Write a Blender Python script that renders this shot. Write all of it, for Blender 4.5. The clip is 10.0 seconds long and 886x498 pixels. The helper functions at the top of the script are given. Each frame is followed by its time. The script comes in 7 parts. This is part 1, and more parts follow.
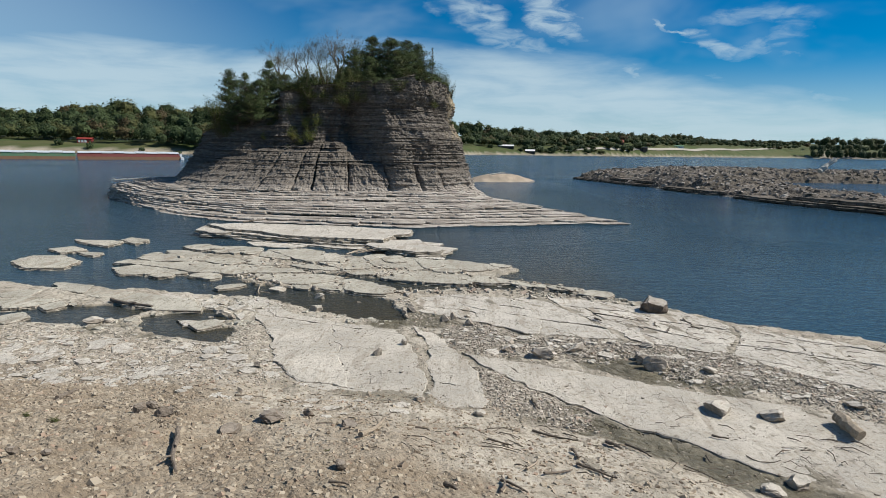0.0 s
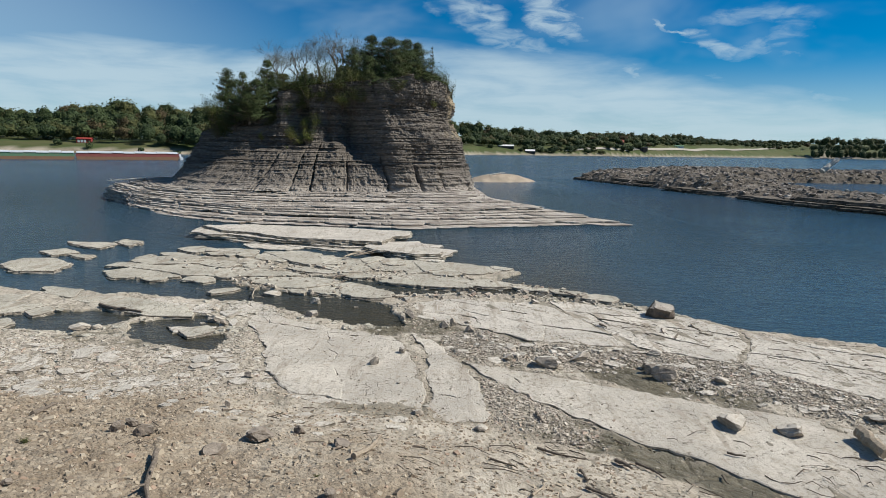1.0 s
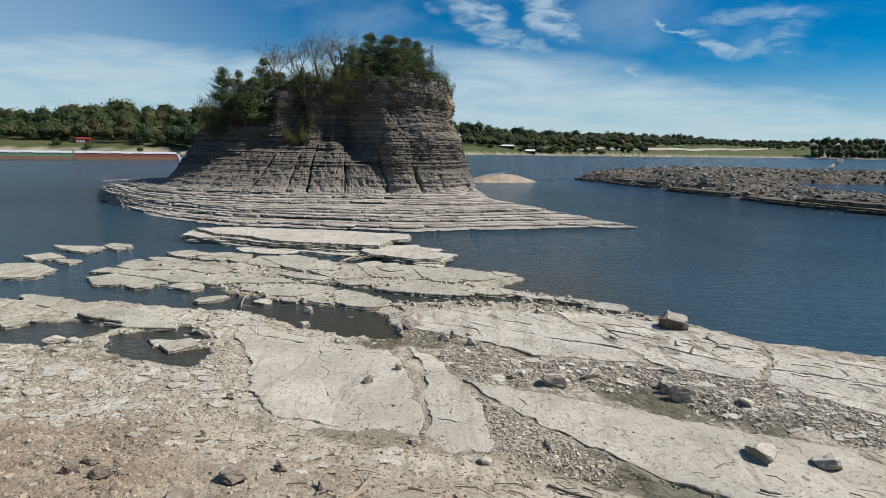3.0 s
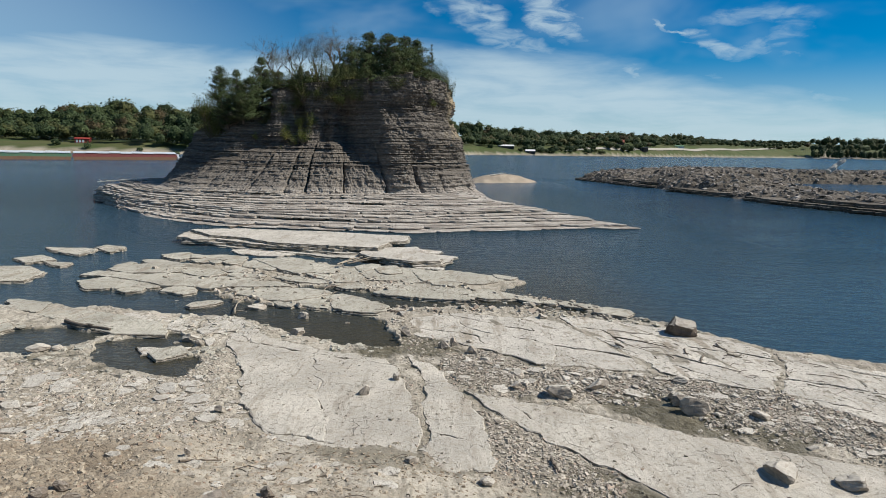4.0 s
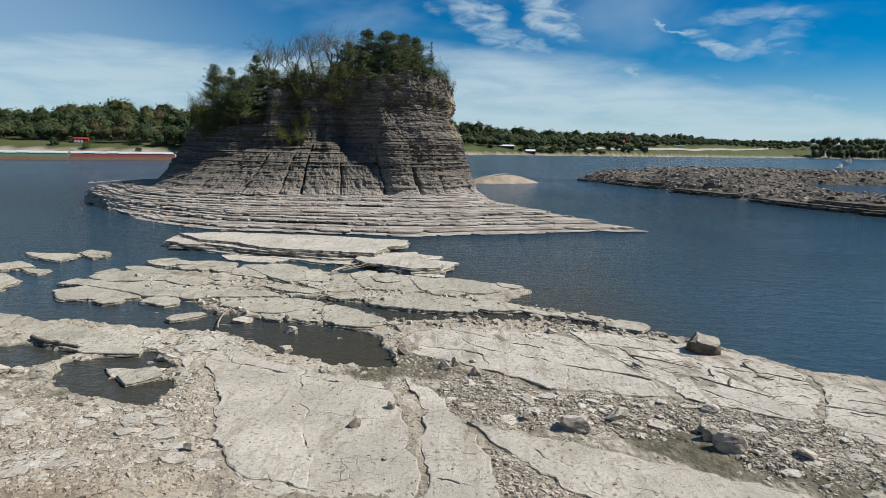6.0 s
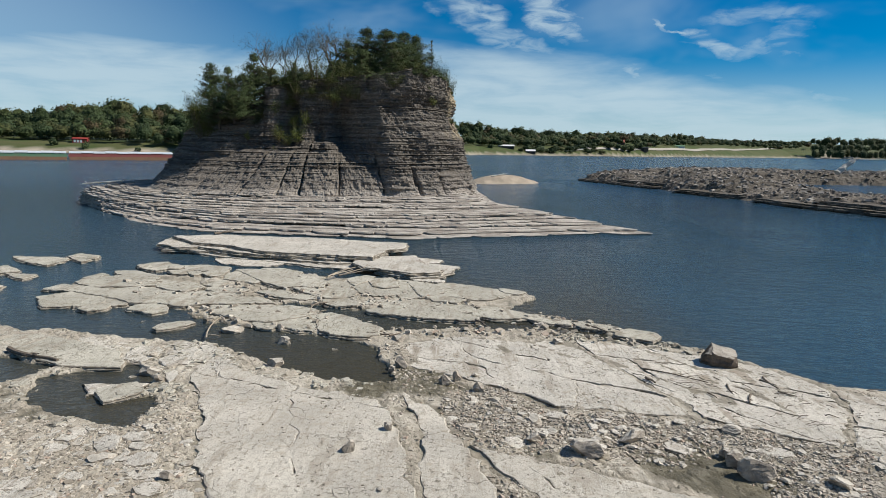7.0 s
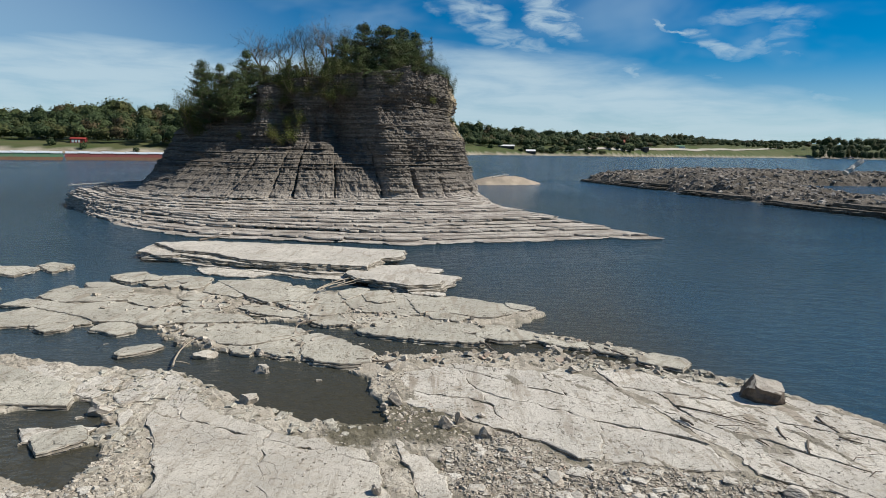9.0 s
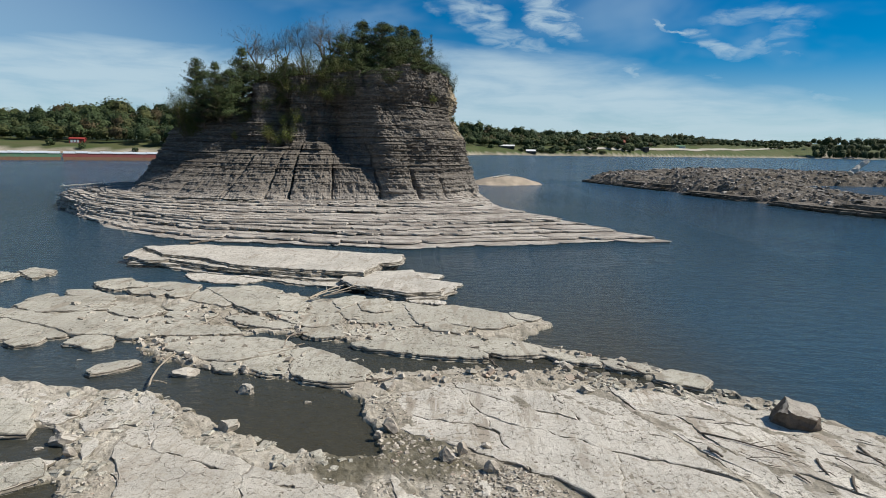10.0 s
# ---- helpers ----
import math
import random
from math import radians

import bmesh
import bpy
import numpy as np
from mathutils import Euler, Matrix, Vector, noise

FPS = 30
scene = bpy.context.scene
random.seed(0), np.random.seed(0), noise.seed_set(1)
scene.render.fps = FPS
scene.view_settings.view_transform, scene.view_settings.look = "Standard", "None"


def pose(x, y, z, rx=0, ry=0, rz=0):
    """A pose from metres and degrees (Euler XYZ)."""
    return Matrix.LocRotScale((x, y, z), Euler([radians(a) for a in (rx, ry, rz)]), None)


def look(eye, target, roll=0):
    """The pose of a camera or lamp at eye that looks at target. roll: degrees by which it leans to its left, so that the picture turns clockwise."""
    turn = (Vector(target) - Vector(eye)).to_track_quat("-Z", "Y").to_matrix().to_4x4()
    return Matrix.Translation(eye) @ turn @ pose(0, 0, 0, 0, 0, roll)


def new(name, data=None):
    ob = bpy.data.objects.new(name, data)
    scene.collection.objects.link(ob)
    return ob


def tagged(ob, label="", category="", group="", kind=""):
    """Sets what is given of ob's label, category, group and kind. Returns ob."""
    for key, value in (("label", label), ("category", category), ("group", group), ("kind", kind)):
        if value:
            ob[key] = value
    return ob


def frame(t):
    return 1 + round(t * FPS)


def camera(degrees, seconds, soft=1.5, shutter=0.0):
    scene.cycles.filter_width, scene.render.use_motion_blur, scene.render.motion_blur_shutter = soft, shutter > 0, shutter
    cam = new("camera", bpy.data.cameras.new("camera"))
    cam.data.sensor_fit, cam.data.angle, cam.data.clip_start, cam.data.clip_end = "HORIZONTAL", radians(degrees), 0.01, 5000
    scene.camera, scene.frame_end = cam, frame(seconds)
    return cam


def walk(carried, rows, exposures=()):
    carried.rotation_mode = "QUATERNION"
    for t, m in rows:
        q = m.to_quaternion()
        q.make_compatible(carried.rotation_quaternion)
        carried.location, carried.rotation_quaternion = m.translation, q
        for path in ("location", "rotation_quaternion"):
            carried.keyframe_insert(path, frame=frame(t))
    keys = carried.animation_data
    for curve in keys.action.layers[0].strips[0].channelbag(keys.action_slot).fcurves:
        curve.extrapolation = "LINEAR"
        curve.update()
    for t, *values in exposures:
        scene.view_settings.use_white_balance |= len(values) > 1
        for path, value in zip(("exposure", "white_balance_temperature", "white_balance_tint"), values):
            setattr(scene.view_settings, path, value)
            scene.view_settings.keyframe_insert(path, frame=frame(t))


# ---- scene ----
# ---- camera and its path ----
cam = camera(73.0, 10.0, soft=0.8)
PATH = [
    (0.0, 0.000, 0.000, 6.000), (0.5, 0.005, 0.370, 6.002), (1.0, 0.012, 0.730, 6.006), (1.5, 0.014, 1.056, 6.014),
    (2.0, 0.013, 1.371, 6.024), (2.5, 0.016, 1.690, 6.029), (4.0, 0.026, 2.745, 6.041), (4.5, 0.022, 3.141, 6.040),
    (5.0, 0.016, 3.560, 6.043), (5.5, 0.010, 3.988, 6.052), (7.0, -0.015, 5.482, 6.085), (7.5, -0.025, 6.037, 6.097),
    (8.0, -0.031, 6.614, 6.111), (8.5, -0.034, 7.225, 6.120), (9.0, -0.037, 7.875, 6.124), (9.5, -0.044, 8.545, 6.125),
    (10.0, -0.056, 9.277, 6.128),
]
walk(cam, [(t, pose(x, y, z, 90 - 9.355, -0.964, 0.159)) for t, x, y, z in PATH])

# ---- world, sun, exposure ----
SUN_ELEV, SUN_AZ = 45.0, 2.0      # height of the sun; turn from +x towards +y
scene.view_settings.exposure = 0.36
world = bpy.data.worlds.new("world")
scene.world = world
world.use_nodes = True
wn, wl = world.node_tree.nodes, world.node_tree.links
wn.clear()


def wnode(kind, **kw):
    n = wn.new(kind)
    for k, v in kw.items():
        n.inputs[k].default_value = v
    return n


sky = wn.new("ShaderNodeTexSky")
sky.sky_type, sky.sun_disc = "NISHITA", False
sky.sun_elevation, sky.sun_rotation = radians(SUN_ELEV), radians(90 - SUN_AZ)
sky.altitude, sky.air_density, sky.dust_density, sky.ozone_density = 100, 1.0, 0.0, 2.5
w_co = wn.new("ShaderNodeTexCoord")
w_sep = wn.new("ShaderNodeSeparateXYZ")
wl.new(w_co.outputs["Generated"], w_sep.inputs[0])


def wmath(op, a, b=None, c=None, clamp=False):
    n = wn.new("ShaderNodeMath")
    n.operation, n.use_clamp = op, clamp
    for i, v in enumerate((a, b, c)):
        if v is None:
            continue
        if isinstance(v, (int, float)):
            n.inputs[i].default_value = v
        else:
            wl.new(v, n.inputs[i])
    return n.outputs[0]


def wramp(v, lo, hi, a=0.0, b=1.0):
    n = wn.new("ShaderNodeMapRange")
    n.interpolation_type = "SMOOTHSTEP"
    wl.new(v, n.inputs[0])
    for i, x in enumerate((lo, hi, a, b)):
        n.inputs[1 + i].default_value = x
    return n.outputs[0]


# cirrus: a pale veil low down that reaches higher on one side, and thin streaks above it
def wcloud(scale, stretch, turn, detail, warp, seed):
    m = wn.new("ShaderNodeMapping")
    m.inputs["Location"].default_value = (seed, seed * 0.7, 0)
    m.inputs["Rotation"].default_value = (0, radians(turn), 0)
    m.inputs["Scale"].default_value = (1, 1, stretch)
    wl.new(w_co.outputs["Generated"], m.inputs[0])
    n = wnode("ShaderNodeTexNoise", Scale=scale, Detail=detail, Roughness=0.56, Distortion=warp)
    wl.new(m.outputs[0], n.inputs["Vector"])
    return n.outputs[0]


dx, dz = w_sep.outputs["X"], w_sep.outputs["Z"]
edge = wmath("MINIMUM", wmath("ADD", wmath("MULTIPLY", dx, -0.17), 0.172), 0.152)
edge = wmath("ADD", edge, wmath("MULTIPLY", wmath("SUBTRACT", wcloud(3.2, 4.0, 8, 5, 0.4, 2.3), 0.5), 0.11))
rise = wmath("SUBTRACT", dz, edge)
veil = wmath("MULTIPLY", wramp(rise, -0.045, 0.03, 1.0, 0.0), wramp(wcloud(8.0, 6.0, 8, 7, 0.3, 5.1), 0.25, 0.62, 0.68, 0.95))
wide = wmath("MULTIPLY", wramp(wcloud(2.3, 2.6, 12, 4, 0.6, 3.7), 0.42, 0.70), 0.26)
haze = wramp(dz, 0.0, 0.16, 0.80, 0.0)
cover = wmath("MAXIMUM", wmath("MAXIMUM", wmath("MULTIPLY", veil, 0.88), wide), wmath("MULTIPLY", haze, wramp(dx, 0.2, 0.6, 1.0, 0.75)))
wu = wmath("ADD", wmath("DIVIDE", dx, wmath("MAXIMUM", w_sep.outputs["Y"], 0.05)), wmath("MULTIPLY", wmath("SUBTRACT", wcloud(13.0, 2.0, 0, 6, 0.0, 8.3), 0.5), 0.12))
wv = wmath("ADD", wmath("DIVIDE", dz, wmath("MAXIMUM", w_sep.outputs["Y"], 0.05)), wmath("MULTIPLY", wmath("SUBTRACT", wcloud(13.0, 2.0, 0, 6, 0.0, 4.6), 0.5), 0.05))


def wspot(u0, v0, a, b, turn):
    """A soft oval in the sky, by x over y and z over y, turned by some degrees."""
    c, s = math.cos(radians(turn)), math.sin(radians(turn))
    du, dv = wmath("SUBTRACT", wu, u0), wmath("SUBTRACT", wv, v0)
    p = wmath("ADD", wmath("MULTIPLY", du, c / a), wmath("MULTIPLY", dv, s / a))
    q = wmath("ADD", wmath("MULTIPLY", du, -s / b), wmath("MULTIPLY", dv, c / b))
    return wramp(wmath("ADD", wmath("MULTIPLY", p, p), wmath("MULTIPLY", q, q)), 0.0, 1.0, 1.0, 0.0)


tufts = wramp(wcloud(22.0, 3.0, 30, 9, 0.6, 3.1), 0.34, 0.68, 0.12, 0.85)
for u0, v0, a, b, turn, power in ((0.045, 0.212, 0.075, 0.035, -28, 0.75), (0.165, 0.215, 0.085, 0.032, -36, 0.85), (0.11, 0.172, 0.09, 0.022, -10, 0.6), (0.06, 0.150, 0.13, 0.010, -4, 0.55),
                                  (0.36, 0.196, 0.055, 0.0045, -18, 0.8), (0.42, 0.178, 0.065, 0.016, -16, 0.85), (0.515, 0.184, 0.075, 0.022, 24, 0.5), (0.50, 0.222, 0.13, 0.020, 4, 0.45),
                                  (0.325, 0.118, 0.055, 0.011, -46, 0.7), (0.445, 0.120, 0.05, 0.009, -12, 0.6), (0.58, 0.086, 0.15, 0.022, 5, 0.6), (0.20, 0.10, 0.26, 0.05, -6, 0.65), (0.47, 0.168, 0.12, 0.004, -2, 0.4), (-0.42, 0.165, 0.10, 0.010, -3, 0.35)):
    cover = wmath("MAXIMUM", cover, wmath("MULTIPLY", wmath("MULTIPLY", wspot(u0, v0, a, b, turn), tufts), power))
cover = wmath("MAXIMUM", cover, wramp(wmath("ADD", dx, wmath("MULTIPLY", dz, 1.2)), -0.45, 0.12, 0.42, 0.0))
cover = wmath("MINIMUM", cover, 0.9)
w_sat = wnode("ShaderNodeHueSaturation", Saturation=1.32, Value=0.48)
w_tint = wn.new("ShaderNodeMix")
w_tint.data_type, w_tint.blend_type = "RGBA", "MULTIPLY"
w_tint.inputs["Factor"].default_value = 1.0
w_tint.inputs["B"].default_value = (0.58, 0.92, 1.20, 1)
wl.new(sky.outputs[0], w_tint.inputs["A"])
wl.new(w_tint.outputs["Result"], w_sat.inputs["Color"])
w_mix = wn.new("ShaderNodeMix")
w_mix.data_type = "RGBA"
wl.new(cover, w_mix.inputs["Factor"])
wl.new(w_sat.outputs[0], w_mix.inputs["A"])
w_mix.inputs["B"].default_value = (4.1, 5.2, 5.8, 1)
w_bg = wnode("ShaderNodeBackground", Strength=0.10)
w_out = wn.new("ShaderNodeOutputWorld")
wl.new(w_mix.outputs["Result"], w_bg.inputs["Color"])
wl.new(w_bg.outputs[0], w_out.inputs["Surface"])

sun = new("sun", bpy.data.lights.new("sun", "SUN"))
sun.data.energy, sun.data.angle, sun.data.color = 4.6, radians(0.53), (1.0, 0.95, 0.87)
to_sun = Vector((math.cos(radians(SUN_AZ)) * math.cos(radians(SUN_ELEV)), math.sin(radians(SUN_AZ)) * math.cos(radians(SUN_ELEV)), math.sin(radians(SUN_ELEV))))
sun.matrix_world = look(to_sun * 300, (0, 0, 0))


# ---- materials ----
class Mat:
    """A small builder for node materials in world metres."""

    def __init__(self, name, rough=0.8, metal=0.0, spec=0.3):
        self.m = bpy.data.materials.new(name)
        self.m.use_nodes = True
        self.t = self.m.node_tree
        self.b = self.t.nodes["Principled BSDF"]
        self.b.inputs["Roughness"].default_value = rough
        self.b.inputs["Metallic"].default_value = metal
        self.b.inputs["Specular IOR Level"].default_value = spec
        self.pos = self.t.nodes.new("ShaderNodeNewGeometry").outputs["Position"]

    def put(self, v, socket):
        if isinstance(v, (int, float)):
            socket.default_value = v
        elif isinstance(v, tuple):
            socket.default_value = (*v, 1) if len(v) == 3 else v
        else:
            self.t.links.new(v, socket)

    def coords(self, scale=(1, 1, 1), rot=(0, 0, 0), src=None):
        n = self.t.nodes.new("ShaderNodeMapping")
        n.inputs["Scale"].default_value = scale
        n.inputs["Rotation"].default_value = [radians(a) for a in rot]
        self.t.links.new(src or self.pos, n.inputs[0])
        return n.outputs[0]

    def object_coords(self):
        return self.t.nodes.new("ShaderNodeTexCoord").outputs["Object"]

    def noise(self, scale, detail=4, rough=0.55, warp=0.0, at=None):
        n = self.t.nodes.new("ShaderNodeTexNoise")
        for k, v in (("Scale", scale), ("Detail", detail), ("Roughness", rough), ("Distortion", warp)):
            n.inputs[k].default_value = v
        self.t.links.new(at or self.pos, n.inputs["Vector"])
        return n.outputs[0]

    def voronoi(self, scale, feature="F1", at=None, out="Distance"):
        n = self.t.nodes.new("ShaderNodeTexVoronoi")
        n.feature = feature
        n.inputs["Scale"].default_value = scale
        self.t.links.new(at or self.pos, n.inputs["Vector"])
        return n.outputs[out]

    def ramp(self, v, lo, hi, a=0.0, b=1.0):
        n = self.t.nodes.new("ShaderNodeMapRange")
        n.interpolation_type = "SMOOTHSTEP"
        self.t.links.new(v, n.inputs[0])
        for i, x in enumerate((lo, hi, a, b)):
            n.inputs[1 + i].default_value = x
        return n.outputs[0]

    def math(self, op, a, b=0.0, clamp=False):
        n = self.t.nodes.new("ShaderNodeMath")
        n.operation, n.use_clamp = op, clamp
        self.put(a, n.inputs[0])
        self.put(b, n.inputs[1])
        return n.outputs[0]

    def mix(self, f, a, b, blend="MIX"):
        n = self.t.nodes.new("ShaderNodeMix")
        n.data_type, n.blend_type = "RGBA", blend
        self.put(f, n.inputs["Factor"])
        self.put(a, n.inputs["A"])
        self.put(b, n.inputs["B"])
        return n.outputs["Result"]

    def attr(self, name):
        n = self.t.nodes.new("ShaderNodeAttribute")
        n.attribute_name = name
        return n.outputs["Fac"]

    def random(self):
        return self.t.nodes.new("ShaderNodeObjectInfo").outputs["Random"]

    def island(self):
        return self.t.nodes.new("ShaderNodeNewGeometry").outputs["Random Per Island"]

    def sep(self, axis, src=None):
        n = self.t.nodes.new("ShaderNodeSeparateXYZ")
        self.t.links.new(src or self.pos, n.inputs[0])
        return n.outputs[axis]

    def bump(self, h, strength=0.5, dist=0.02, prev=None):
        n = self.t.nodes.new("ShaderNodeBump")
        n.inputs["Strength"].default_value, n.inputs["Distance"].default_value = strength, dist
        self.put(h, n.inputs["Height"])
        if prev is not None:
            self.t.links.new(prev, n.inputs["Normal"])
        self.t.links.new(n.outputs[0], self.b.inputs["Normal"])
        return n.outputs[0]

    def color(self, c):
        self.put(c, self.b.inputs["Base Color"])
        return self

    def rough(self, v):
        self.put(v, self.b.inputs["Roughness"])
        return self


def m_limestone(name, light, dark, per_object=True, flecked=1.0):
    """Pale bleached limestone with silt, stains, fine joints and bedding grain."""
    k = Mat(name, 0.9, spec=0.15)
    big, mid, small = k.noise(0.45, 5, 0.6), k.noise(3.4, 7, 0.66, 0.3), k.noise(46.0, 4, 0.7)
    grain = k.noise(1.0, 6, 0.65, 0.5, k.coords((6.5, 1.1, 1), (0, 0, -58)))
    c = k.mix(k.ramp(big, 0.36, 0.64), light, tuple(0.74 * v for v in light))
    c = k.mix(k.ramp(mid, 0.50, 0.66, 0, 0.85), c, dark)
    c = k.mix(k.ramp(grain, 0.55, 0.66, 0, 0.55), c, tuple(0.72 * v for v in dark))
    c = k.mix(k.ramp(small, 0.50, 0.66, 0, 0.75), c, tuple(0.5 * v for v in dark))
    streak = k.noise(1.0, 6, 0.62, 0.6, k.coords((2.2, 0.42, 1), (0, 0, -58)))
    c = k.mix(k.ramp(streak, 0.53, 0.65, 0, 0.75 * flecked), c, (0.27, 0.22, 0.16))
    c = k.mix(k.ramp(k.noise(17.0, 5, 0.7, 0.5), 0.53, 0.63, 0, 0.6), c, tuple(0.62 * v for v in dark))
    if per_object:
        c = k.mix(k.math("MULTIPLY", k.random(), 0.45), c, tuple(0.62 * v for v in light))
    flecks = k.ramp(k.noise(10.0, 5, 0.65, 0.6), 0.57, 0.63, 0, 0.85 * flecked)
    patch = k.ramp(k.noise(0.8, 3), 0.38, 0.56)
    c = k.mix(k.math("MULTIPLY", flecks, patch), c, (0.085, 0.075, 0.052))
    warp = k.t.nodes.new("ShaderNodeVectorMath")
    warp.operation = "MULTIPLY_ADD"
    jit = k.t.nodes.new("ShaderNodeTexNoise")
    jit.inputs["Scale"].default_value = 3.0
    k.t.links.new(k.pos, jit.inputs["Vector"])
    k.t.links.new(jit.outputs["Color"], warp.inputs[0])
    warp.inputs[1].default_value = (0.5, 0.5, 0.0)
    k.t.links.new(k.pos, warp.inputs[2])
    joint = k.ramp(k.voronoi(0.9, "DISTANCE_TO_EDGE", warp.outputs[0]), 0.002, 0.009, 1, 0)
    some = k.ramp(k.noise(0.9, 2), 0.56, 0.62)
    joint = k.math("MULTIPLY", joint, some)
    c = k.mix(k.math("MULTIPLY", joint, 0.4), c, (0.12, 0.105, 0.08))
    k.color(c)
    n = k.bump(mid, 0.6, 0.03)
    n = k.bump(grain, 0.6, 0.03, n)
    n = k.bump(k.math("SUBTRACT", k.math("MULTIPLY", flecks, -0.6), joint), 0.8, 0.03, n)
    n = k.bump(small, 0.8, 0.016, n)
    k.bump(k.noise(130.0, 3, 0.7), 0.8, 0.006, n)
    return k.m


LIGHT, DARK = (0.70, 0.65, 0.56), (0.38, 0.325, 0.25)
MAT_SLAB = m_limestone("limestone_slab", LIGHT, DARK)
MAT_PAN = m_limestone("silted_pan", (0.64, 0.59, 0.50), (0.44, 0.385, 0.305), flecked=0.65)
MAT_SHOAL = m_limestone("silted_slab", (0.59, 0.55, 0.455), (0.30, 0.27, 0.20))


def m_boulder(name, side, top, amount):
    """Brown river-worn stone, paler on its upward faces."""
    k = Mat(name, 0.9, spec=0.15)
    mid, small = k.noise(3.5, 6, 0.65, 0.3), k.noise(30, 5, 0.7)
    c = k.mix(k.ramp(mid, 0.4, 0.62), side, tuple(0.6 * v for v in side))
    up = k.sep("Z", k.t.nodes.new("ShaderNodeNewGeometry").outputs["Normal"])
    # paler tone by how far the face points up, broken by noise
    upward = k.ramp(k.math("ADD", up, k.math("MULTIPLY", mid, 0.5)), 0.98, 1.2, 0, amount)
    c = k.mix(upward, c, k.mix(k.ramp(mid, 0.4, 0.65), top, tuple(0.75 * v for v in top)))
    k.color(k.mix(k.ramp(small, 0.52, 0.68, 0, 0.6), c, tuple(0.5 * v for v in side)))
    n = k.bump(mid, 0.7, 0.04)
    k.bump(small, 0.8, 0.015, n)
    return k.m


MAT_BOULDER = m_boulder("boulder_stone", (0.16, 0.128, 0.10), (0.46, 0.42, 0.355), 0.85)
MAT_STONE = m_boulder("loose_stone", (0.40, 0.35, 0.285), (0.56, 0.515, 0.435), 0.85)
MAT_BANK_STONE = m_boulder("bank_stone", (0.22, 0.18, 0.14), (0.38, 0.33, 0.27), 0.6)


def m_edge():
    """Broken slab edges: layered, with the shade on them put into a darker colour."""
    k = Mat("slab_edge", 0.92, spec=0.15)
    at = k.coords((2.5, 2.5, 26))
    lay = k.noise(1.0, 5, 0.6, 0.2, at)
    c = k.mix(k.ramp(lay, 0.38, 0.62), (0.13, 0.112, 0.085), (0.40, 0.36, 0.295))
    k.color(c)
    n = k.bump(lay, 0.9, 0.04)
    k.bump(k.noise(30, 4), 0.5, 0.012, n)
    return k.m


MAT_EDGE = m_edge()


def m_rubble():
    k = Mat("rubble", 0.9, spec=0.2)
    r = k.island()
    c = k.mix(r, (0.21, 0.18, 0.14), (0.54, 0.485, 0.40))
    c = k.mix(k.ramp(r, 0.93, 0.97, 0, 0.6), c, (0.30, 0.19, 0.13))
    c = k.mix(k.ramp(k.noise(25, 4), 0.5, 0.75, 0, 0.7), c, (0.22, 0.195, 0.155))
    k.color(c)
    k.bump(k.noise(45, 4), 0.5, 0.01)
    return k.m


def m_pebbles():
    k = Mat("pebbles", 0.85, spec=0.25)
    r = k.island()
    c = k.mix(r, (0.22, 0.17, 0.12), (0.46, 0.40, 0.305))
    c = k.mix(k.ramp(r, 0.90, 0.95), c, (0.27, 0.155, 0.105))
    c = k.mix(k.ramp(r, 0.30, 0.34, 0, 0.5), c, (0.37, 0.315, 0.235))
    k.color(c)
    k.bump(k.noise(60, 3), 0.4, 0.006)
    return k.m


MAT_RUBBLE, MAT_PEBBLE = m_rubble(), m_pebbles()


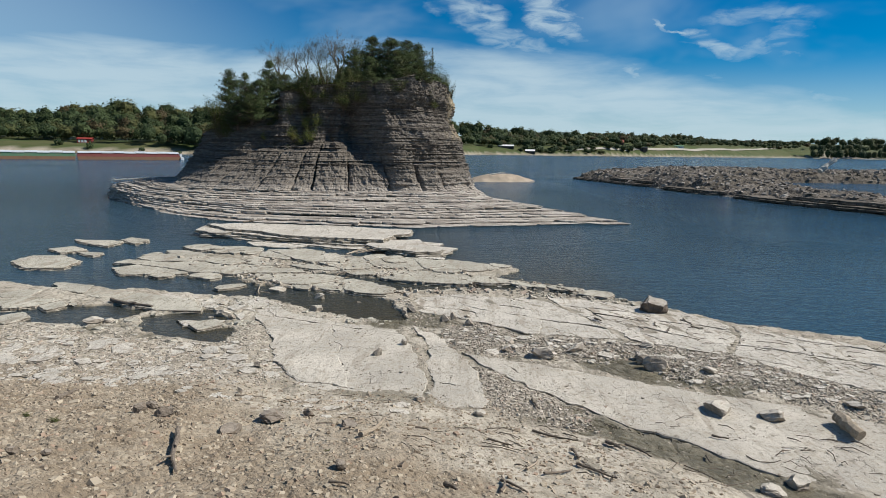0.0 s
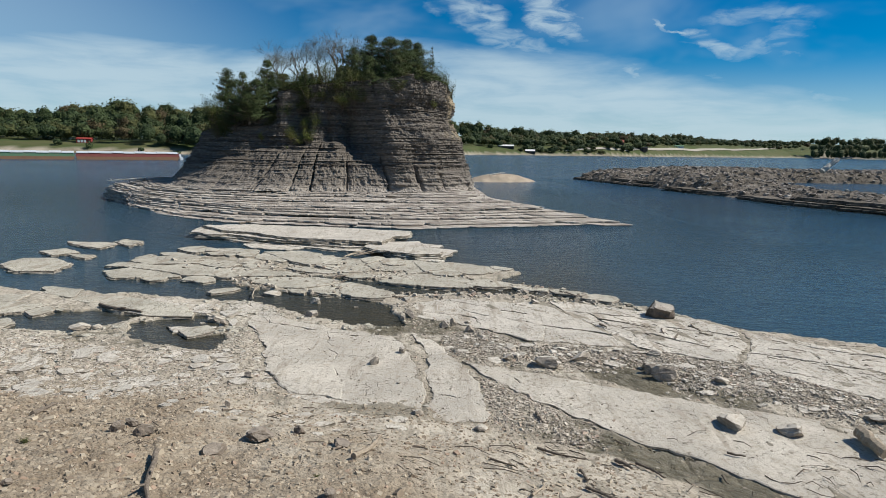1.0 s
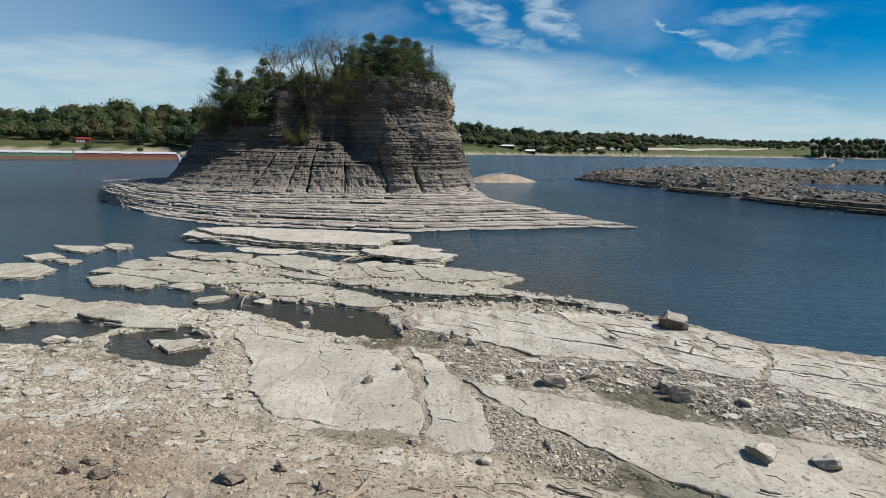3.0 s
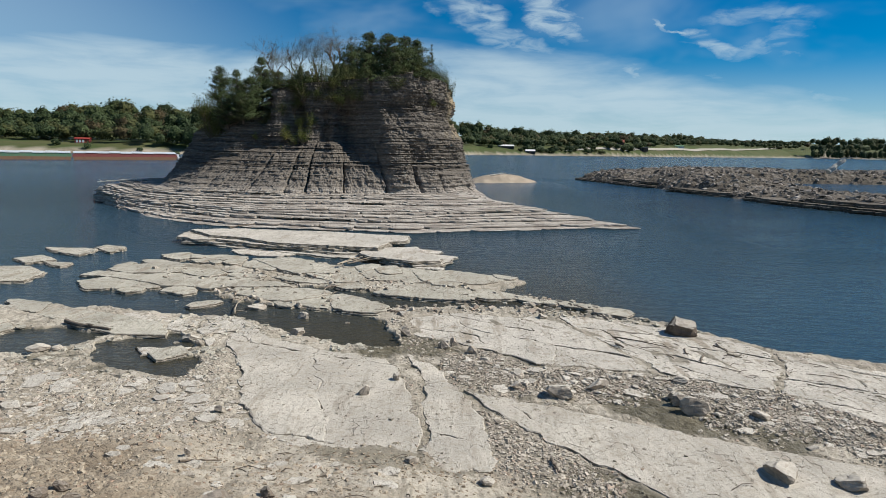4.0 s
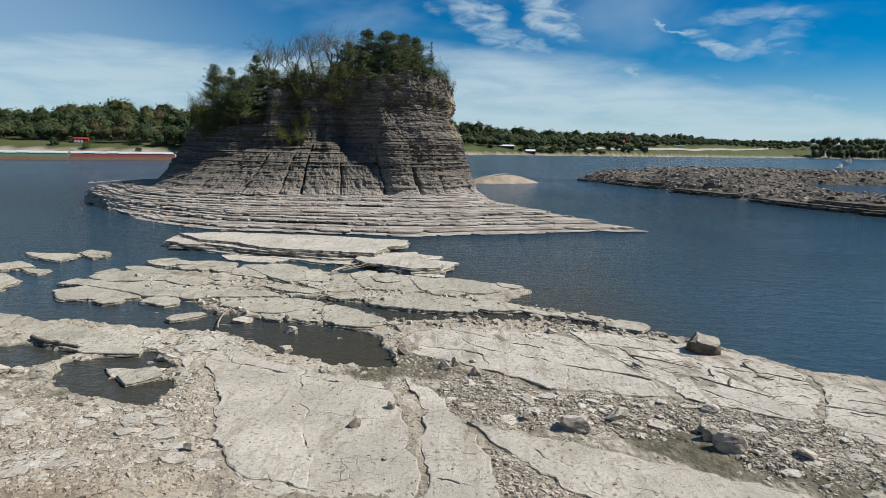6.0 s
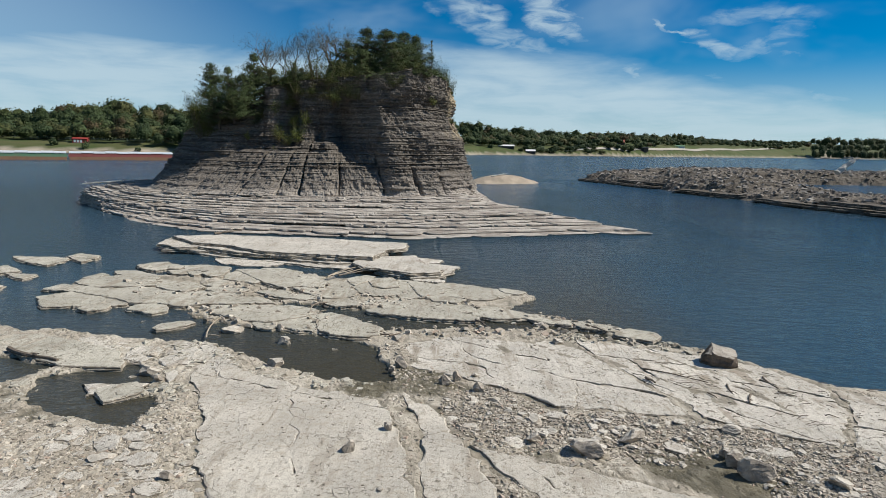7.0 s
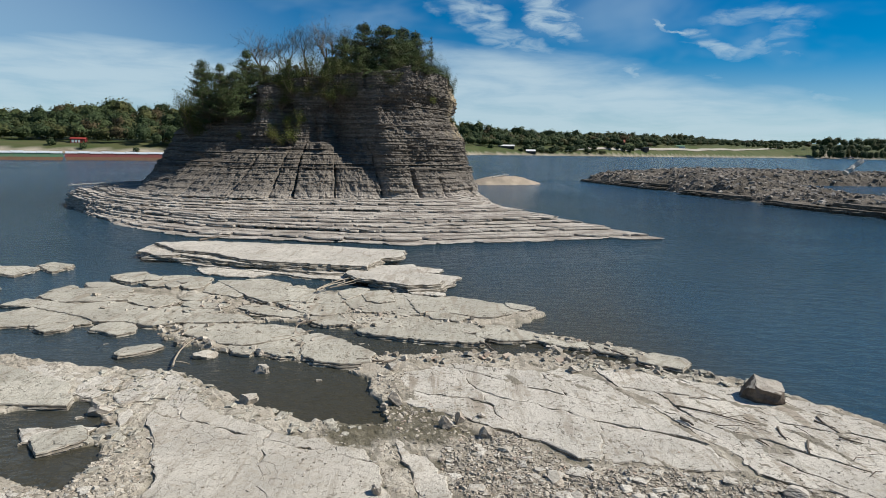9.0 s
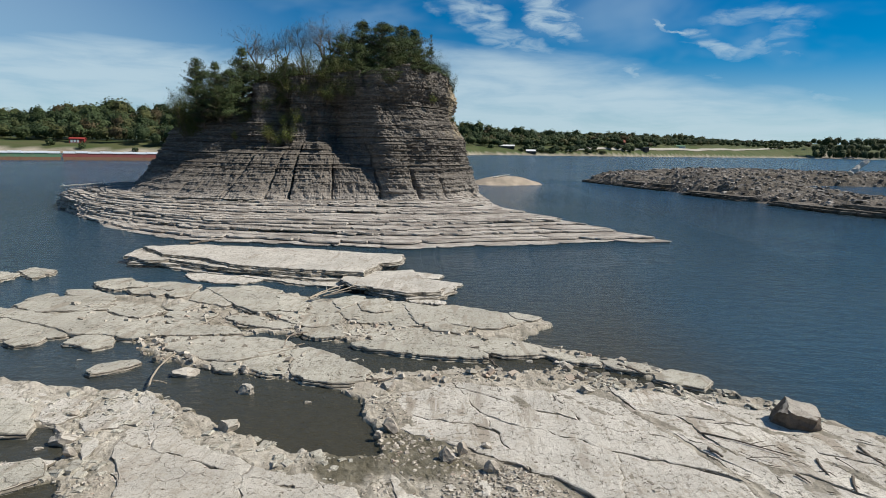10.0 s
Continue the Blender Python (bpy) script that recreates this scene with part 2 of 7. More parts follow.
def m_ground():
    """Silted bedrock, pebble bank, wet mud and far grass, by where they lie."""
    k = Mat("ground", 0.9, spec=0.2)
    peb, wet, grass, sand = k.attr("pebble"), k.attr("wet"), k.attr("grass"), k.attr("sand")
    big, mid, small = k.noise(0.45, 5), k.noise(3.2, 7, 0.62), k.noise(30, 5, 0.65)
    lam = k.noise(1.0, 5, 0.6, 0.4, k.coords((5.0, 0.7, 1), (0, 0, -58)))
    rock = k.mix(k.ramp(big, 0.35, 0.65), (0.53, 0.475, 0.385), (0.40, 0.35, 0.275))
    rock = k.mix(k.ramp(mid, 0.48, 0.66, 0, 0.9), rock, (0.29, 0.255, 0.195))
    rock = k.mix(k.ramp(lam, 0.53, 0.64, 0, 0.7), rock, (0.24, 0.215, 0.17))
    rock = k.mix(k.ramp(small, 0.52, 0.70, 0, 0.7), rock, (0.15, 0.13, 0.10))
    flecks = k.math("MULTIPLY", k.ramp(k.noise(9.0, 5, 0.6, 0.6), 0.58, 0.64), k.ramp(k.noise(0.7, 3), 0.40, 0.58, 0, 0.85))
    rock = k.mix(flecks, rock, (0.09, 0.078, 0.055))
    pc = k.mix(k.ramp(k.noise(1.1, 5), 0.35, 0.65), (0.37, 0.315, 0.235), (0.27, 0.215, 0.15))
    cell = k.t.nodes.new("ShaderNodeTexVoronoi")
    cell.inputs["Scale"].default_value = 17
    k.t.links.new(k.pos, cell.inputs["Vector"])
    cb = k.t.nodes.new("ShaderNodeRGBToBW")
    k.t.links.new(cell.outputs["Color"], cb.inputs[0])
    pc = k.mix(k.ramp(cb.outputs[0], 0.2, 0.8, 0, 0.55), pc, (0.22, 0.175, 0.125))
    c = k.mix(peb, rock, pc)
    mud = k.mix(k.ramp(mid, 0.35, 0.7), (0.105, 0.091, 0.058), (0.20, 0.177, 0.124))
    c = k.mix(wet, c, mud)
    sc = k.mix(k.ramp(k.noise(0.03, 5, 0.7), 0.4, 0.6), (0.36, 0.31, 0.24), (0.15, 0.125, 0.085))
    c = k.mix(sand, c, sc)
    g_at = k.coords((0.02, 0.05, 0.05))
    gc = k.mix(k.ramp(k.noise(1.0, 6, 0.6, 0.3, g_at), 0.35, 0.65), (0.052, 0.075, 0.022), (0.085, 0.088, 0.036))
    c = k.mix(grass, c, gc)
    k.color(c)
    k.rough(k.ramp(wet, 0, 1, 0.92, 0.42))
    n = k.bump(mid, 0.6, 0.035)
    n = k.bump(k.math("MULTIPLY", cell.outputs["Distance"], peb), 0.5, -0.05, n)
    n = k.bump(flecks, 0.6, -0.03, n)
    n = k.bump(small, 0.8, 0.018, n)
    k.bump(k.noise(120.0, 3, 0.7), 0.8, 0.006, n)
    return k.m


MAT_GROUND = m_ground()


def m_cliff():
    """Weathered grey cliff with thin beds; bleached low down where the river stands at high water."""
    k = Mat("cliff_rock", 0.93, spec=0.1)
    z = k.sep("Z")
    at = k.coords((0.10, 0.10, 5.0))
    lay = k.noise(1.0, 6, 0.66, 0.0, at)
    lay2 = k.noise(1.0, 5, 0.6, 0.1, k.coords((0.5, 0.5, 17.0)))
    big = k.noise(0.28, 5, 0.6)
    stain = k.noise(1.0, 5, 0.6, 0.3, k.coords((0.8, 0.8, 0.10)))
    up = k.mix(k.ramp(lay, 0.40, 0.60), (0.098, 0.086, 0.073), (0.19, 0.168, 0.141))
    up = k.mix(k.ramp(lay2, 0.50, 0.62, 0, 0.6), up, (0.072, 0.063, 0.053))
    up = k.mix(k.ramp(stain, 0.52, 0.68, 0, 0.6), up, (0.085, 0.074, 0.062))
    up = k.mix(k.ramp(big, 0.58, 0.74, 0, 0.5), up, (0.22, 0.19, 0.155))
    lo = k.mix(k.ramp(lay2, 0.36, 0.62), (0.27, 0.235, 0.20), (0.50, 0.455, 0.395))
    lo = k.mix(k.ramp(k.noise(1.3, 6, 0.6), 0.52, 0.72, 0, 0.6), lo, (0.30, 0.25, 0.20))
    up = k.mix(k.ramp(k.noise(1.0, 5, 0.65, 0.4, k.coords((2.2, 2.2, 5.0))), 0.50, 0.66, 0, 0.5), up, (0.29, 0.26, 0.225))
    up = k.mix(k.ramp(k.noise(1.0, 5, 0.65, 0.2, k.coords((3.5, 3.5, 9.0))), 0.54, 0.66, 0, 0.7), up, (0.07, 0.06, 0.05))
    # ochre tint in patches on the high rock at the downstream end
    ochre = k.math("MULTIPLY", k.ramp(k.sep("X"), -0.3, 1.0), k.math("MULTIPLY", k.ramp(z, 6.5, 8.5), k.ramp(k.noise(0.7, 4), 0.42, 0.58)))
    up = k.mix(k.math("MULTIPLY", ochre, 0.8), up, (0.44, 0.36, 0.23))
    edge = k.math("ADD", z, k.math("MULTIPLY", k.noise(0.5, 4), 0.9))
    c = k.mix(k.ramp(edge, 1.9, 3.0), lo, k.mix(k.ramp(z, 2.2, 4.6), k.mix(0.25, up, lo), up))
    k.color(c)
    n = k.bump(lay, 0.8, 0.11)
    n = k.bump(lay2, 0.9, 0.07, n)
    n = k.bump(k.noise(1.8, 6, 0.72), 0.8, 0.22, n)
    n = k.bump(k.noise(1.0, 5, 0.7, 0.3, k.coords((3.0, 3.0, 7.0))), 0.7, 0.09, n)
    k.bump(k.noise(11, 6, 0.7), 0.8, 0.06, n)
    return k.m


MAT_CLIFF = m_cliff()


def m_water():
    """Silty river water: rippled out in the stream, calm between the slabs."""
    k = Mat("river_water", 0.11, spec=0.36)
    k.b.inputs["IOR"].default_value = 1.33
    far = k.noise(0.012, 3)
    open_water = k.ramp(k.math("SUBTRACT", k.sep("Y"), k.math("MULTIPLY", k.sep("X"), 0.5)), 21, 42)
    open_water = k.math("MAXIMUM", open_water, k.ramp(k.sep("X"), 4.5, 11))
    open_water = k.math("MAXIMUM", open_water, k.ramp(k.math("MULTIPLY", k.sep("X"), -1.0), 10, 20))
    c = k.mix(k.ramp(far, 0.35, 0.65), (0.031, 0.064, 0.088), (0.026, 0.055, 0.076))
    # the sky's reflected blue is put into the base colour, growing with distance
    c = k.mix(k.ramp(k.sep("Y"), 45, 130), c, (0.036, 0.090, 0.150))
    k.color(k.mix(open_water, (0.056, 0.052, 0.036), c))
    w1 = k.noise(4.2, 3, 0.55, 0.4, k.coords((1.0, 1.7, 1), (0, 0, 28)))
    w2 = k.noise(1.1, 3, 0.5, 0.3, k.coords((1.0, 2.0, 1), (0, 0, 14)))
    calm = k.ramp(k.noise(0.03, 3), 0.35, 0.6, 0.55, 1.0)
    lull = k.ramp(k.sep("Y"), 18, 90, 0.7, 3.6)
    h = k.math("MULTIPLY", k.math("ADD", w1, k.math("MULTIPLY", w2, 2.2)), k.math("MULTIPLY", calm, lull))
    k.bump(h, 1.0, 0.07)
    k.b.inputs["Alpha"].default_value = 0.84
    return k.m


MAT_WATER = m_water()


def m_wood(name, a, b):
    k = Mat(name, 0.9, spec=0.2)
    at = k.coords((3, 3, 3))
    g = k.noise(6, 6, 0.6, 1.0, at)
    c = k.mix(k.ramp(g, 0.35, 0.65), a, b)
    k.color(k.mix(k.math("MULTIPLY", k.random(), 0.4), c, tuple(0.5 * v for v in a)))
    k.bump(g, 0.6, 0.02)
    return k.m


MAT_DRIFT = m_wood("driftwood_grey", (0.13, 0.105, 0.08), (0.24, 0.20, 0.16))
MAT_PALEWOOD = m_wood("driftwood_pale", (0.30, 0.24, 0.17), (0.42, 0.36, 0.28))
MAT_BLEACHED = m_wood("bleached_wood", (0.50, 0.46, 0.40), (0.66, 0.62, 0.55))
MAT_BARK = m_wood("bark", (0.09, 0.07, 0.055), (0.17, 0.14, 0.11))


def m_leaf(name, a, b, c2):
    k = Mat(name, 0.75, spec=0.12)
    r = k.island()
    c = k.mix(r, a, b)
    c = k.mix(k.ramp(k.noise(0.35, 4), 0.5, 0.72, 0, 0.8), c, c2)
    c = k.mix(k.math("MULTIPLY", k.random(), 0.3), c, a)
    k.color(c)
    k.b.inputs["Subsurface Weight"].default_value = 0.0
    return k.m


MAT_CEDAR = m_leaf("cedar_leaf", (0.034, 0.052, 0.020), (0.070, 0.092, 0.032), (0.092, 0.090, 0.030))
MAT_SCRUB = m_leaf("cliff_leaf", (0.085, 0.11, 0.028), (0.16, 0.165, 0.045), (0.20, 0.16, 0.05))
MAT_LEAF = m_leaf("autumn_leaf", (0.050, 0.068, 0.020), (0.10, 0.11, 0.033), (0.15, 0.12, 0.042))
MAT_DRYLEAF = m_leaf("thin_dry_leaf", (0.085, 0.08, 0.05), (0.13, 0.12, 0.07), (0.10, 0.11, 0.05))


def m_woods():
    k = Mat("far_woods", 0.7, spec=0.15)
    r, kind = k.island(), k.attr("crown")
    c = k.mix(kind, (0.038, 0.060, 0.024), (0.066, 0.085, 0.028))
    c = k.mix(k.ramp(kind, 0.66, 0.76, 0, 0.9), c, (0.085, 0.086, 0.030))
    c = k.mix(k.ramp(kind, 0.90, 0.95, 0, 0.9), c, (0.085, 0.060, 0.030))
    c = k.mix(k.math("MULTIPLY", r, 0.45), c, (0.030, 0.044, 0.020))
    k.color(c)
    return k.m


MAT_WOODS = m_woods()


def m_paint(name, c, rust=(0.16, 0.07, 0.035), amount=0.5, scale=0.8, rough=0.6):
    k = Mat(name, rough, spec=0.3)
    n1 = k.noise(scale, 6, 0.65, 0.3, k.coords((1, 1, 0.5)))
    k.color(k.mix(k.math("MULTIPLY", k.ramp(n1, 0.48, 0.68), amount), k.mix(k.noise(scale * 6, 3), c, tuple(0.8 * v for v in c)), rust))
    k.bump(n1, 0.2, 0.02)
    return k.m


# ---- numeric helpers ----
def hash2(ix, iy, seed):
    h = (ix.astype(np.int64) * 374761393 + iy.astype(np.int64) * 668265263 + seed * 974711) & 0xFFFFFFFF
    h = ((h ^ (h >> 13)) * 1274126177) & 0xFFFFFFFF
    return ((h ^ (h >> 16)) & 0xFFFF) / 65535.0


def vnoise(x, y, seed=0):
    """Smooth value noise, -1 to 1."""
    x, y = np.asarray(x, float), np.asarray(y, float)
    ix, iy = np.floor(x), np.floor(y)
    fx, fy = x - ix, y - iy
    fx, fy = fx * fx * (3 - 2 * fx), fy * fy * (3 - 2 * fy)
    a, b = hash2(ix, iy, seed), hash2(ix + 1, iy, seed)
    c, d = hash2(ix, iy + 1, seed), hash2(ix + 1, iy + 1, seed)
    return 2 * (a + (b - a) * fx + (c - a) * fy + (a - b - c + d) * fx * fy) - 1


def fbm(x, y, seed=0, octaves=4, gain=0.5):
    s, amp, out = 1.0, 1.0, 0.0
    for o in range(octaves):
        out = out + amp * vnoise(x * s + 13.7 * o, y * s - 7.3 * o, seed + o)
        s, amp = s * 2.03, amp * gain
    return out


def step(v, lo, hi):
    u = np.clip((v - lo) / (hi - lo), 0, 1)
    return u * u * (3 - 2 * u)


def poly_distance(x, y, pts):
    """Distance to a polygon's edge: positive inside."""
    best, inside = np.full(x.shape, 1e9), np.zeros(x.shape, bool)
    n = len(pts)
    for i in range(n):
        (ax, ay), (bx, by) = pts[i], pts[(i + 1) % n]
        dx, dy = bx - ax, by - ay
        u = np.clip(((x - ax) * dx + (y - ay) * dy) / (dx * dx + dy * dy + 1e-12), 0, 1)
        best = np.minimum(best, np.hypot(x - ax - u * dx, y - ay - u * dy))
        hit = (ay > y) != (by > y)
        inside ^= hit & (x < dx * (y - ay) / (dy if abs(dy) > 1e-9 else 1e-9) + ax)
    return np.where(inside, best, -best)


def line_distance(x, y, pts):
    best = np.full(x.shape, 1e9)
    for (ax, ay), (bx, by) in zip(pts, pts[1:]):
        dx, dy = bx - ax, by - ay
        u = np.clip(((x - ax) * dx + (y - ay) * dy) / (dx * dx + dy * dy + 1e-12), 0, 1)
        best = np.minimum(best, np.hypot(x - ax - u * dx, y - ay - u * dy))
    return best


def mesh_from(name, verts, faces, material=None, smooth=False):
    """A mesh from arrays of corners and of equal-sided faces."""
    me = bpy.data.meshes.new(name)
    verts, faces = np.asarray(verts, np.float32), np.asarray(faces, np.int32)
    me.vertices.add(len(verts))
    me.vertices.foreach_set("co", verts.ravel())
    k = faces.shape[1]
    me.loops.add(faces.size)
    me.loops.foreach_set("vertex_index", faces.ravel())
    me.polygons.add(len(faces))
    me.polygons.foreach_set("loop_start", np.arange(0, faces.size, k, dtype=np.int32))
    me.polygons.foreach_set("loop_total", np.full(len(faces), k, np.int32))
    me.polygons.foreach_set("use_smooth", np.full(len(faces), smooth))
    me.update(calc_edges=True)
    if material:
        me.materials.append(material)
    return me


def grid_faces(rows, cols, wrap=False):
    i = np.arange(rows - 1)[:, None] * cols
    j = np.arange(cols if wrap else cols - 1)[None, :]
    j2 = (j + 1) % cols
    return np.stack([i + j, i + j2, i + cols + j2, i + cols + j], -1).reshape(-1, 4)


def part(name, bm, material, parent=None, label="", smooth=False):
    """Links a bmesh as one mesh object under a thing or a part."""
    me = bpy.data.meshes.new(name)
    bm.to_mesh(me)
    bm.free()
    for f in me.polygons:
        f.use_smooth = smooth
    me.materials.append(material)
    ob = new(name, me)
    ob.parent = parent
    if label:
        ob["label"] = label
    return ob


def box_bm(x0, y0, z0, x1, y1, z1, bevel=0.0):
    bm = bmesh.new()
    bmesh.ops.create_cube(bm, size=1)
    for v in bm.verts:
        v.co = Vector(((x0 + x1) / 2 + v.co.x * (x1 - x0), (y0 + y1) / 2 + v.co.y * (y1 - y0), (z0 + z1) / 2 + v.co.z * (z1 - z0)))
    if bevel:
        bmesh.ops.bevel(bm, geom=bm.edges[:], offset=bevel, segments=2, affect="EDGES")
    return bm


# ---- the lie of the land ----
SHORE = [(-80, 40), (-30, 29), (-17.3, 24.7), (-11.9, 24.5), (-9.7, 23.4), (-8.4, 23.7), (-7.6, 23.6), (-6.0, 22.6), (-4.1, 21.2), (-3.0, 20.7), (-2.1, 20.6),
         (-1.5, 20.7), (-1.5, 21.6), (-1.8, 22.9), (-2.5, 23.6), (-2.2, 24.6), (-0.4, 25.5), (1.8, 25.2), (3.5, 25.7), (4.3, 25.1), (5.9, 24.3), (7.9, 23.6),
         (8.7, 22.7), (9.5, 22.0), (10.6, 20.9), (14.5, 18.9), (24, 15), (60, 6), (200, -10), (200, -120), (-200, -120), (-200, 60)]
POOLS = [[(-10.6, 20.4), (-9.7, 20.9), (-8.8, 21.4), (-8.0, 20.9), (-7.6, 20.2), (-7.4, 19.3), (-6.6, 18.8), (-6.9, 17.8), (-8.1, 18.1), (-9.3, 18.4), (-9.9, 19.3)],
         [(-18, 20.6), (-15.6, 21.6), (-13.7, 21.6), (-12.1, 21.9), (-10.6, 21.3), (-10.9, 20.5), (-11.4, 19.9), (-11.9, 19.0), (-13.1, 19.4), (-14.4, 19.6), (-18, 19.4)]]
MUD = [[(4.1, 16.8), (5.5, 17.3), (6.2, 16.5), (6.6, 15.5), (8.2, 14.9), (7.0, 14.3), (5.3, 15.0), (4.2, 15.9)],
       [(2.7, 13.5), (3.5, 13.1), (4.1, 12.4), (5.1, 11.5), (6.0, 10.5), (7.2, 9.6), (6.4, 8.6), (5.0, 9.8), (4.0, 11.1), (3.2, 11.8), (2.4, 12.5)],
       [(-2.0, 21.4), (-1.2, 21.4), (0.1, 21.4), (0.5, 20.2), (-0.4, 19.4), (-1.0, 20.0), (-1.4, 19.3), (-2.3, 19.5)]]
RUBBLE = [[(0.0, 19.3), (1.5, 20.0), (2.7, 18.7), (5.5, 18.5), (7.4, 17.8), (8.8, 16.9), (9.9, 15.5), (11.0, 14.4), (13.6, 12.2), (12.6, 11.4), (9.5, 13.4), (8.0, 14.5), (6.4, 15.2), (6.0, 17.2), (4.3, 16.7), (2.6, 16.8), (1.5, 17.0), (0.3, 17.4)],
          [(0.9, 15.9), (1.6, 15.5), (2.1, 14.9), (2.9, 13.6), (3.5, 12.9), (3.0, 12.0), (2.2, 12.2), (1.6, 12.8), (1.2, 14.0), (0.9, 15.0)],
          [(-2.0, 22.8), (-1.2, 23.4), (-0.3, 21.9), (0.6, 20.4), (0.0, 19.2), (-0.6, 20.6), (-1.4, 21.0)],
          [(-1.3, 19.8), (-0.6, 17.9), (-0.4, 15.8), (-0.6, 15.7), (-0.9, 16.4), (-0.9, 17.6), (-1.5, 19.2)],
          [(-6.4, 19.6), (-5.2, 17.4), (-4.6, 15.6), (-3.4, 14.2), (-14, 13.8), (-17, 18.6), (-12, 18.6), (-8, 17.6)]]
# smooth silted bedrock, parted by long joints into plates: outline, cuts from point to point, height, kind
PLATES = [
    ([(-7.5, 23.0), (-6.8, 22.3), (-5.2, 20.8), (-3.6, 19.9), (-2.3, 19.5), (-1.5, 19.3), (-0.9, 17.6), (-0.6, 15.8), (-0.4, 14.9), (-0.3, 13.0), (-1.3, 12.8), (-2.9, 14.0), (-3.8, 14.8), (-4.8, 16.2), (-5.2, 17.6), (-6.0, 19.6)],
     [((-6.2, 20.6), (-1.2, 18.7)), ((-3.5, 19.0), (-2.1, 13.6)), ((-5.4, 17.2), (-2.7, 16.4)), ((-2.1, 18.9), (-1.4, 15.4)), ((-3.6, 14.7), (-0.2, 13.3)), ((-6.5, 21.9), (-5.3, 19.8))], 0.09, "pan"),
    ([(-0.9, 19.7), (-0.4, 17.8), (-0.3, 15.5), (-0.2, 12.9), (1.1, 13.2), (1.0, 14.5), (0.7, 16.3), (0.3, 17.5), (-0.3, 19.0)], [((-0.5, 17.6), (0.6, 16.9)), ((-0.5, 14.9), (1.2, 13.9))], 0.09, "pan"),
    ([(0.6, 17.0), (1.4, 16.7), (2.8, 16.2), (4.6, 15.2), (7.0, 14.2), (9.6, 12.9), (13, 11), (11, 7.6), (8.2, 9.4), (6.1, 10.6), (5.1, 11.6), (4.1, 12.5), (2.9, 13.8), (1.8, 15.1), (1.2, 15.9)], [((5.5, 14.0), (13, 11.5)), ((6.1, 12.0), (12.5, 9.0)), ((1.5, 16.9), (3.4, 13.2))], 0.085, "pan"),
    ([(-1.0, 23.5), (0.2, 24.3), (2.3, 23.8), (4.0, 24.3), (4.4, 22.9), (4.9, 21.6), (5.4, 20.1), (5.8, 18.6), (4.7, 18.7), (2.7, 18.9), (1.5, 20.1), (0.3, 20.8), (-0.9, 21.6)],
     [((0.1, 24.5), (2.2, 18.6)), ((1.3, 22.0), (5.6, 19.6)), ((0.3, 23.8), (4.6, 21.4)), ((1.6, 23.4), (4.6, 23.0)), ((2.5, 24.1), (3.2, 22.2)), ((-1.0, 22.4), (1.2, 21.6)), ((3.6, 20.7), (3.1, 18.7))], 0.10, "plate"),
    ([(4.3, 24.2), (6.4, 23.5), (8.8, 22.3), (10.1, 20.6), (9.4, 18.4), (8.4, 17.2), (7.6, 17.6), (6.1, 18.4), (5.6, 20.2), (4.6, 22.9)],
     [((4.4, 22.9), (9.9, 20.9)), ((4.6, 22.0), (9.0, 17.9)), ((5.2, 20.9), (8.2, 17.2)), ((6.4, 23.6), (7.0, 21.9)), ((7.7, 21.9), (8.3, 18.4)), ((5.4, 22.5), (6.0, 20.6)), ((6.6, 21.8), (9.9, 19.7))], 0.098, "plate"),
    ([(10.3, 20.4), (12, 19.1), (14.5, 17.7), (19, 15.6), (17, 11.6), (13.6, 12.8), (11, 14.7), (9.8, 15.7), (8.6, 17.1), (9.6, 18.5)],
     [((9.2, 18.4), (18, 13.6)), ((10.0, 19.8), (18, 15.0)), ((9.0, 16.9), (17, 12.4)), ((11.4, 19.5), (11.0, 16.4)), ((13.6, 18.2), (12.4, 14.0)), ((15.6, 17.4), (15.0, 12.6))], 0.092, "plate"),
]


def split(outline, cuts):
    """Parts an outline along straight joints, each joint only where it runs."""
    pieces = [outline]
    for (ax, ay), (bx, by) in cuts:
        done = []
        for p in pieces:
            side = [(bx - ax) * (y - ay) - (by - ay) * (x - ax) for x, y in p]
            a, b, hits = [], [], []
            for i, q in enumerate(p):
                j = (i + 1) % len(p)
                (a if side[i] >= 0 else b).append(q)
                if side[i] * side[j] < 0:
                    f = side[i] / (side[i] - side[j])
                    c = (q[0] + f * (p[j][0] - q[0]), q[1] + f * (p[j][1] - q[1]))
                    a.append(c)
                    b.append(c)
                    hits.append(((c[0] - ax) * (bx - ax) + (c[1] - ay) * (by - ay)) / ((bx - ax) ** 2 + (by - ay) ** 2))
            if len(hits) == 2 and min(hits) > -0.25 and max(hits) < 1.25 and len(a) > 2 and len(b) > 2:
                done += [a, b]
            else:
                done.append(p)
        pieces = done
    return pieces


# joints that part the bedrock of the foreshore elsewhere
CRACKS = [[(-6.2, 21.8), (-5.4, 19.8), (-5.6, 18.4)], [(3.4, 12.6), (5.6, 11.6), (8.0, 10.4), (10.0, 9.4)], [(-10.4, 22.6), (-9.6, 21.2)], [(-8.6, 23.6), (-7.8, 21.2)]]
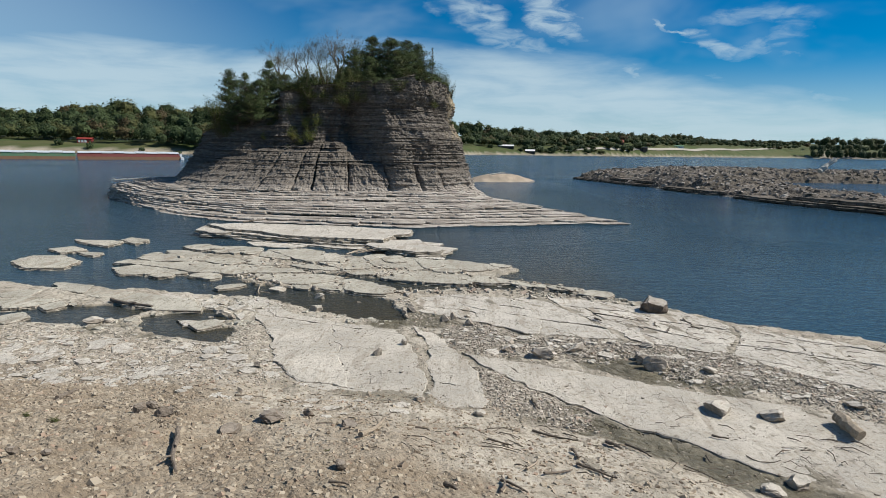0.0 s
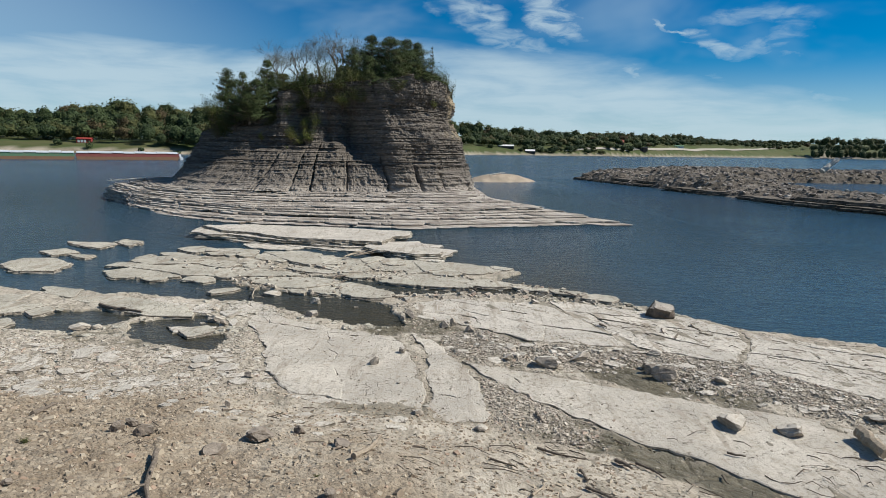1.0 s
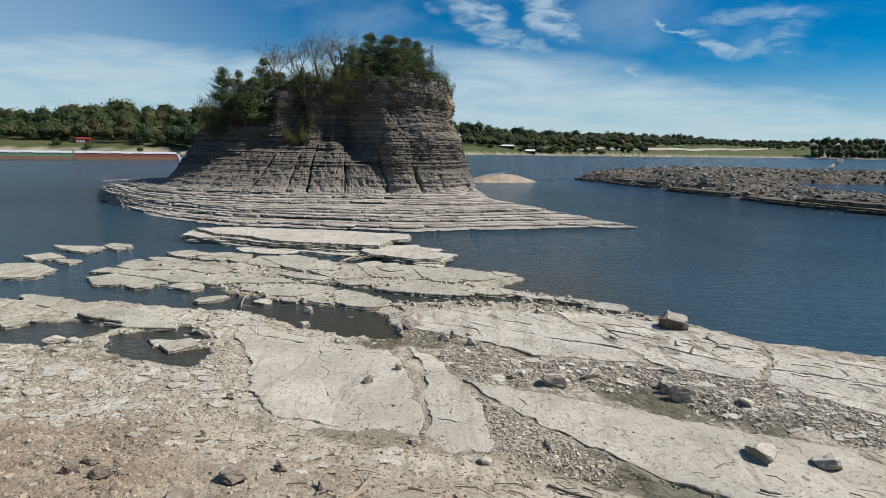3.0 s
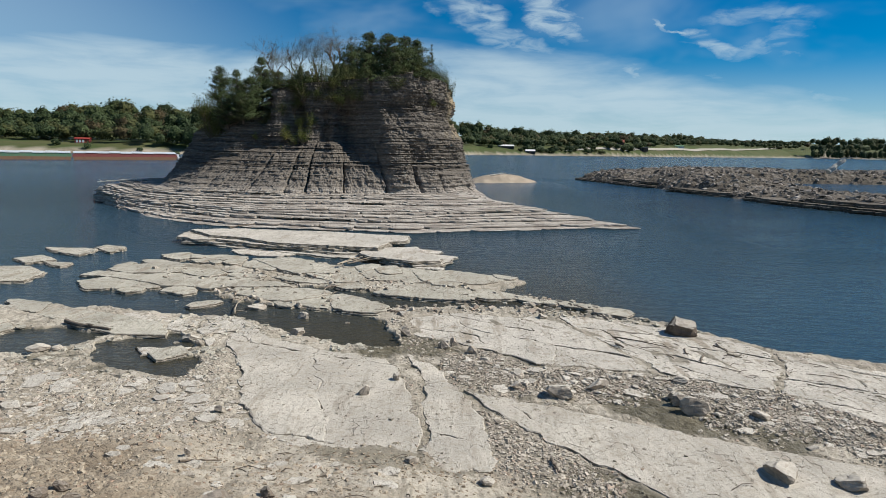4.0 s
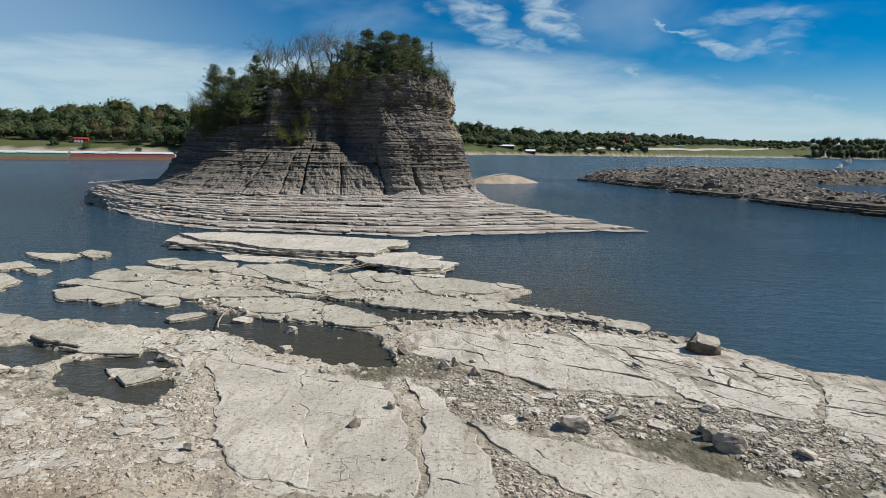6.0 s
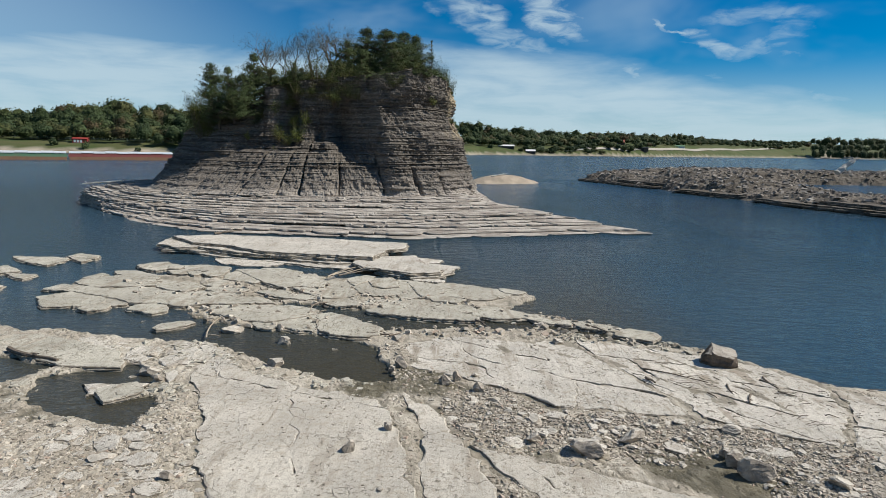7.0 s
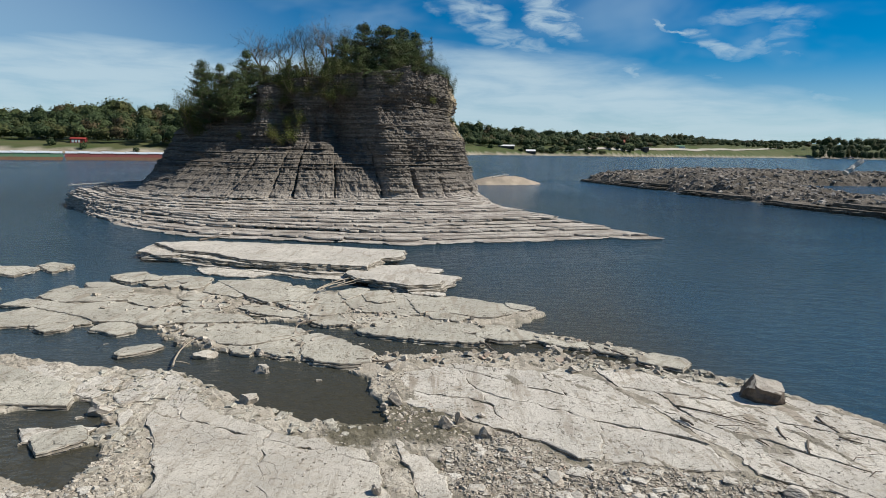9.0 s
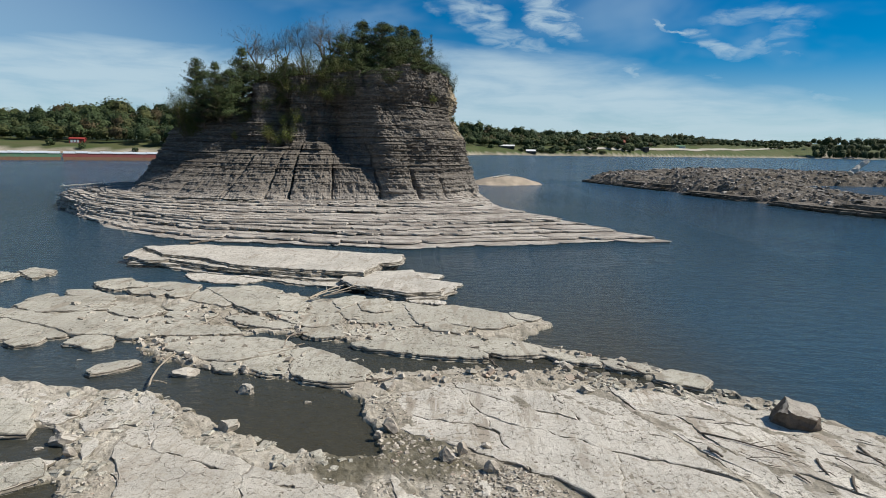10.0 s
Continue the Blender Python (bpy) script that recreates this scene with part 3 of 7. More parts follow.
SHOALS = [[(-10.5, 28.2), (-5, 27.4), (-2, 24.9), (-4.5, 24.6), (-8.5, 25.6)], [(-15, 32.9), (-13, 33.5), (-6, 34.4), (1, 30.6), (4.4, 30.4), (2.2, 27.6), (-3, 27.6), (-9, 28.8), (-14.5, 28.6)],
          [(3, 28.0), (6, 26.0), (7.6, 24.0), (6.8, 24.2), (2.2, 27.2), (-0.5, 27.6)], [(-19, 24.2), (-12, 24.4), (-8, 23.4), (-12, 22.6), (-19, 23)]]
TOWER = (-13.0, 76.0)


def cells(x, y, seed):
    """Random number of the nearest of many scattered seeds, and the margin to the next."""
    ix, iy = np.floor(x), np.floor(y)
    d1, d2, who = np.full(x.shape, 9.0), np.full(x.shape, 9.0), np.zeros(x.shape)
    for ox in (-1, 0, 1):
        for oy in (-1, 0, 1):
            cx, cy = ix + ox, iy + oy
            d = np.hypot(x - cx - hash2(cx, cy, seed), y - cy - hash2(cx, cy, seed + 50))
            near = d < d1
            d2 = np.where(near, d1, np.minimum(d2, d))
            who = np.where(near, hash2(cx, cy, seed + 99), who)
            d1 = np.where(near, d, d1)
    return who, d2 - d1



def shore_far(x):
    return np.interp(x, [-4000, -900, -420, -150, -40, 60, 366, 1209, 4000], [150, 290, 383, 452, 820, 1009, 1255, 2100, 2600])


def land_height(x, y):
    """Height of the ground at x, y above the water, and the kinds of ground there."""
    wob = 0.22 * fbm(x * 1.1, y * 1.1, 3, 5, 0.6)
    d = poly_distance(x, y, SHORE) + wob
    for p in POOLS:
        d = np.minimum(d, -(poly_distance(x, y, p) + 0.2 * fbm(x * 1.3, y * 1.3, 8, 3)))
    dry = step(d, -0.10, 0.12)
    shoal = np.full(x.shape, -9.0)
    for p in SHOALS:
        shoal = np.maximum(shoal, poly_distance(x, y, p))
    shoal = step(shoal + 0.30 * fbm(x * 1.2, y * 1.2, 6, 4), -0.1, 0.25)
    # beds crop out in low steps, aslant to the shore
    s = (x * 0.80 + y * 0.60)
    run = s * 1.15 + 0.35 * fbm(x * 0.5, y * 0.5, 21, 3)
    saw = run - np.floor(run)
    beds = 0.07 * (saw - 0.5) * step(x + 0.25 * (y - 16), -2.0, 2.5) * (0.35 + 0.65 * step(y, 14.5, 17))
    h = -0.13 + 0.22 * dry + beds * dry + 0.195 * shoal * (1 - dry) + 0.05 * (shoal - dry * shoal) * fbm(x * 1.1, y * 1.1, 9, 3)
    right = step(x + 0.25 * (y - 16), -1.5, 2.0)
    bed = np.full(x.shape, -9.0)
    for p, _, _, _ in PLATES:
        bed = np.maximum(bed, poly_distance(x, y, p))
    bed = step(bed, -0.12, 0.05)
    h = h - 0.018 * bed * dry
    u, v = x * 0.85 - y * 0.53, x * 0.53 + y * 0.85
    id1, gap1 = cells(u / 1.5, v / 0.55, 12)
    id2, gap2 = cells(x / 0.42, y / 0.36, 13)
    coarse = 0.018 * (id1 - 0.5) - 0.022 * (1 - step(gap1, 0.03, 0.12))
    finer = 0.022 * (id2 - 0.5) - 0.022 * (1 - step(gap2, 0.05, 0.2))
    plates = coarse * right + finer * (1 - right) * step(-x, 3.6, 5.2)
    quiet = step(fbm(x * 0.4, y * 0.4, 14, 3), -0.1, 0.35)
    h = h + (plates * (1 - 0.75 * quiet) + 0.4 * finer * right * quiet) * np.maximum(dry, shoal) * (1 - 0.6 * bed)
    h = h + 0.018 * fbm(x * 1.6, y * 1.6, 31, 4) + 0.012 * fbm(x * 9, y * 9, 41, 3)
    # silt pans lie smoother
    deep = step(-d, 1.0, 22.0)
    h = h - 1.6 * deep * (1 - shoal)
    for c in CRACKS:
        w = line_distance(x + 0.12 * fbm(x * 4, y * 4, 51, 3, 0.6), y + 0.12 * fbm(x * 4, y * 4, 57, 3, 0.6), c)
        h = h - 0.07 * (1 - step(w, 0.008, 0.05)) * step(vnoise(x * 1.3, y * 1.3, 5), -0.6, 0.2)
    # the pebble bank climbs behind the flats
    b = 14.6 - 0.9 * step(x, -5, -3.4) - y - 0.45 * np.maximum(0, x + 1) - 0.5 * np.maximum(0, x - 4) + 0.3 * fbm(x * 0.5, y * 0.5, 61, 3)
    climb = 0.245 * 0.5 * (b + np.sqrt(b * b + 0.5) - 0.25)
    climb = np.where(b > -6, climb, 0)
    climb = np.minimum(climb, 2.2 + 0.02 * np.maximum(b, 0))
    peb = step(b + 2.6 * step(-x, 3.5, 6) - 0.9 * step(x, -5, -2.5) - 0.5 * np.maximum(0, x + 1) + 1.5 * fbm(x * 0.55, y * 0.55, 63, 5, 0.6), 0.2, 4.6)
    h = h + climb + peb * 0.025 * fbm(x * 7, y * 7, 71, 3)
    wet = np.zeros_like(x)
    for p in MUD:
        m = step(poly_distance(x, y, p) + 0.3 * fbm(x * 1.5, y * 1.5, 81, 3), -0.25, 0.15)
        wet = np.maximum(wet, m)
    h = h - 0.018 * wet
    for p in RUBBLE:
        wet = np.maximum(wet, 0.45 * step(poly_distance(x, y, p) + 0.5 * fbm(x * 1.2, y * 1.2, 83, 4), -0.1, 0.5) * (1 - 0.7 * step(-x, 3, 5)))
        h = h + 0.03 * step(poly_distance(x, y, p), -0.1, 0.5)
    wet = np.maximum(wet, 0.55 * bed * dry)
    wet = np.maximum(wet, 1 - step(h + 0.03 * fbm(x * 2.5, y * 2.5, 91, 4, 0.6), 0.0, 0.075))
    # the river's far side
    off = y - shore_far(x) + 6 * fbm(x * 0.01, y * 0.01, 11, 3)
    inland = np.clip(off / np.maximum(shore_far(x), 1), -0.02, 3.0)
    rise = np.interp(inland, [-0.02, 0.0, 0.012, 0.03, 0.06, 0.12, 0.4, 3.0], [-2.5, 0.0, 2.4, 5.8, 9.4, 11.5, 17, 30])
    east = step(x, -50, 60)
    rise = np.where(rise > 0, rise * (0.8 + 0.75 * east + 1.5 * step(x, 90, 420) + 1.1 * step(x, 420, 1300)), rise)
    far = y > 140
    h = np.where(far, np.where(off > -0.02 * shore_far(x), rise + 0.15 * fbm(x * .05, y * .05, 17, 3) * (off > 0), -2.5), h)
    grass = np.where(far, step(h, 2.2, 3.4), 0)
    sand = np.where(far, 1 - grass, 0)
    wet = np.where(far, 0, wet)
    peb = np.where(far, 0, peb * (1 - wet))
    return h, dict(pebble=peb, wet=wet, grass=grass, sand=sand)


def build_ground():
    """One sheet from underfoot to the horizon, fine where the camera passes near."""
    a = np.concatenate([np.linspace(-180, -47, 34)[:-1], np.linspace(-47, 47, 600), np.linspace(47, 180, 34)[1:]])
    r = np.concatenate([np.linspace(0.02, 7.5, 24)[:-1], np.geomspace(7.5, 34, 360), np.geomspace(34, 60, 40)[1:], np.geomspace(60, 360, 28)[1:], np.geomspace(360, 2500, 150)[1:], np.geomspace(2500, 4800, 10)[1:]])
    aa, rr = np.meshgrid(np.radians(a), r)
    x, y = rr * np.sin(aa), -1.0 + rr * np.cos(aa)
    h, kinds = land_height(x.ravel(), y.ravel())
    me = mesh_from("ground", np.stack([x.ravel(), y.ravel(), h], -1), grid_faces(len(r), len(a))[:, ::-1], MAT_GROUND)
    for k, v in kinds.items():
        at = me.attributes.new(k, "FLOAT", "POINT")
        at.data.foreach_set("value", np.ascontiguousarray(v, np.float32))
    return tagged(new("ground", me), "pale silted limestone foreshore with a pebble bank", "ground", kind="structure")


ground = build_ground()
bm = bmesh.new()
bmesh.ops.create_grid(bm, x_segments=8, y_segments=8, size=4800)
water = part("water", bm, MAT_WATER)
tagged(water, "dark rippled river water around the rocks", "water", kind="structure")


# ---- the rock tower and the stepped ledges round its foot ----
CLIFF_FOOT = [(2.3, 67), (1.0, 64.0), (-3, 61.8), (-10, 61.0), (-18, 60.4), (-25, 61.3), (-29.8, 64.0), (-32.2, 70), (-33, 78), (-28, 88), (-15, 94), (-3, 92), (2.5, 86), (3.4, 76), (3.0, 70)]
LEDGE_RIM = [(15.8, 51.6), (7.3, 49.2), (-1.9, 46.2), (-3.6, 46.0), (-10.3, 46.8), (-17.4, 48.2), (-24.4, 53.2), (-30.5, 59.4), (-38.9, 69.3), (-38, 80), (-31, 92), (-15, 99), (-2, 96), (4.5, 88), (5.6, 76), (6.4, 68), (10.5, 58)]
CLIFF_TOP = [(-0.6, 72), (-1.8, 68.8), (-4, 67), (-10, 67), (-17, 67.6), (-24, 68.8), (-28, 71.8), (-30, 79), (-26, 86), (-15, 91), (-4, 89), (-0.2, 84), (0.3, 77)]


def polar(pts):
    """Radius by turn about the tower's axis."""
    pts = np.array(pts) - TOWER
    n = 40
    dense = np.concatenate([np.linspace(pts[i], pts[(i + 1) % len(pts)], n, endpoint=False) for i in range(len(pts))])
    th, r = np.arctan2(dense[:, 1], dense[:, 0]), np.hypot(dense[:, 0], dense[:, 1])
    o = np.argsort(th)
    return th[o], r[o]


def top_height(x, y):
    return np.interp(x, [-32, -28, -24, -20, -17.5, -14.5, -10, -5, -3.2, -1.5, 0, 3], [6.6, 7.6, 8.7, 10.2, 11.7, 12.5, 13.0, 13.5, 14.1, 13.7, 12.9, 10.5])


def build_tower():
    """The tower, bed by bed: each ledge and each tier of the cliff is a part."""
    # corners crowd on the side that faces the landing
    front = np.linspace(-math.pi + 0.05, 0.12, 660)
    back = np.linspace(0.12, math.pi + 0.05, 90)[1:-1]
    th = np.concatenate([front, back])
    tw = (th + math.pi) % (2 * math.pi) - math.pi
    rad = {}
    for key, pts in (("foot", CLIFF_FOOT), ("rim", LEDGE_RIM), ("top", CLIFF_TOP)):
        t, r = polar(pts)
        rad[key] = np.interp(tw, t, r, period=2 * math.pi)
    arc = np.cumsum(np.concatenate([[0], np.abs(np.diff(th)) * 18]))
    nil = 0 * arc
    rnd = np.random.RandomState(5)
    rows, top_ob = [], new("rock_tower")
    tagged(top_ob, "dark grey bedded limestone tower on pale stepped ledges in the river", "rock island")

    def put(r, z):
        rows.append(np.stack([TOWER[0] + r * np.cos(th), TOWER[1] + r * np.sin(th), z + nil], -1))

    def close(name):
        """The rows put so far become a part; the last one starts the next part."""
        me = mesh_from(name, np.concatenate(rows), grid_faces(len(rows), len(th), True), MAT_CLIFF)
        new(name, me).parent = top_ob
        del rows[:-1]

    put(rad["rim"] + 1.0, -1.5)
    # ledges: riser and tread by turns, broken into blocks; the stack stands steep at its upstream point
    n, z = 18, 0.0
    steep = np.exp(-((tw + 2.88) / 0.36) ** 2)
    slow = 0.05 * vnoise(arc * 0.07, nil, 401) + 0.015 * vnoise(arc * 0.25, nil, 402)
    thicks = rnd.uniform(0.3, 2.0, n)
    thicks *= 1.75 / thicks.sum()
    tall = 1 + 0.36 * steep
    for k in range(n):
        f = (k / n) ** (0.92 + 3.0 * steep)
        base = rad["rim"] + (rad["foot"] - rad["rim"]) * f
        wide = (rad["rim"] - rad["foot"]) / n
        run = arc / (1.4 + 2.2 * rnd.rand()) + 1.3 * vnoise(arc * 0.3, nil + k, 200 + k)
        block = np.floor(run)
        jag = hash2(block, block * 0 + k, 7) - 0.5
        r = base + np.minimum(wide, 1.4) * (0.8 * vnoise(arc * 0.10, nil + 3.3 * k, 101 + k) + 1.1 * jag) + 0.12 * fbm(arc * 1.4, nil, 301 + k, 3)
        if k == 0:
            r = np.maximum(r, base - 0.3)
        gap = np.minimum(run - block, block + 1 - run)
        r = r - 0.30 * (1 - step(gap, 0.02, 0.06)) - 0.25 * step(hash2(np.floor(arc * 1.7 + k * 3.1), nil + k, 19), 0.80, 0.82)
        z1 = z + thicks[k]
        dz = slow + 0.018 * vnoise(arc * 0.12, nil + 2.7 * k, 412) + 0.012 * vnoise(arc * 0.6, nil + 1.9 * k, 411)
        put(r - 0.22, z * tall + dz if k else -0.5)
        put(r - 0.16, (z * 0.75 + z1 * 0.25) * tall + dz)
        put(r, (z * 0.6 + z1 * 0.4) * tall + dz)
        put(r - 0.04, z1 * tall + dz)
        put(r - wide * 0.55, z1 * tall + dz + 0.015 + 0.02 * vnoise(arc * 0.8, nil, 600 + k))
        close("ledge")
        z = z1
    z0 = z
    # cliff: tiers of thin beds with uneven faces; the low tiers are parted by upright joints, the high ones hollowed
    ax = TOWER[0] + rad["foot"] * np.cos(th)
    top = top_height(TOWER[0] + rad["top"] * np.cos(th), 0)
    nb = 88
    thick = rnd.uniform(0.3, 1.6, nb)
    tiers = (0, 16, 28, 48, 68, nb)
    for k in tiers[1:-1]:
        thick[k] = 0.22
    edges = np.concatenate([[0], np.cumsum(thick) / thick.sum()])
    proud = rnd.rand(nb)
    joints = ((-27.0, 0.5, 0.25), (-23.5, 0.8, 0.33), (-18.6, 1.0, 0.36), (-15.2, 0.8, 0.34), (-13.4, 0.6, 0.40), (-9.6, 0.7, 0.22), (-5.2, 1.0, 0.40), (-1.9, 1.2, 0.22), (0.6, 0.4, 0.16))
    hollows = ((-8.6, 2.4, 1.5, 0.30, 0.78), (-12.4, 1.1, 0.9, 0.28, 0.62), (-17.2, 2.0, 1.6, 0.42, 1.0), (-22.5, 1.8, 0.9, 0.5, 1.0))
    for k in range(nb):
        tier = sum(k >= t for t in tiers[1:-1])
        piece = np.floor(arc / rnd.uniform(0.8, 2.8) + 1.2 * vnoise(arc * 0.5, nil + k, 640))
        for e, pos in ((edges[k] + 0.0006, 0), (edges[k] * 0.6 + edges[k + 1] * 0.4, 1), (edges[k + 1] - 0.0012, 2)):
            zz = np.minimum(z0 + (tall - 1) * z0 * (1 - e) ** 3 + e * (14.2 - z0), top + 0.15 * e)
            up_to = np.clip((zz - z0) / (top - z0), 0, 1)   # share of the local height
            skirt = step(-ax, 6, 18)
            lean = np.clip((up_to * 0.80 + 0.05 * tier) * (1 - 0.5 * skirt) + 0.5 * skirt * np.minimum(1, up_to / 0.40), 0, 1.0)
            side = step(np.cos(th), 0.35, 0.75)
            lean = lean * (1 - side) + side * np.clip(up_to ** 0.72 + 0.22 * step(up_to, 0.45, 0.7) - 0.20 * step(up_to, 0.72, 0.86), 0, 1.1)
            west = step(-np.cos(th), 0.5, 0.85)
            lean = lean * (1 - west) + west * np.clip(0.45 * up_to ** 0.5 + 0.55 * up_to, 0, 1)
            wall = step(ax, -23.5, -19.5) * (1 - step(ax, -5.8, -4.4)) * front_only(th)
            lean = lean * (1 - wall) + wall * (0.74 * np.minimum(1, up_to / 0.46) ** 0.9 + 0.04 * up_to)
            r = rad["foot"] + (rad["top"] - rad["foot"]) * lean
            r = r + 0.55 * fbm(arc * 0.09, nil, 700, 2) + 0.16 * vnoise(arc * 0.35, zz * 0.12, 711) + 0.07 * vnoise(arc * 0.9, zz * 0.4, 712)
            # columns between the upright joints stand proud or back, each up to its own bed
            for j, (jx, deep, up) in enumerate(joints):
                nxt = joints[j + 1][0] if j + 1 < len(joints) else 3.5
                low = (1 - step(nil + e, up - 0.012, up + 0.004)) * front_only(th)
                slant = 0.4 * (e - 0.1) + 0.10 * vnoise(zz * 1.3 + nil, nil, 50 + j)
                own = step(ax - jx - slant, -0.02, 0.04) * (1 - step(ax - nxt - slant, -0.04, 0.02))
                mid = np.clip((ax - jx - slant) / (nxt - jx), 0, 1)
                r = r + low * own * (0.12 + 0.30 * ((j * 7) % 5) / 4 + 0.45 * np.sqrt(np.clip(4 * mid * (1 - mid), 0, 1)))
                off = np.abs(ax - jx - slant)
                r = r - 0.75 * deep * (1 - step(off, 0.03, 0.16)) * low
            # the high face stands back beside the buttress at its downstream end
            back = step(ax, -21.5, -18.5) * (1 - step(ax + 0.5 * np.sin(e * 9), -5.6, -4.4)) * step(e + 0.10 * vnoise(ax * 0.35, nil, 66), 0.26, 0.60)
            r = r + front_only(th) * (0.7 * step(ax, -4.8, -3.6) * step(nil + e, 0.25, 0.4) - 0.9 * back)
            for hx, hw, deep, lo, hi in hollows:
                arch = hw * (1 - 0.35 * np.clip((e - lo) / (hi - lo), 0, 1))
                r = r - deep * (1 - step(np.abs(ax - hx), arch * 0.0, arch * 1.35)) * step(nil + e, lo - 0.08, lo + 0.22) * (1 - step(nil + e, hi - 0.22, hi + 0.1)) * front_only(th)
            block = np.floor(arc / 1.3 + 1.5 * vnoise(arc * 0.4, nil + k // 5, 641))
            r = r + 0.15 * (hash2(piece, piece * 0 + k, 720) - 0.5) + 0.24 * (hash2(block, block * 0 + k // 5, 730) - 0.5) + 0.08 * vnoise(arc * 4, zz * 5, 860) + 0.06 * vnoise(arc * 9, zz * 9, 861) + 0.13 * vnoise(arc * 2, zz * 2.4, 862)
            r = r + 0.13 * (proud[k] - 0.5) + ((-0.26, 0.06, -0.02) if proud[k] > 0.88 else (-0.02, 0.015, 0.0))[pos]
            if k in tiers:
                r = r - 0.16 - 0.14 * vnoise(arc * 0.2, nil, 77)
            put(r, zz)
        if k + 1 in tiers:
            close("cliff_tier")
    for f, up in ((0.93, 0.2), (0.7, 0.6), (0.4, 0.8), (0.02, 0.9)):
        rr = rad["top"] * f
        xx = TOWER[0] + rr * np.cos(th)
        put(rr, top_height(xx, 0) + up + 0.3 * fbm(xx * 0.3, rr * 0.3, 900, 3))
    close("summit")
    return top_ob


def front_only(th):
    """One on the face towards the landing, none behind."""
    return step(-np.sin(th), 0.15, 0.35)


rock_tower = build_tower()


# ---- bedrock slabs of the foreshore and the shoals ----
def slab_mesh(name, z, thick, pts, seed, tilt=(0, 0), ragged=1.0, grow0=0.045, crooked=0.0):
    """A broken bed of limestone: ragged rim, layered sides, a gently uneven top."""
    rnd = random.Random(seed)
    pts = [Vector((*p, 0)) for p in pts]
    c = sum(pts, Vector()) / len(pts)
    size = max((p - c).length for p in pts)
    stepl = min(0.22, max(0.08, size / 18)) * (1 + 0.3 * (ragged - 1))
    rim = []
    for i, a in enumerate(pts):
        b = pts[(i + 1) % len(pts)]
        n = max(1, round((b - a).length / stepl))
        for j in range(n):
            rim.append(a.lerp(b, j / n))
    if crooked:   # neighbours bend alike, so that a joint keeps its width
        for p in rim:
            p += Vector((noise.noise((p.x * 0.7, p.y * 0.7, 3.0)), noise.noise((p.x * 0.7, p.y * 0.7, 9.0)), 0)) * 0.22 * crooked + Vector((noise.noise((p.x * 2.6, p.y * 2.6, 5.0)), noise.noise((p.x * 2.6, p.y * 2.6, 7.0)), 0)) * 0.11 * crooked
    m = len(rim)
    rough = min(0.065, size * 0.05) * ragged
    area = sum(rim[i].x * rim[(i + 1) % m].y - rim[(i + 1) % m].x * rim[i].y for i in range(m))
    if area < 0:
        rim.reverse()
    out, bite = [], 0.0
    for i, p in enumerate(rim):
        q = (rim[(i + 1) % m] - rim[i - 1]).normalized()
        nrm = Vector((q.y, -q.x, 0))
        if i % 3 == 0 or rnd.random() < 0.2:
            bite = rnd.uniform(-1.1, 0.9)
        w = bite + 0.9 * noise.noise((p.x * 1.7, p.y * 1.7, seed * 3.1)) + rnd.uniform(-0.5, 0.5)
        out.append((p, nrm, w * rough + grow0))
    layers = max(2, min(4, round(thick / 0.06)))
    bm = bmesh.new()
    rings = []
    for k in range(layers):
        zt, zb = z - thick * k / layers, z - thick * (k + 0.95) / layers
        grow = 0.0 if k == 0 else rnd.uniform(0.2, 1.5) * rough + 0.015 * k
        for zz, inset in ((zt, 0.010), ((zt + zb) / 2, -0.008), (zb, 0.008)):
            ring = []
            for p, nrm, w in out:
                g = w + grow * (0.7 + 1.9 * noise.noise((p.x * 2.3, p.y * 2.3, seed + k * 9.0))) - inset
                q = p + nrm * g
                zq = zz + tilt[0] * (p.x - c.x) + tilt[1] * (p.y - c.y) + 0.02 * noise.noise((p.x * 0.9, p.y * 0.9, seed)) + (0.012 * noise.noise((p.x * 6, p.y * 6, seed + k)))
                ring.append(bm.verts.new((q.x, q.y, zq)))
            rings.append(ring)
    # a slightly hollowed inner ring keeps the rim worn and the top uneven
    inner = []
    for (p, nrm, w), v in zip(out, rings[0]):
        q = v.co + (c - p) * min(0.3, 0.045 / max(0.1, (c - p).length))
        inner.append(bm.verts.new((q.x, q.y, v.co.z + 0.010 + 0.02 * noise.noise((q.x * 1.3, q.y * 1.3, seed)))))
    for i in range(m):
        j = (i + 1) % m
        bm.faces.new((rings[0][i], rings[0][j], inner[j], inner[i]))
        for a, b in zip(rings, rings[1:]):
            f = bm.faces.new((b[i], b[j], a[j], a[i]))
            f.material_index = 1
    top = bm.faces.new(inner)
    bmesh.ops.triangulate(bm, faces=[top], quad_method="BEAUTY", ngon_method="BEAUTY")
    bm.normal_update()
    me = bpy.data.meshes.new(name)
    bm.to_mesh(me)
    bm.free()
    me.materials.append(MAT_SLAB)
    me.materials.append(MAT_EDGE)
    return me


def build_slabs():
    n = 0
    for row, tilt, ragged, grow0, material in (("bench", (0.0, 0.0), 1.0, 0.05, MAT_SLAB), ("row", (0.004, -0.012), 0.75, 0.14, MAT_SHOAL), ("plate", (0.003, -0.005), 0.5, 0.0, MAT_SLAB), ("pan", (0.0, 0.0), 0.8, 0.02, MAT_PAN)):
        for z, thick, pts in SLABS[row]:
            n += 1
            me = slab_mesh("slab", z, thick, pts, n, tilt, ragged, grow0, 1.0 if row in ("plate", "pan") else 0.0)
            me.materials[0] = material
            new("slab", me).parent = ground


SLABS = {"bench": [], "row": [], "plate": []}


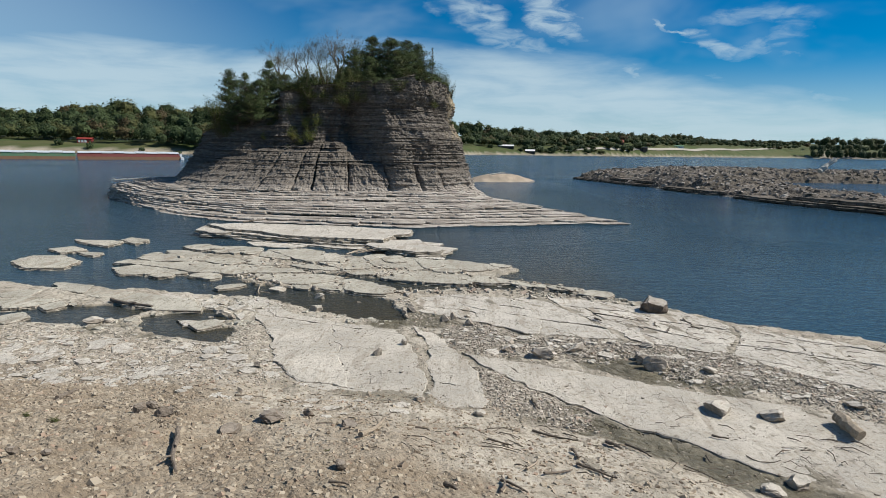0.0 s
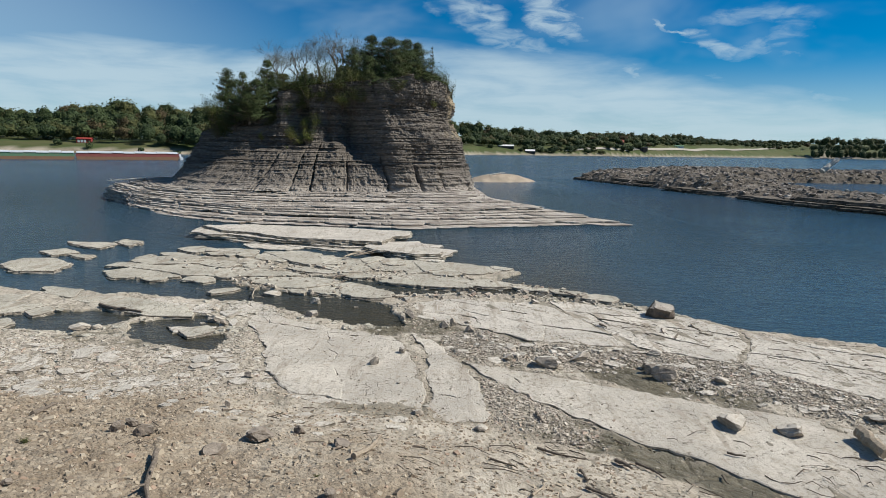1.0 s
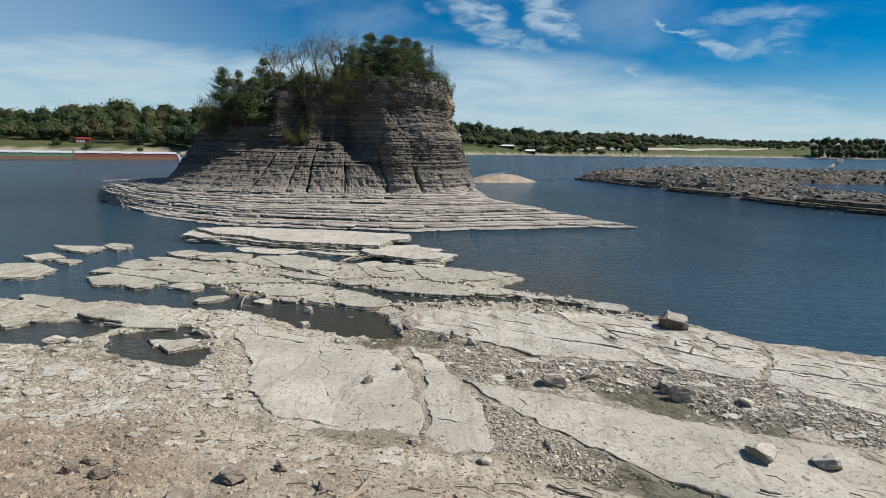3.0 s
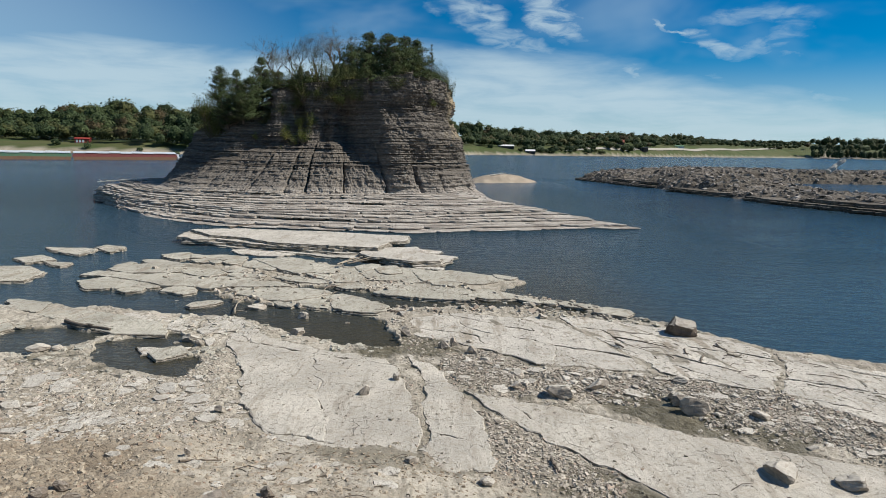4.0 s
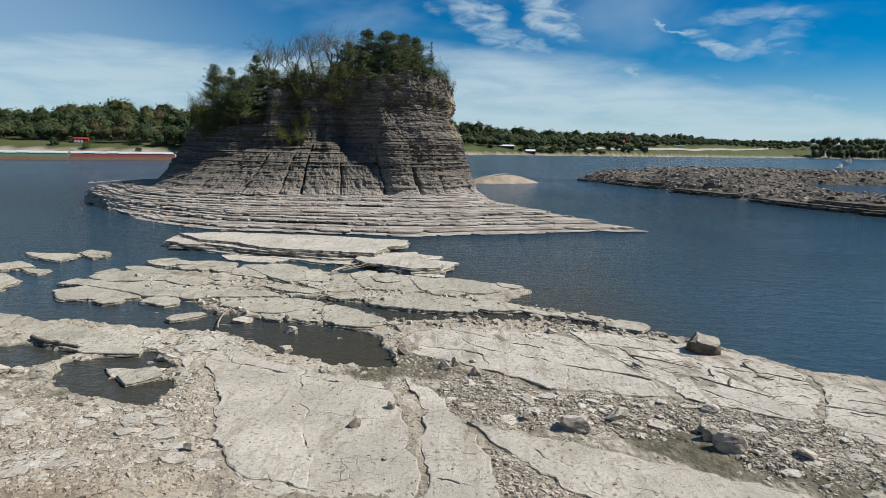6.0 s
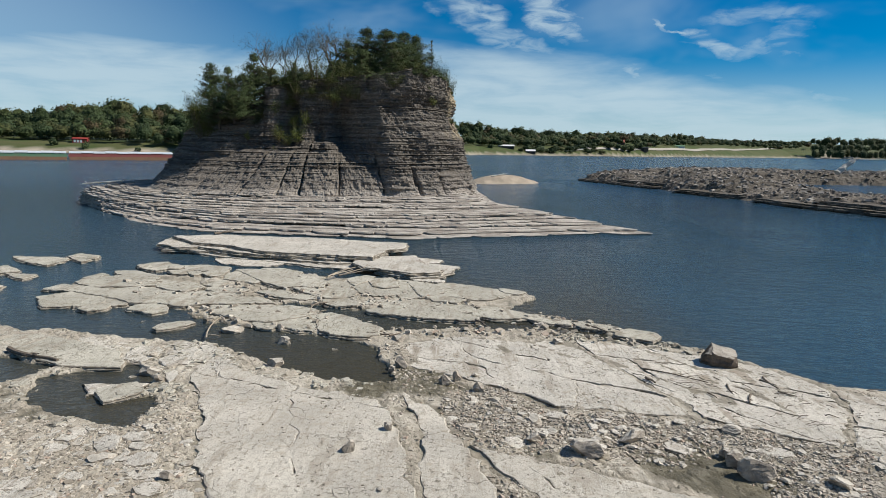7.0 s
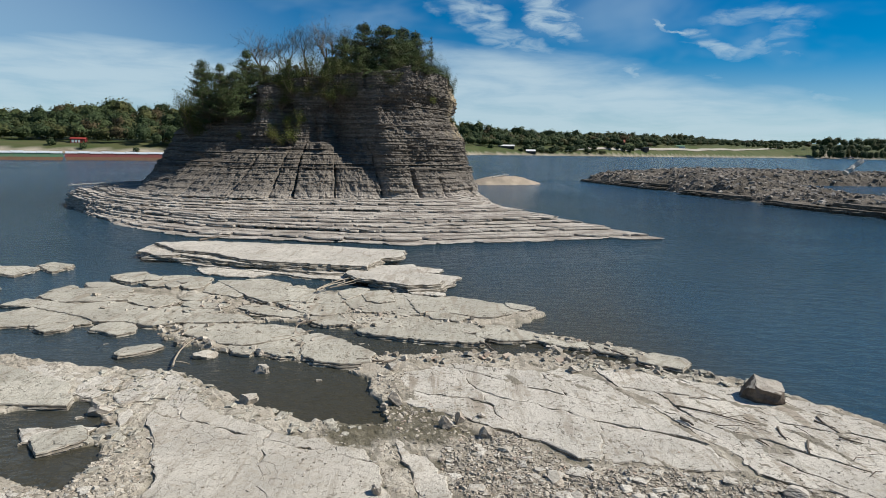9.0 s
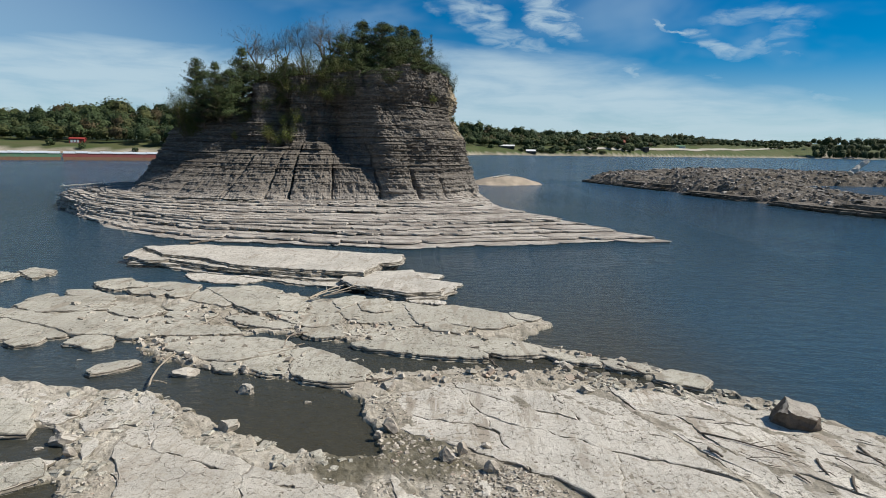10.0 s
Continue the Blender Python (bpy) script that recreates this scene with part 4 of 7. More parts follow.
def bed(row, z, thick, *outline):
    """One bed of limestone: its top, its thickness and its outline."""
    SLABS[row].append((z, thick, outline))


bed("bench", 0.55, 0.2, (-16.8, 42.35), (-14.32, 43.23), (-10.77, 42.79), (-7.15, 42.38), (-4.17, 41.37), (-2.18, 41.03), (-2.27, 39.03), (-3.19, 38.48), (-3.72, 36.2), (-5.66, 36.56), (-8.16, 37.02), (-10.26, 37.69), (-12.43, 39.35), (-13.61, 39.73), (-14.59, 39.97))
bed("bench", 0.38, 0.16, (-16.82, 40.38), (-17.1, 41.99), (-17, 43.18), (-9.17, 42.81), (-2.6, 40.91), (-2.08, 40.45), (-2.99, 38.79), (-3.62, 36.65), (-5.9, 36.46), (-8.43, 37.03), (-10.49, 37.54), (-12.65, 38.82), (-14.08, 39.48), (-14.99, 39.07))
bed("bench", 0.22, 0.14, (-16.04, 39.21), (-16.12, 41.36), (-9.07, 42.43), (-2.78, 39.64), (-3.42, 37.57), (-3.63, 36.27), (-5.83, 36.09), (-8.43, 37.01), (-10.58, 37.78), (-12.57, 38.61), (-14.4, 39.2))
bed("bench", 0.1, 0.2, (-14.41, 39.21), (-14.69, 40.79), (-8.79, 41.34), (-2.99, 38.75), (-3.66, 36.32), (-4.62, 35.09), (-6.22, 35.53), (-8.27, 36.45), (-10.45, 37.42), (-12.3, 37.95))
bed("bench", 0.06, 0.2, (-11.59, 36.24), (-12.43, 37.58), (-10.04, 37.79), (-8.19, 36.64), (-9.04, 35.61), (-10.36, 35.74))
bed("bench", 0.34, 0.16, (-4.5, 37.2), (-2.33, 37.62), (-1.58, 37.96), (-1.03, 35.8), (-0, 34.18), (-0.12, 33.55), (-1.51, 33.25), (-3.9, 34.6), (-4.6, 35.5))
bed("bench", 0.15, 0.25, (-3.84, 36.7), (-1.08, 37.05), (0.37, 34.6), (0, 33.55), (-1.5, 33.06), (-3.13, 34.13))
bed("bench", 0.08, 0.14, (-1.72, 38.95), (-0.71, 38.47), (-0.01, 38.12), (-0.28, 37.31), (-0.95, 37.38))
bed("bench", 0.1, 0.16, (-1.09, 37.28), (-0.4, 36.34), (0.85, 36.2), (0.37, 35.03), (-0.13, 35.21))
bed("bench", 0.08, 0.14, (-1.51, 33.34), (0.12, 32.89), (0, 32.43), (-1.25, 32.7))
bed("row", 0.13, 0.19, (-15.28, 35.04), (-14.98, 35.77), (-14.36, 36.06), (-13.69, 35.16), (-13.4, 34.3), (-13.86, 33.94), (-14.66, 34.31))
bed("row", 0.17, 0.23, (-13.67, 35.22), (-13.02, 34.81), (-12.99, 34.26), (-13.36, 34.23))
bed("row", 0.11, 0.17, (-13.23, 33.97), (-12.84, 34.64), (-12.17, 34.05), (-12.2, 33.33), (-12.74, 33.39))
bed("row", 0.15, 0.21, (-12.08, 33.47), (-11.88, 33.8), (-11.49, 33.32), (-11.63, 32.92))
bed("row", 0.13, 0.19, (-13.16, 35.09), (-12.25, 35.39), (-10.75, 34.82), (-10.69, 34.07), (-11.62, 34), (-12.51, 34.36))
bed("row", 0.17, 0.23, (-11.32, 33.25), (-11.12, 33.97), (-10.5, 33.92), (-10.39, 32.92), (-10.71, 32.61))
bed("row", 0.11, 0.17, (-10.28, 33.37), (-9.97, 34.21), (-8.97, 32.98), (-8.21, 32.11), (-8.38, 31.66), (-9.29, 32.04), (-9.96, 32.44))
bed("row", 0.15, 0.21, (-10.16, 34.45), (-8.89, 34.44), (-8.22, 33.86), (-6.86, 33.26), (-6.17, 31), (-6.76, 30.64), (-7.56, 31.31), (-8.35, 32.21), (-9.08, 33.29))
bed("row", 0.13, 0.19, (-8.99, 34.74), (-8.18, 34.91), (-6.9, 33.94), (-6.98, 33.53), (-8.31, 34.15))
bed("row", 0.17, 0.23, (-6.71, 33.38), (-5.57, 32.69), (-5.16, 30.67), (-5.98, 30.85), (-6.38, 32))
bed("row", 0.11, 0.17, (-5.51, 32.75), (-4.31, 32.29), (-4, 31.53), (-3.99, 30.5), (-4.69, 30.68), (-5.17, 31.05))
bed("row", 0.15, 0.21, (-4.34, 32.67), (-3.7, 33.29), (-3.35, 33.12), (-3.5, 32.28), (-3.87, 31.39))
bed("row", 0.13, 0.19, (-3.86, 31.22), (-3.4, 32.18), (-2.96, 30.88), (-2.55, 30.59), (-2.36, 29.65), (-2.85, 29.48), (-3.46, 30.16))
bed("row", 0.17, 0.23, (-3.32, 32.57), (-2.4, 32.82), (-2.01, 31.11), (-2.54, 30.92), (-2.96, 31.21))
bed("row", 0.11, 0.17, (-2.33, 32.79), (-1.6, 32.56), (-1.19, 30.83), (-0.84, 29.53), (-1.66, 29.34), (-2.27, 29.58), (-2.42, 30.75), (-1.93, 31.18))
bed("row", 0.15, 0.21, (-1.53, 32.41), (-0.37, 31.79), (0.07, 30.46), (-0.29, 29.85), (-0.8, 29.53), (-1.12, 30.69))
bed("row", 0.13, 0.19, (-0.26, 31.87), (0.34, 32.17), (1.2, 31.72), (2.3, 30.67), (2.31, 29.79), (1.86, 29.21), (1.27, 29.18), (0.31, 29.67), (0.13, 30.53))
bed("row", 0.17, 0.23, (-0.58, 29.41), (0.01, 29.73), (0.3, 29.12), (0.83, 28.89), (0.52, 28.49), (-0.28, 28.83))
bed("row", 0.11, 0.17, (1.84, 31.42), (2.5, 30.98), (2.98, 30.33), (2.4, 29.65), (2.31, 30.59))
bed("row", 0.15, 0.21, (2.57, 31.08), (3.48, 30.52), (3.17, 30.2), (2.69, 30.47))
bed("row", 0.13, 0.19, (-16.02, 31.08), (-15.97, 31.95), (-14.93, 32.76), (-12.81, 31.72), (-12.52, 30.9), (-13.15, 30.54), (-14.94, 30.42))
bed("row", 0.1, 0.16, (-15.75, 33.72), (-15.13, 33.87), (-13.36, 32.8), (-13.05, 32.09), (-14.35, 32.55), (-15.1, 32.97))
bed("row", 0.09, 0.15, (-16.29, 32.08), (-16.08, 33.13), (-15.77, 32.86), (-15.98, 32.29))
bed("row", 0.12, 0.18, (-16.54, 29.82), (-16.37, 30.68), (-15.26, 30.28), (-14.18, 29.9), (-13.38, 29.58), (-13.28, 28.82), (-13.92, 28.92), (-15.19, 29.61))
bed("row", 0.13, 0.19, (-14.27, 29.49), (-13.11, 30.46), (-12.14, 30.14), (-11.64, 28.95), (-11.16, 27.83), (-11.89, 27.79), (-12.58, 28.37), (-13.44, 28.78))
bed("row", 0.1, 0.16, (-15.98, 28.6), (-15.18, 29.54), (-13.45, 28.55), (-13.14, 27.81), (-13.59, 27.38), (-14.82, 27.14))
bed("row", 0.09, 0.15, (-13.05, 27.73), (-13.28, 28.53), (-12.47, 28.13), (-12.14, 27.66), (-12.45, 27.53))
bed("row", 0.12, 0.18, (-12.69, 31.51), (-12.3, 31.88), (-10.74, 31.13), (-10.36, 30.68), (-10.72, 29.82), (-11.49, 30.14), (-12.13, 30.56))
bed("row", 0.13, 0.19, (-11.98, 30), (-10.72, 29.42), (-10, 29.83), (-9.52, 28.55), (-9.26, 27.7), (-10.03, 27.54), (-11.13, 27.95), (-11.47, 28.76))
bed("row", 0.1, 0.16, (-11.6, 26.98), (-11.56, 27.55), (-11.05, 27.75), (-10.73, 27.83), (-10.53, 27.37), (-10.93, 26.79))
bed("row", 0.09, 0.15, (-10.89, 26.72), (-10.86, 27.1), (-10.45, 27.35), (-10.28, 26.86), (-10.52, 26.53))
bed("row", 0.12, 0.18, (-13.36, 26.93), (-13.24, 27.39), (-12.62, 27.31), (-12.53, 26.87), (-12.89, 26.63))
bed("row", 0.13, 0.19, (-20.07, 37.41), (-20.05, 37.97), (-18.73, 37.38), (-18.47, 36.61), (-19.26, 36.8))
bed("row", 0.1, 0.16, (-21.98, 36.2), (-21.71, 36.87), (-21.05, 37.06), (-19.94, 36.63), (-19.67, 35.53), (-20.69, 35.21))
bed("row", 0.1, 0.16, (-10.33, 31.15), (-10.06, 32.02), (-9.56, 31.62), (-9.81, 30.94))
bed("row", 0.14, 0.2, (-9.91, 30.24), (-9.88, 30.63), (-8.26, 30.2), (-8.51, 29.81), (-9.23, 29.62))
bed("row", 0.12, 0.18, (-9.84, 29.73), (-9.2, 29.55), (-8.28, 29.47), (-8.43, 29.11), (-9.18, 29.07))
bed("row", 0.16, 0.22, (-9.44, 28.78), (-8.69, 28.83), (-7.29, 28.65), (-6.71, 28.05), (-7.74, 27.87), (-9.16, 27.79))
bed("row", 0.13, 0.19, (-8.8, 27.78), (-8.31, 27.93), (-6.97, 27.77), (-5.45, 27.5), (-4.73, 27.15), (-4.73, 26.66), (-5.5, 25.97), (-6.17, 25.55), (-6.92, 25.8), (-7.76, 26.25), (-8.45, 26.84))
bed("row", 0.1, 0.16, (-6.14, 25.54), (-5.36, 26.06), (-4.64, 26.65), (-4.1, 24.76), (-4.66, 24.73), (-5.58, 25.21), (-5.75, 25.02))
bed("row", 0.14, 0.2, (-4.43, 26.49), (-4.11, 26.72), (-3.41, 26.24), (-3.01, 25.82), (-2.53, 25.38), (-2.16, 24.96), (-2.14, 24.26), (-2.86, 24.15), (-3.57, 24.35), (-3.98, 24.66))
bed("row", 0.12, 0.18, (-7.71, 30.08), (-7.06, 30.27), (-5.58, 29.35), (-5, 29.04), (-5.44, 28.82), (-6.48, 29.09), (-7.21, 29.53))
bed("row", 0.16, 0.22, (-6.34, 30.63), (-5.52, 30.68), (-3.77, 30.11), (-3.61, 29.4), (-4.32, 28.95), (-4.94, 29.12))
bed("row", 0.13, 0.19, (-4.68, 28.83), (-3.6, 29.23), (-3.27, 28.09), (-4.09, 27.87), (-4.53, 28.21))
bed("row", 0.1, 0.16, (-3.51, 29.4), (-2.88, 29.65), (-1.65, 29.24), (-0.47, 28.91), (0.29, 28.57), (1.18, 28.19), (1.17, 27.33), (0.63, 27.25), (-0.79, 27.45), (-1.88, 27.61), (-2.87, 28.27))
bed("row", 0.14, 0.2, (-2.83, 27.33), (-2.23, 27.53), (-0.78, 27.16), (0.62, 26.96), (1.13, 26.73), (1.26, 26.18), (0.26, 26.23), (-0.75, 26.48), (-2.14, 26.82))
bed("row", 0.12, 0.18, (1.26, 28.08), (2.12, 28), (2.77, 27.35), (3.01, 26.67), (1.96, 26.47), (1.26, 26.84))
bed("row", 0.11, 0.17, (2.71, 26.95), (3.32, 26.98), (3.81, 26.39), (4.55, 26.33), (4.44, 25.89), (3.6, 26.18))
bed("row", 0.11, 0.17, (4.64, 26.33), (5.23, 26.07), (6.1, 25.47), (5.76, 25.19), (4.93, 25.59))
bed("row", 0.11, 0.17, (5.97, 25.12), (6.47, 25.4), (7.1, 25), (7.15, 24.67), (6.79, 24.27), (6.28, 24.48), (5.93, 24.78))
bed("row", 0.11, 0.17, (-9.53, 24.69), (-9.45, 25.08), (-8.79, 25.48), (-8.6, 25.35), (-8.85, 24.98), (-9.36, 24.53))
bed("row", 0.11, 0.17, (-6.48, 25.5), (-5.75, 25.26), (-5.77, 24.87), (-6.13, 24.98))
bed("row", 0.1, 0.16, (-21.83, 29.81), (-21.87, 31.47), (-20.44, 31.61), (-18.71, 30.11), (-18.38, 28.34), (-19.92, 28.2))
bed("row", 0.1, 0.16, (-22.38, 33.66), (-21.64, 34.56), (-20.23, 33.29), (-20.98, 32.46))
bed("row", 0.1, 0.16, (-20.2, 32.72), (-18.82, 32.49), (-18.86, 31.77))
bed("row", 0.1, 0.16, (-23.02, 37.1), (-21.27, 36.83), (-19.96, 36.05), (-19.88, 34.96), (-21.87, 36.06))
bed("row", 0.1, 0.16, (-20.25, 37.43), (-19.74, 37.98), (-18.66, 36.89), (-18.71, 35.96))
bed("row", 0.1, 0.16, (-17.42, 23.09), (-17.13, 23.8), (-16.47, 23.84), (-16.28, 22.89), (-16.93, 22.57))
bed("row", 0.1, 0.16, (-16.89, 22.21), (-16.16, 22.71), (-14.77, 22.27), (-15.05, 21.41), (-15.82, 21.04))
bed("row", 0.1, 0.16, (-16.65, 25.21), (-14.88, 24.69), (-14.53, 23.49), (-15.71, 24.1))
bed("row", 0.1, 0.16, (-14.72, 24.49), (-12.12, 23.47), (-9.58, 22.28), (-8.88, 21.1), (-10.35, 21.16), (-12.69, 22.42), (-14.31, 23.32))
bed("row", 0.1, 0.16, (-15.23, 19.95), (-14.92, 20.48), (-14.3, 19.86), (-14.48, 19.17))
bed("row", 0.1, 0.16, (-14.75, 21.43), (-14.46, 21.95), (-14.05, 21.47), (-14.25, 20.98))
bed("row", 0.1, 0.16, (-8.43, 19.53), (-7.84, 19.98), (-7.49, 19.46), (-7.98, 18.97))
bed("plate", 0.09, 0.12, (-11.18, 23.6), (-10.3, 23.57), (-9.55, 23.14), (-9.35, 22.52), (-9.14, 21.66), (-9.31, 21.38), (-10.33, 21.76), (-11.79, 23.29))
bed("plate", 0.105, 0.12, (-9.33, 22.94), (-8.66, 22.97), (-8.23, 22.53), (-8.06, 21.96), (-8.42, 21.52), (-8.97, 21.61), (-9.17, 22.43))
bed("plate", 0.095, 0.12, (-8.22, 22.91), (-8.15, 23.54), (-7.43, 23.04), (-7, 21.88), (-7.08, 21.32), (-7.5, 21.05), (-7.95, 21.7), (-8.03, 22.28))
bed("plate", 0.09, 0.12, (-7.51, 23.4), (-6.88, 22.94), (-6.27, 22.45), (-5.94, 21.37), (-5.83, 20.63), (-6.34, 21.1), (-7.01, 22.18))
bed("plate", 0.05, 0.12, (-9.15, 19.95), (-8.52, 19.97), (-8.02, 20.2), (-7.63, 20.1), (-7.78, 19.68), (-8.12, 19.43), (-8.61, 19.26))
bed("plate", 0.09, 0.12, (-6.11, 19.64), (-5.79, 20.07), (-5.56, 19.76), (-5.42, 19.22), (-5.78, 19.17))
bed("plate", 0.105, 0.12, (-7.55, 20.9), (-7.15, 20.91), (-6.81, 20.33), (-6.94, 20.07), (-7.25, 20.43))
for outline, cuts, z, kind in PLATES:
    for i, piece in enumerate(split(outline, cuts)):
        SLABS[kind] = SLABS.get(kind, []) + [(z + 0.012 * ((i * 7) % 5 - 2) / 2, 0.13, piece)]


# ---- spit of rubble and ledges across the backwater, and the sand bar ----
SPIT = [(28.6, 142), (31, 128), (35, 112), (40, 91.5), (42.6, 75.5), (46.8, 63), (70, 56), (150, 48), (150, 150), (80, 152), (45, 150)]
BASIN = [(54, 119), (58, 102), (58, 90), (61, 82.5), (75, 77), (150, 70), (150, 121), (100, 122.5), (72, 122)]


def spit_height(x, y):
    d = poly_distance(x, y, SPIT) + 1.2 * fbm(x * 0.25, y * 0.25, 5, 4)
    h = -0.6 + (0.66 + 1.1 * step(x / y, 0.24, 0.40)) * step(d, -1.5, 5.0)
    h = h + 2.2 * np.exp(-((x - 47) / 8.0) ** 2 - ((y - 113) / 13.0) ** 2) * step(d, 0, 5)
    h = h + 1.7 * step(y, 121, 127) * step(d, 0, 5) + 0.3 * fbm(x * 0.10, y * 0.2, 15, 3) * step(d, 0, 5)
    h = h - 0.5 * step(x, 50, 58) * (1 - step(y, 80, 90)) * step(d, 0, 5)
    b = poly_distance(x, y, BASIN) + 0.8 * fbm(x * 0.3, y * 0.3, 25, 3)
    h = h * (1 - step(b, -1.0, 1.0)) + 0.4 * step(b, -1.0, 1.0)
    h = h + (0.22 * fbm(x * 0.9, y * 0.9, 35, 3) + 0.10 * fbm(x * 3.1, y * 3.1, 45, 2)) * step(d, 0, 2) * (1 - step(b, -0.5, 0.5))
    return h


def m_spit():
    k = Mat("spit_rubble", 0.93, spec=0.15)
    big, mid, small = k.noise(0.12, 4), k.noise(1.6, 6, 0.65), k.noise(8, 5, 0.6)
    c = k.mix(k.ramp(big, 0.4, 0.62), (0.105, 0.09, 0.07), (0.175, 0.152, 0.124))
    c = k.mix(k.ramp(mid, 0.46, 0.68), c, (0.06, 0.05, 0.04))
    c = k.mix(k.ramp(small, 0.55, 0.72, 0, 0.6), c, (0.30, 0.268, 0.226))
    k.color(c)
    n = k.bump(mid, 0.9, 0.3)
    k.bump(small, 0.7, 0.08, n)
    return k.m


MAT_SPIT = m_spit()


def m_spit_stone():
    k = Mat("spit_stone", 0.9, spec=0.15)
    r = k.island()
    c = k.mix(r, (0.09, 0.076, 0.062), (0.36, 0.325, 0.28))
    k.color(k.mix(k.ramp(k.noise(3.0, 4), 0.5, 0.7, 0, 0.6), c, (0.10, 0.085, 0.07)))
    k.bump(k.noise(6, 4), 0.5, 0.06)
    return k.m


MAT_SPIT_STONE = m_spit_stone()
gx, gy = np.meshgrid(np.arange(24, 150, 0.45), np.arange(46, 154, 0.6))
gh = spit_height(gx.ravel(), gy.ravel())
spit = new("spit", mesh_from("spit", np.stack([gx.ravel(), gy.ravel(), gh], -1), grid_faces(*gx.shape), MAT_SPIT))
tagged(spit, "low brown-grey spit of broken rock in the river", "ground", kind="structure")
bm = bmesh.new()
bm.faces.new([bm.verts.new((x, y, 0.75)) for x, y in BASIN])
bmesh.ops.recalc_face_normals(bm, faces=bm.faces[:])
pool = part("water", bm, MAT_WATER)
tagged(pool, "still pool held between the ridges of the spit", "water", kind="structure")

gx, gy = np.meshgrid(np.arange(2, 24, 0.3), np.arange(112, 134, 0.4))
bx, by = gx.ravel(), gy.ravel()
sx, sy = bx - 11.5, by - 123 - 0.25 * (bx - 11.5)
e = np.sqrt((sx / 8.8) ** 2 + (sy / 5.0) ** 2) + 0.08 * fbm(bx * 0.4, by * 0.4, 3, 3)
gh = -0.4 + 1.9 * (1 - step(e, 0.15, 1.12)) + 0.05 * fbm(bx, by, 9, 3)


def m_sand():
    k = Mat("sand_bar", 0.93, spec=0.15)
    c = k.mix(k.ramp(k.noise(0.5, 5), 0.35, 0.65), (0.40, 0.33, 0.25), (0.30, 0.25, 0.19))
    k.color(k.mix(k.ramp(k.noise(6, 4), 0.55, 0.7, 0, 0.6), c, (0.2, 0.165, 0.125)))
    k.bump(k.noise(5, 5), 0.5, 0.08)
    return k.m


sand_bar = new("sand_bar", mesh_from("sand_bar", np.stack([bx, by, gh], -1), grid_faces(*gx.shape), m_sand(), True))
tagged(sand_bar, "low tan sand and gravel bar in the river", "sand bar", kind="structure")


# ---- many small stones in one mesh ----
CUBE = np.array([(-1, -1, -1), (1, -1, -1), (1, 1, -1), (-1, 1, -1), (-1, -1, 1), (1, -1, 1), (1, 1, 1), (-1, 1, 1)], float) * 0.5
CUBE_F = np.array([(4, 5, 6, 7), (0, 1, 5, 4), (1, 2, 6, 5), (2, 3, 7, 6), (3, 0, 4, 7)])


def stones_mesh(name, x, y, z, size, material, rnd, flat=(0.3, 0.6), tilt=0.25):
    n = len(x)
    v = np.repeat(CUBE[None], n, 0) + rnd.uniform(-0.17, 0.17, (n, 8, 3))
    v[:, 4:, :2] *= rnd.uniform(0.55, 0.95, (n, 1, 1))
    v *= np.stack([size * rnd.uniform(0.7, 1.4, n), size * rnd.uniform(0.6, 1.1, n), size * rnd.uniform(*flat, n)], -1)[:, None]
    a, b, c = rnd.uniform(0, 6.3, n), rnd.normal(0, tilt, n), rnd.normal(0, tilt, n)
    v = np.stack([v[..., 0], v[..., 1] * np.cos(b)[:, None] - v[..., 2] * np.sin(b)[:, None], v[..., 1] * np.sin(b)[:, None] + v[..., 2] * np.cos(b)[:, None]], -1)
    v = np.stack([v[..., 0] * np.cos(c)[:, None] + v[..., 2] * np.sin(c)[:, None], v[..., 1], -v[..., 0] * np.sin(c)[:, None] + v[..., 2] * np.cos(c)[:, None]], -1)
    v = np.stack([v[..., 0] * np.cos(a)[:, None] - v[..., 1] * np.sin(a)[:, None], v[..., 0] * np.sin(a)[:, None] + v[..., 1] * np.cos(a)[:, None], v[..., 2]], -1)
    v += np.stack([x, y, z], -1)[:, None]
    f = (CUBE_F[None] + 8 * np.arange(n)[:, None, None]).reshape(-1, 4)
    return mesh_from(name, v.reshape(-1, 3), f, material)


def strew(name, polys, count, sizes, material, seed, label, fade=0.3, height=land_height, flat=(0.3, 0.6), sink=0.1, keep=None, tilt=0.25):
    """Loose stones over some patches of ground, more small ones than large."""
    rnd = np.random.RandomState(seed)
    xs, ys = [], []
    area = []
    for p in polys:
        q = np.array(p)
        x, y = rnd.uniform(q[:, 0].min(), q[:, 0].max(), count * 4), rnd.uniform(q[:, 1].min(), q[:, 1].max(), count * 4)
        d = poly_distance(x, y, p) + fade * fbm(x, y, seed, 3)
        ok = d > rnd.uniform(-fade, fade, len(x))
        s = 0.5 * abs(sum(q[i, 0] * q[i - 1, 1] - q[i - 1, 0] * q[i, 1] for i in range(len(q))))
        xs.append((x[ok], y[ok]))
        area.append(s)
    pick = [int(count * a / sum(area)) for a in area]
    x = np.concatenate([v[0][:n] for v, n in zip(xs, pick)])
    y = np.concatenate([v[1][:n] for v, n in zip(xs, pick)])
    size = sizes[0] + (sizes[1] - sizes[0]) * rnd.rand(len(x)) ** 3.2
    if keep is not None:
        ok = keep(x, y, rnd)
        x, y, size = x[ok], y[ok], size[ok]
    h = height(x, y)
    h = h[0] if isinstance(h, tuple) else h
    ob = new(name, stones_mesh(name, x, y, h + size * sink, size, material, rnd, flat, tilt))
    return tagged(ob, label, "stones", kind="stuff")


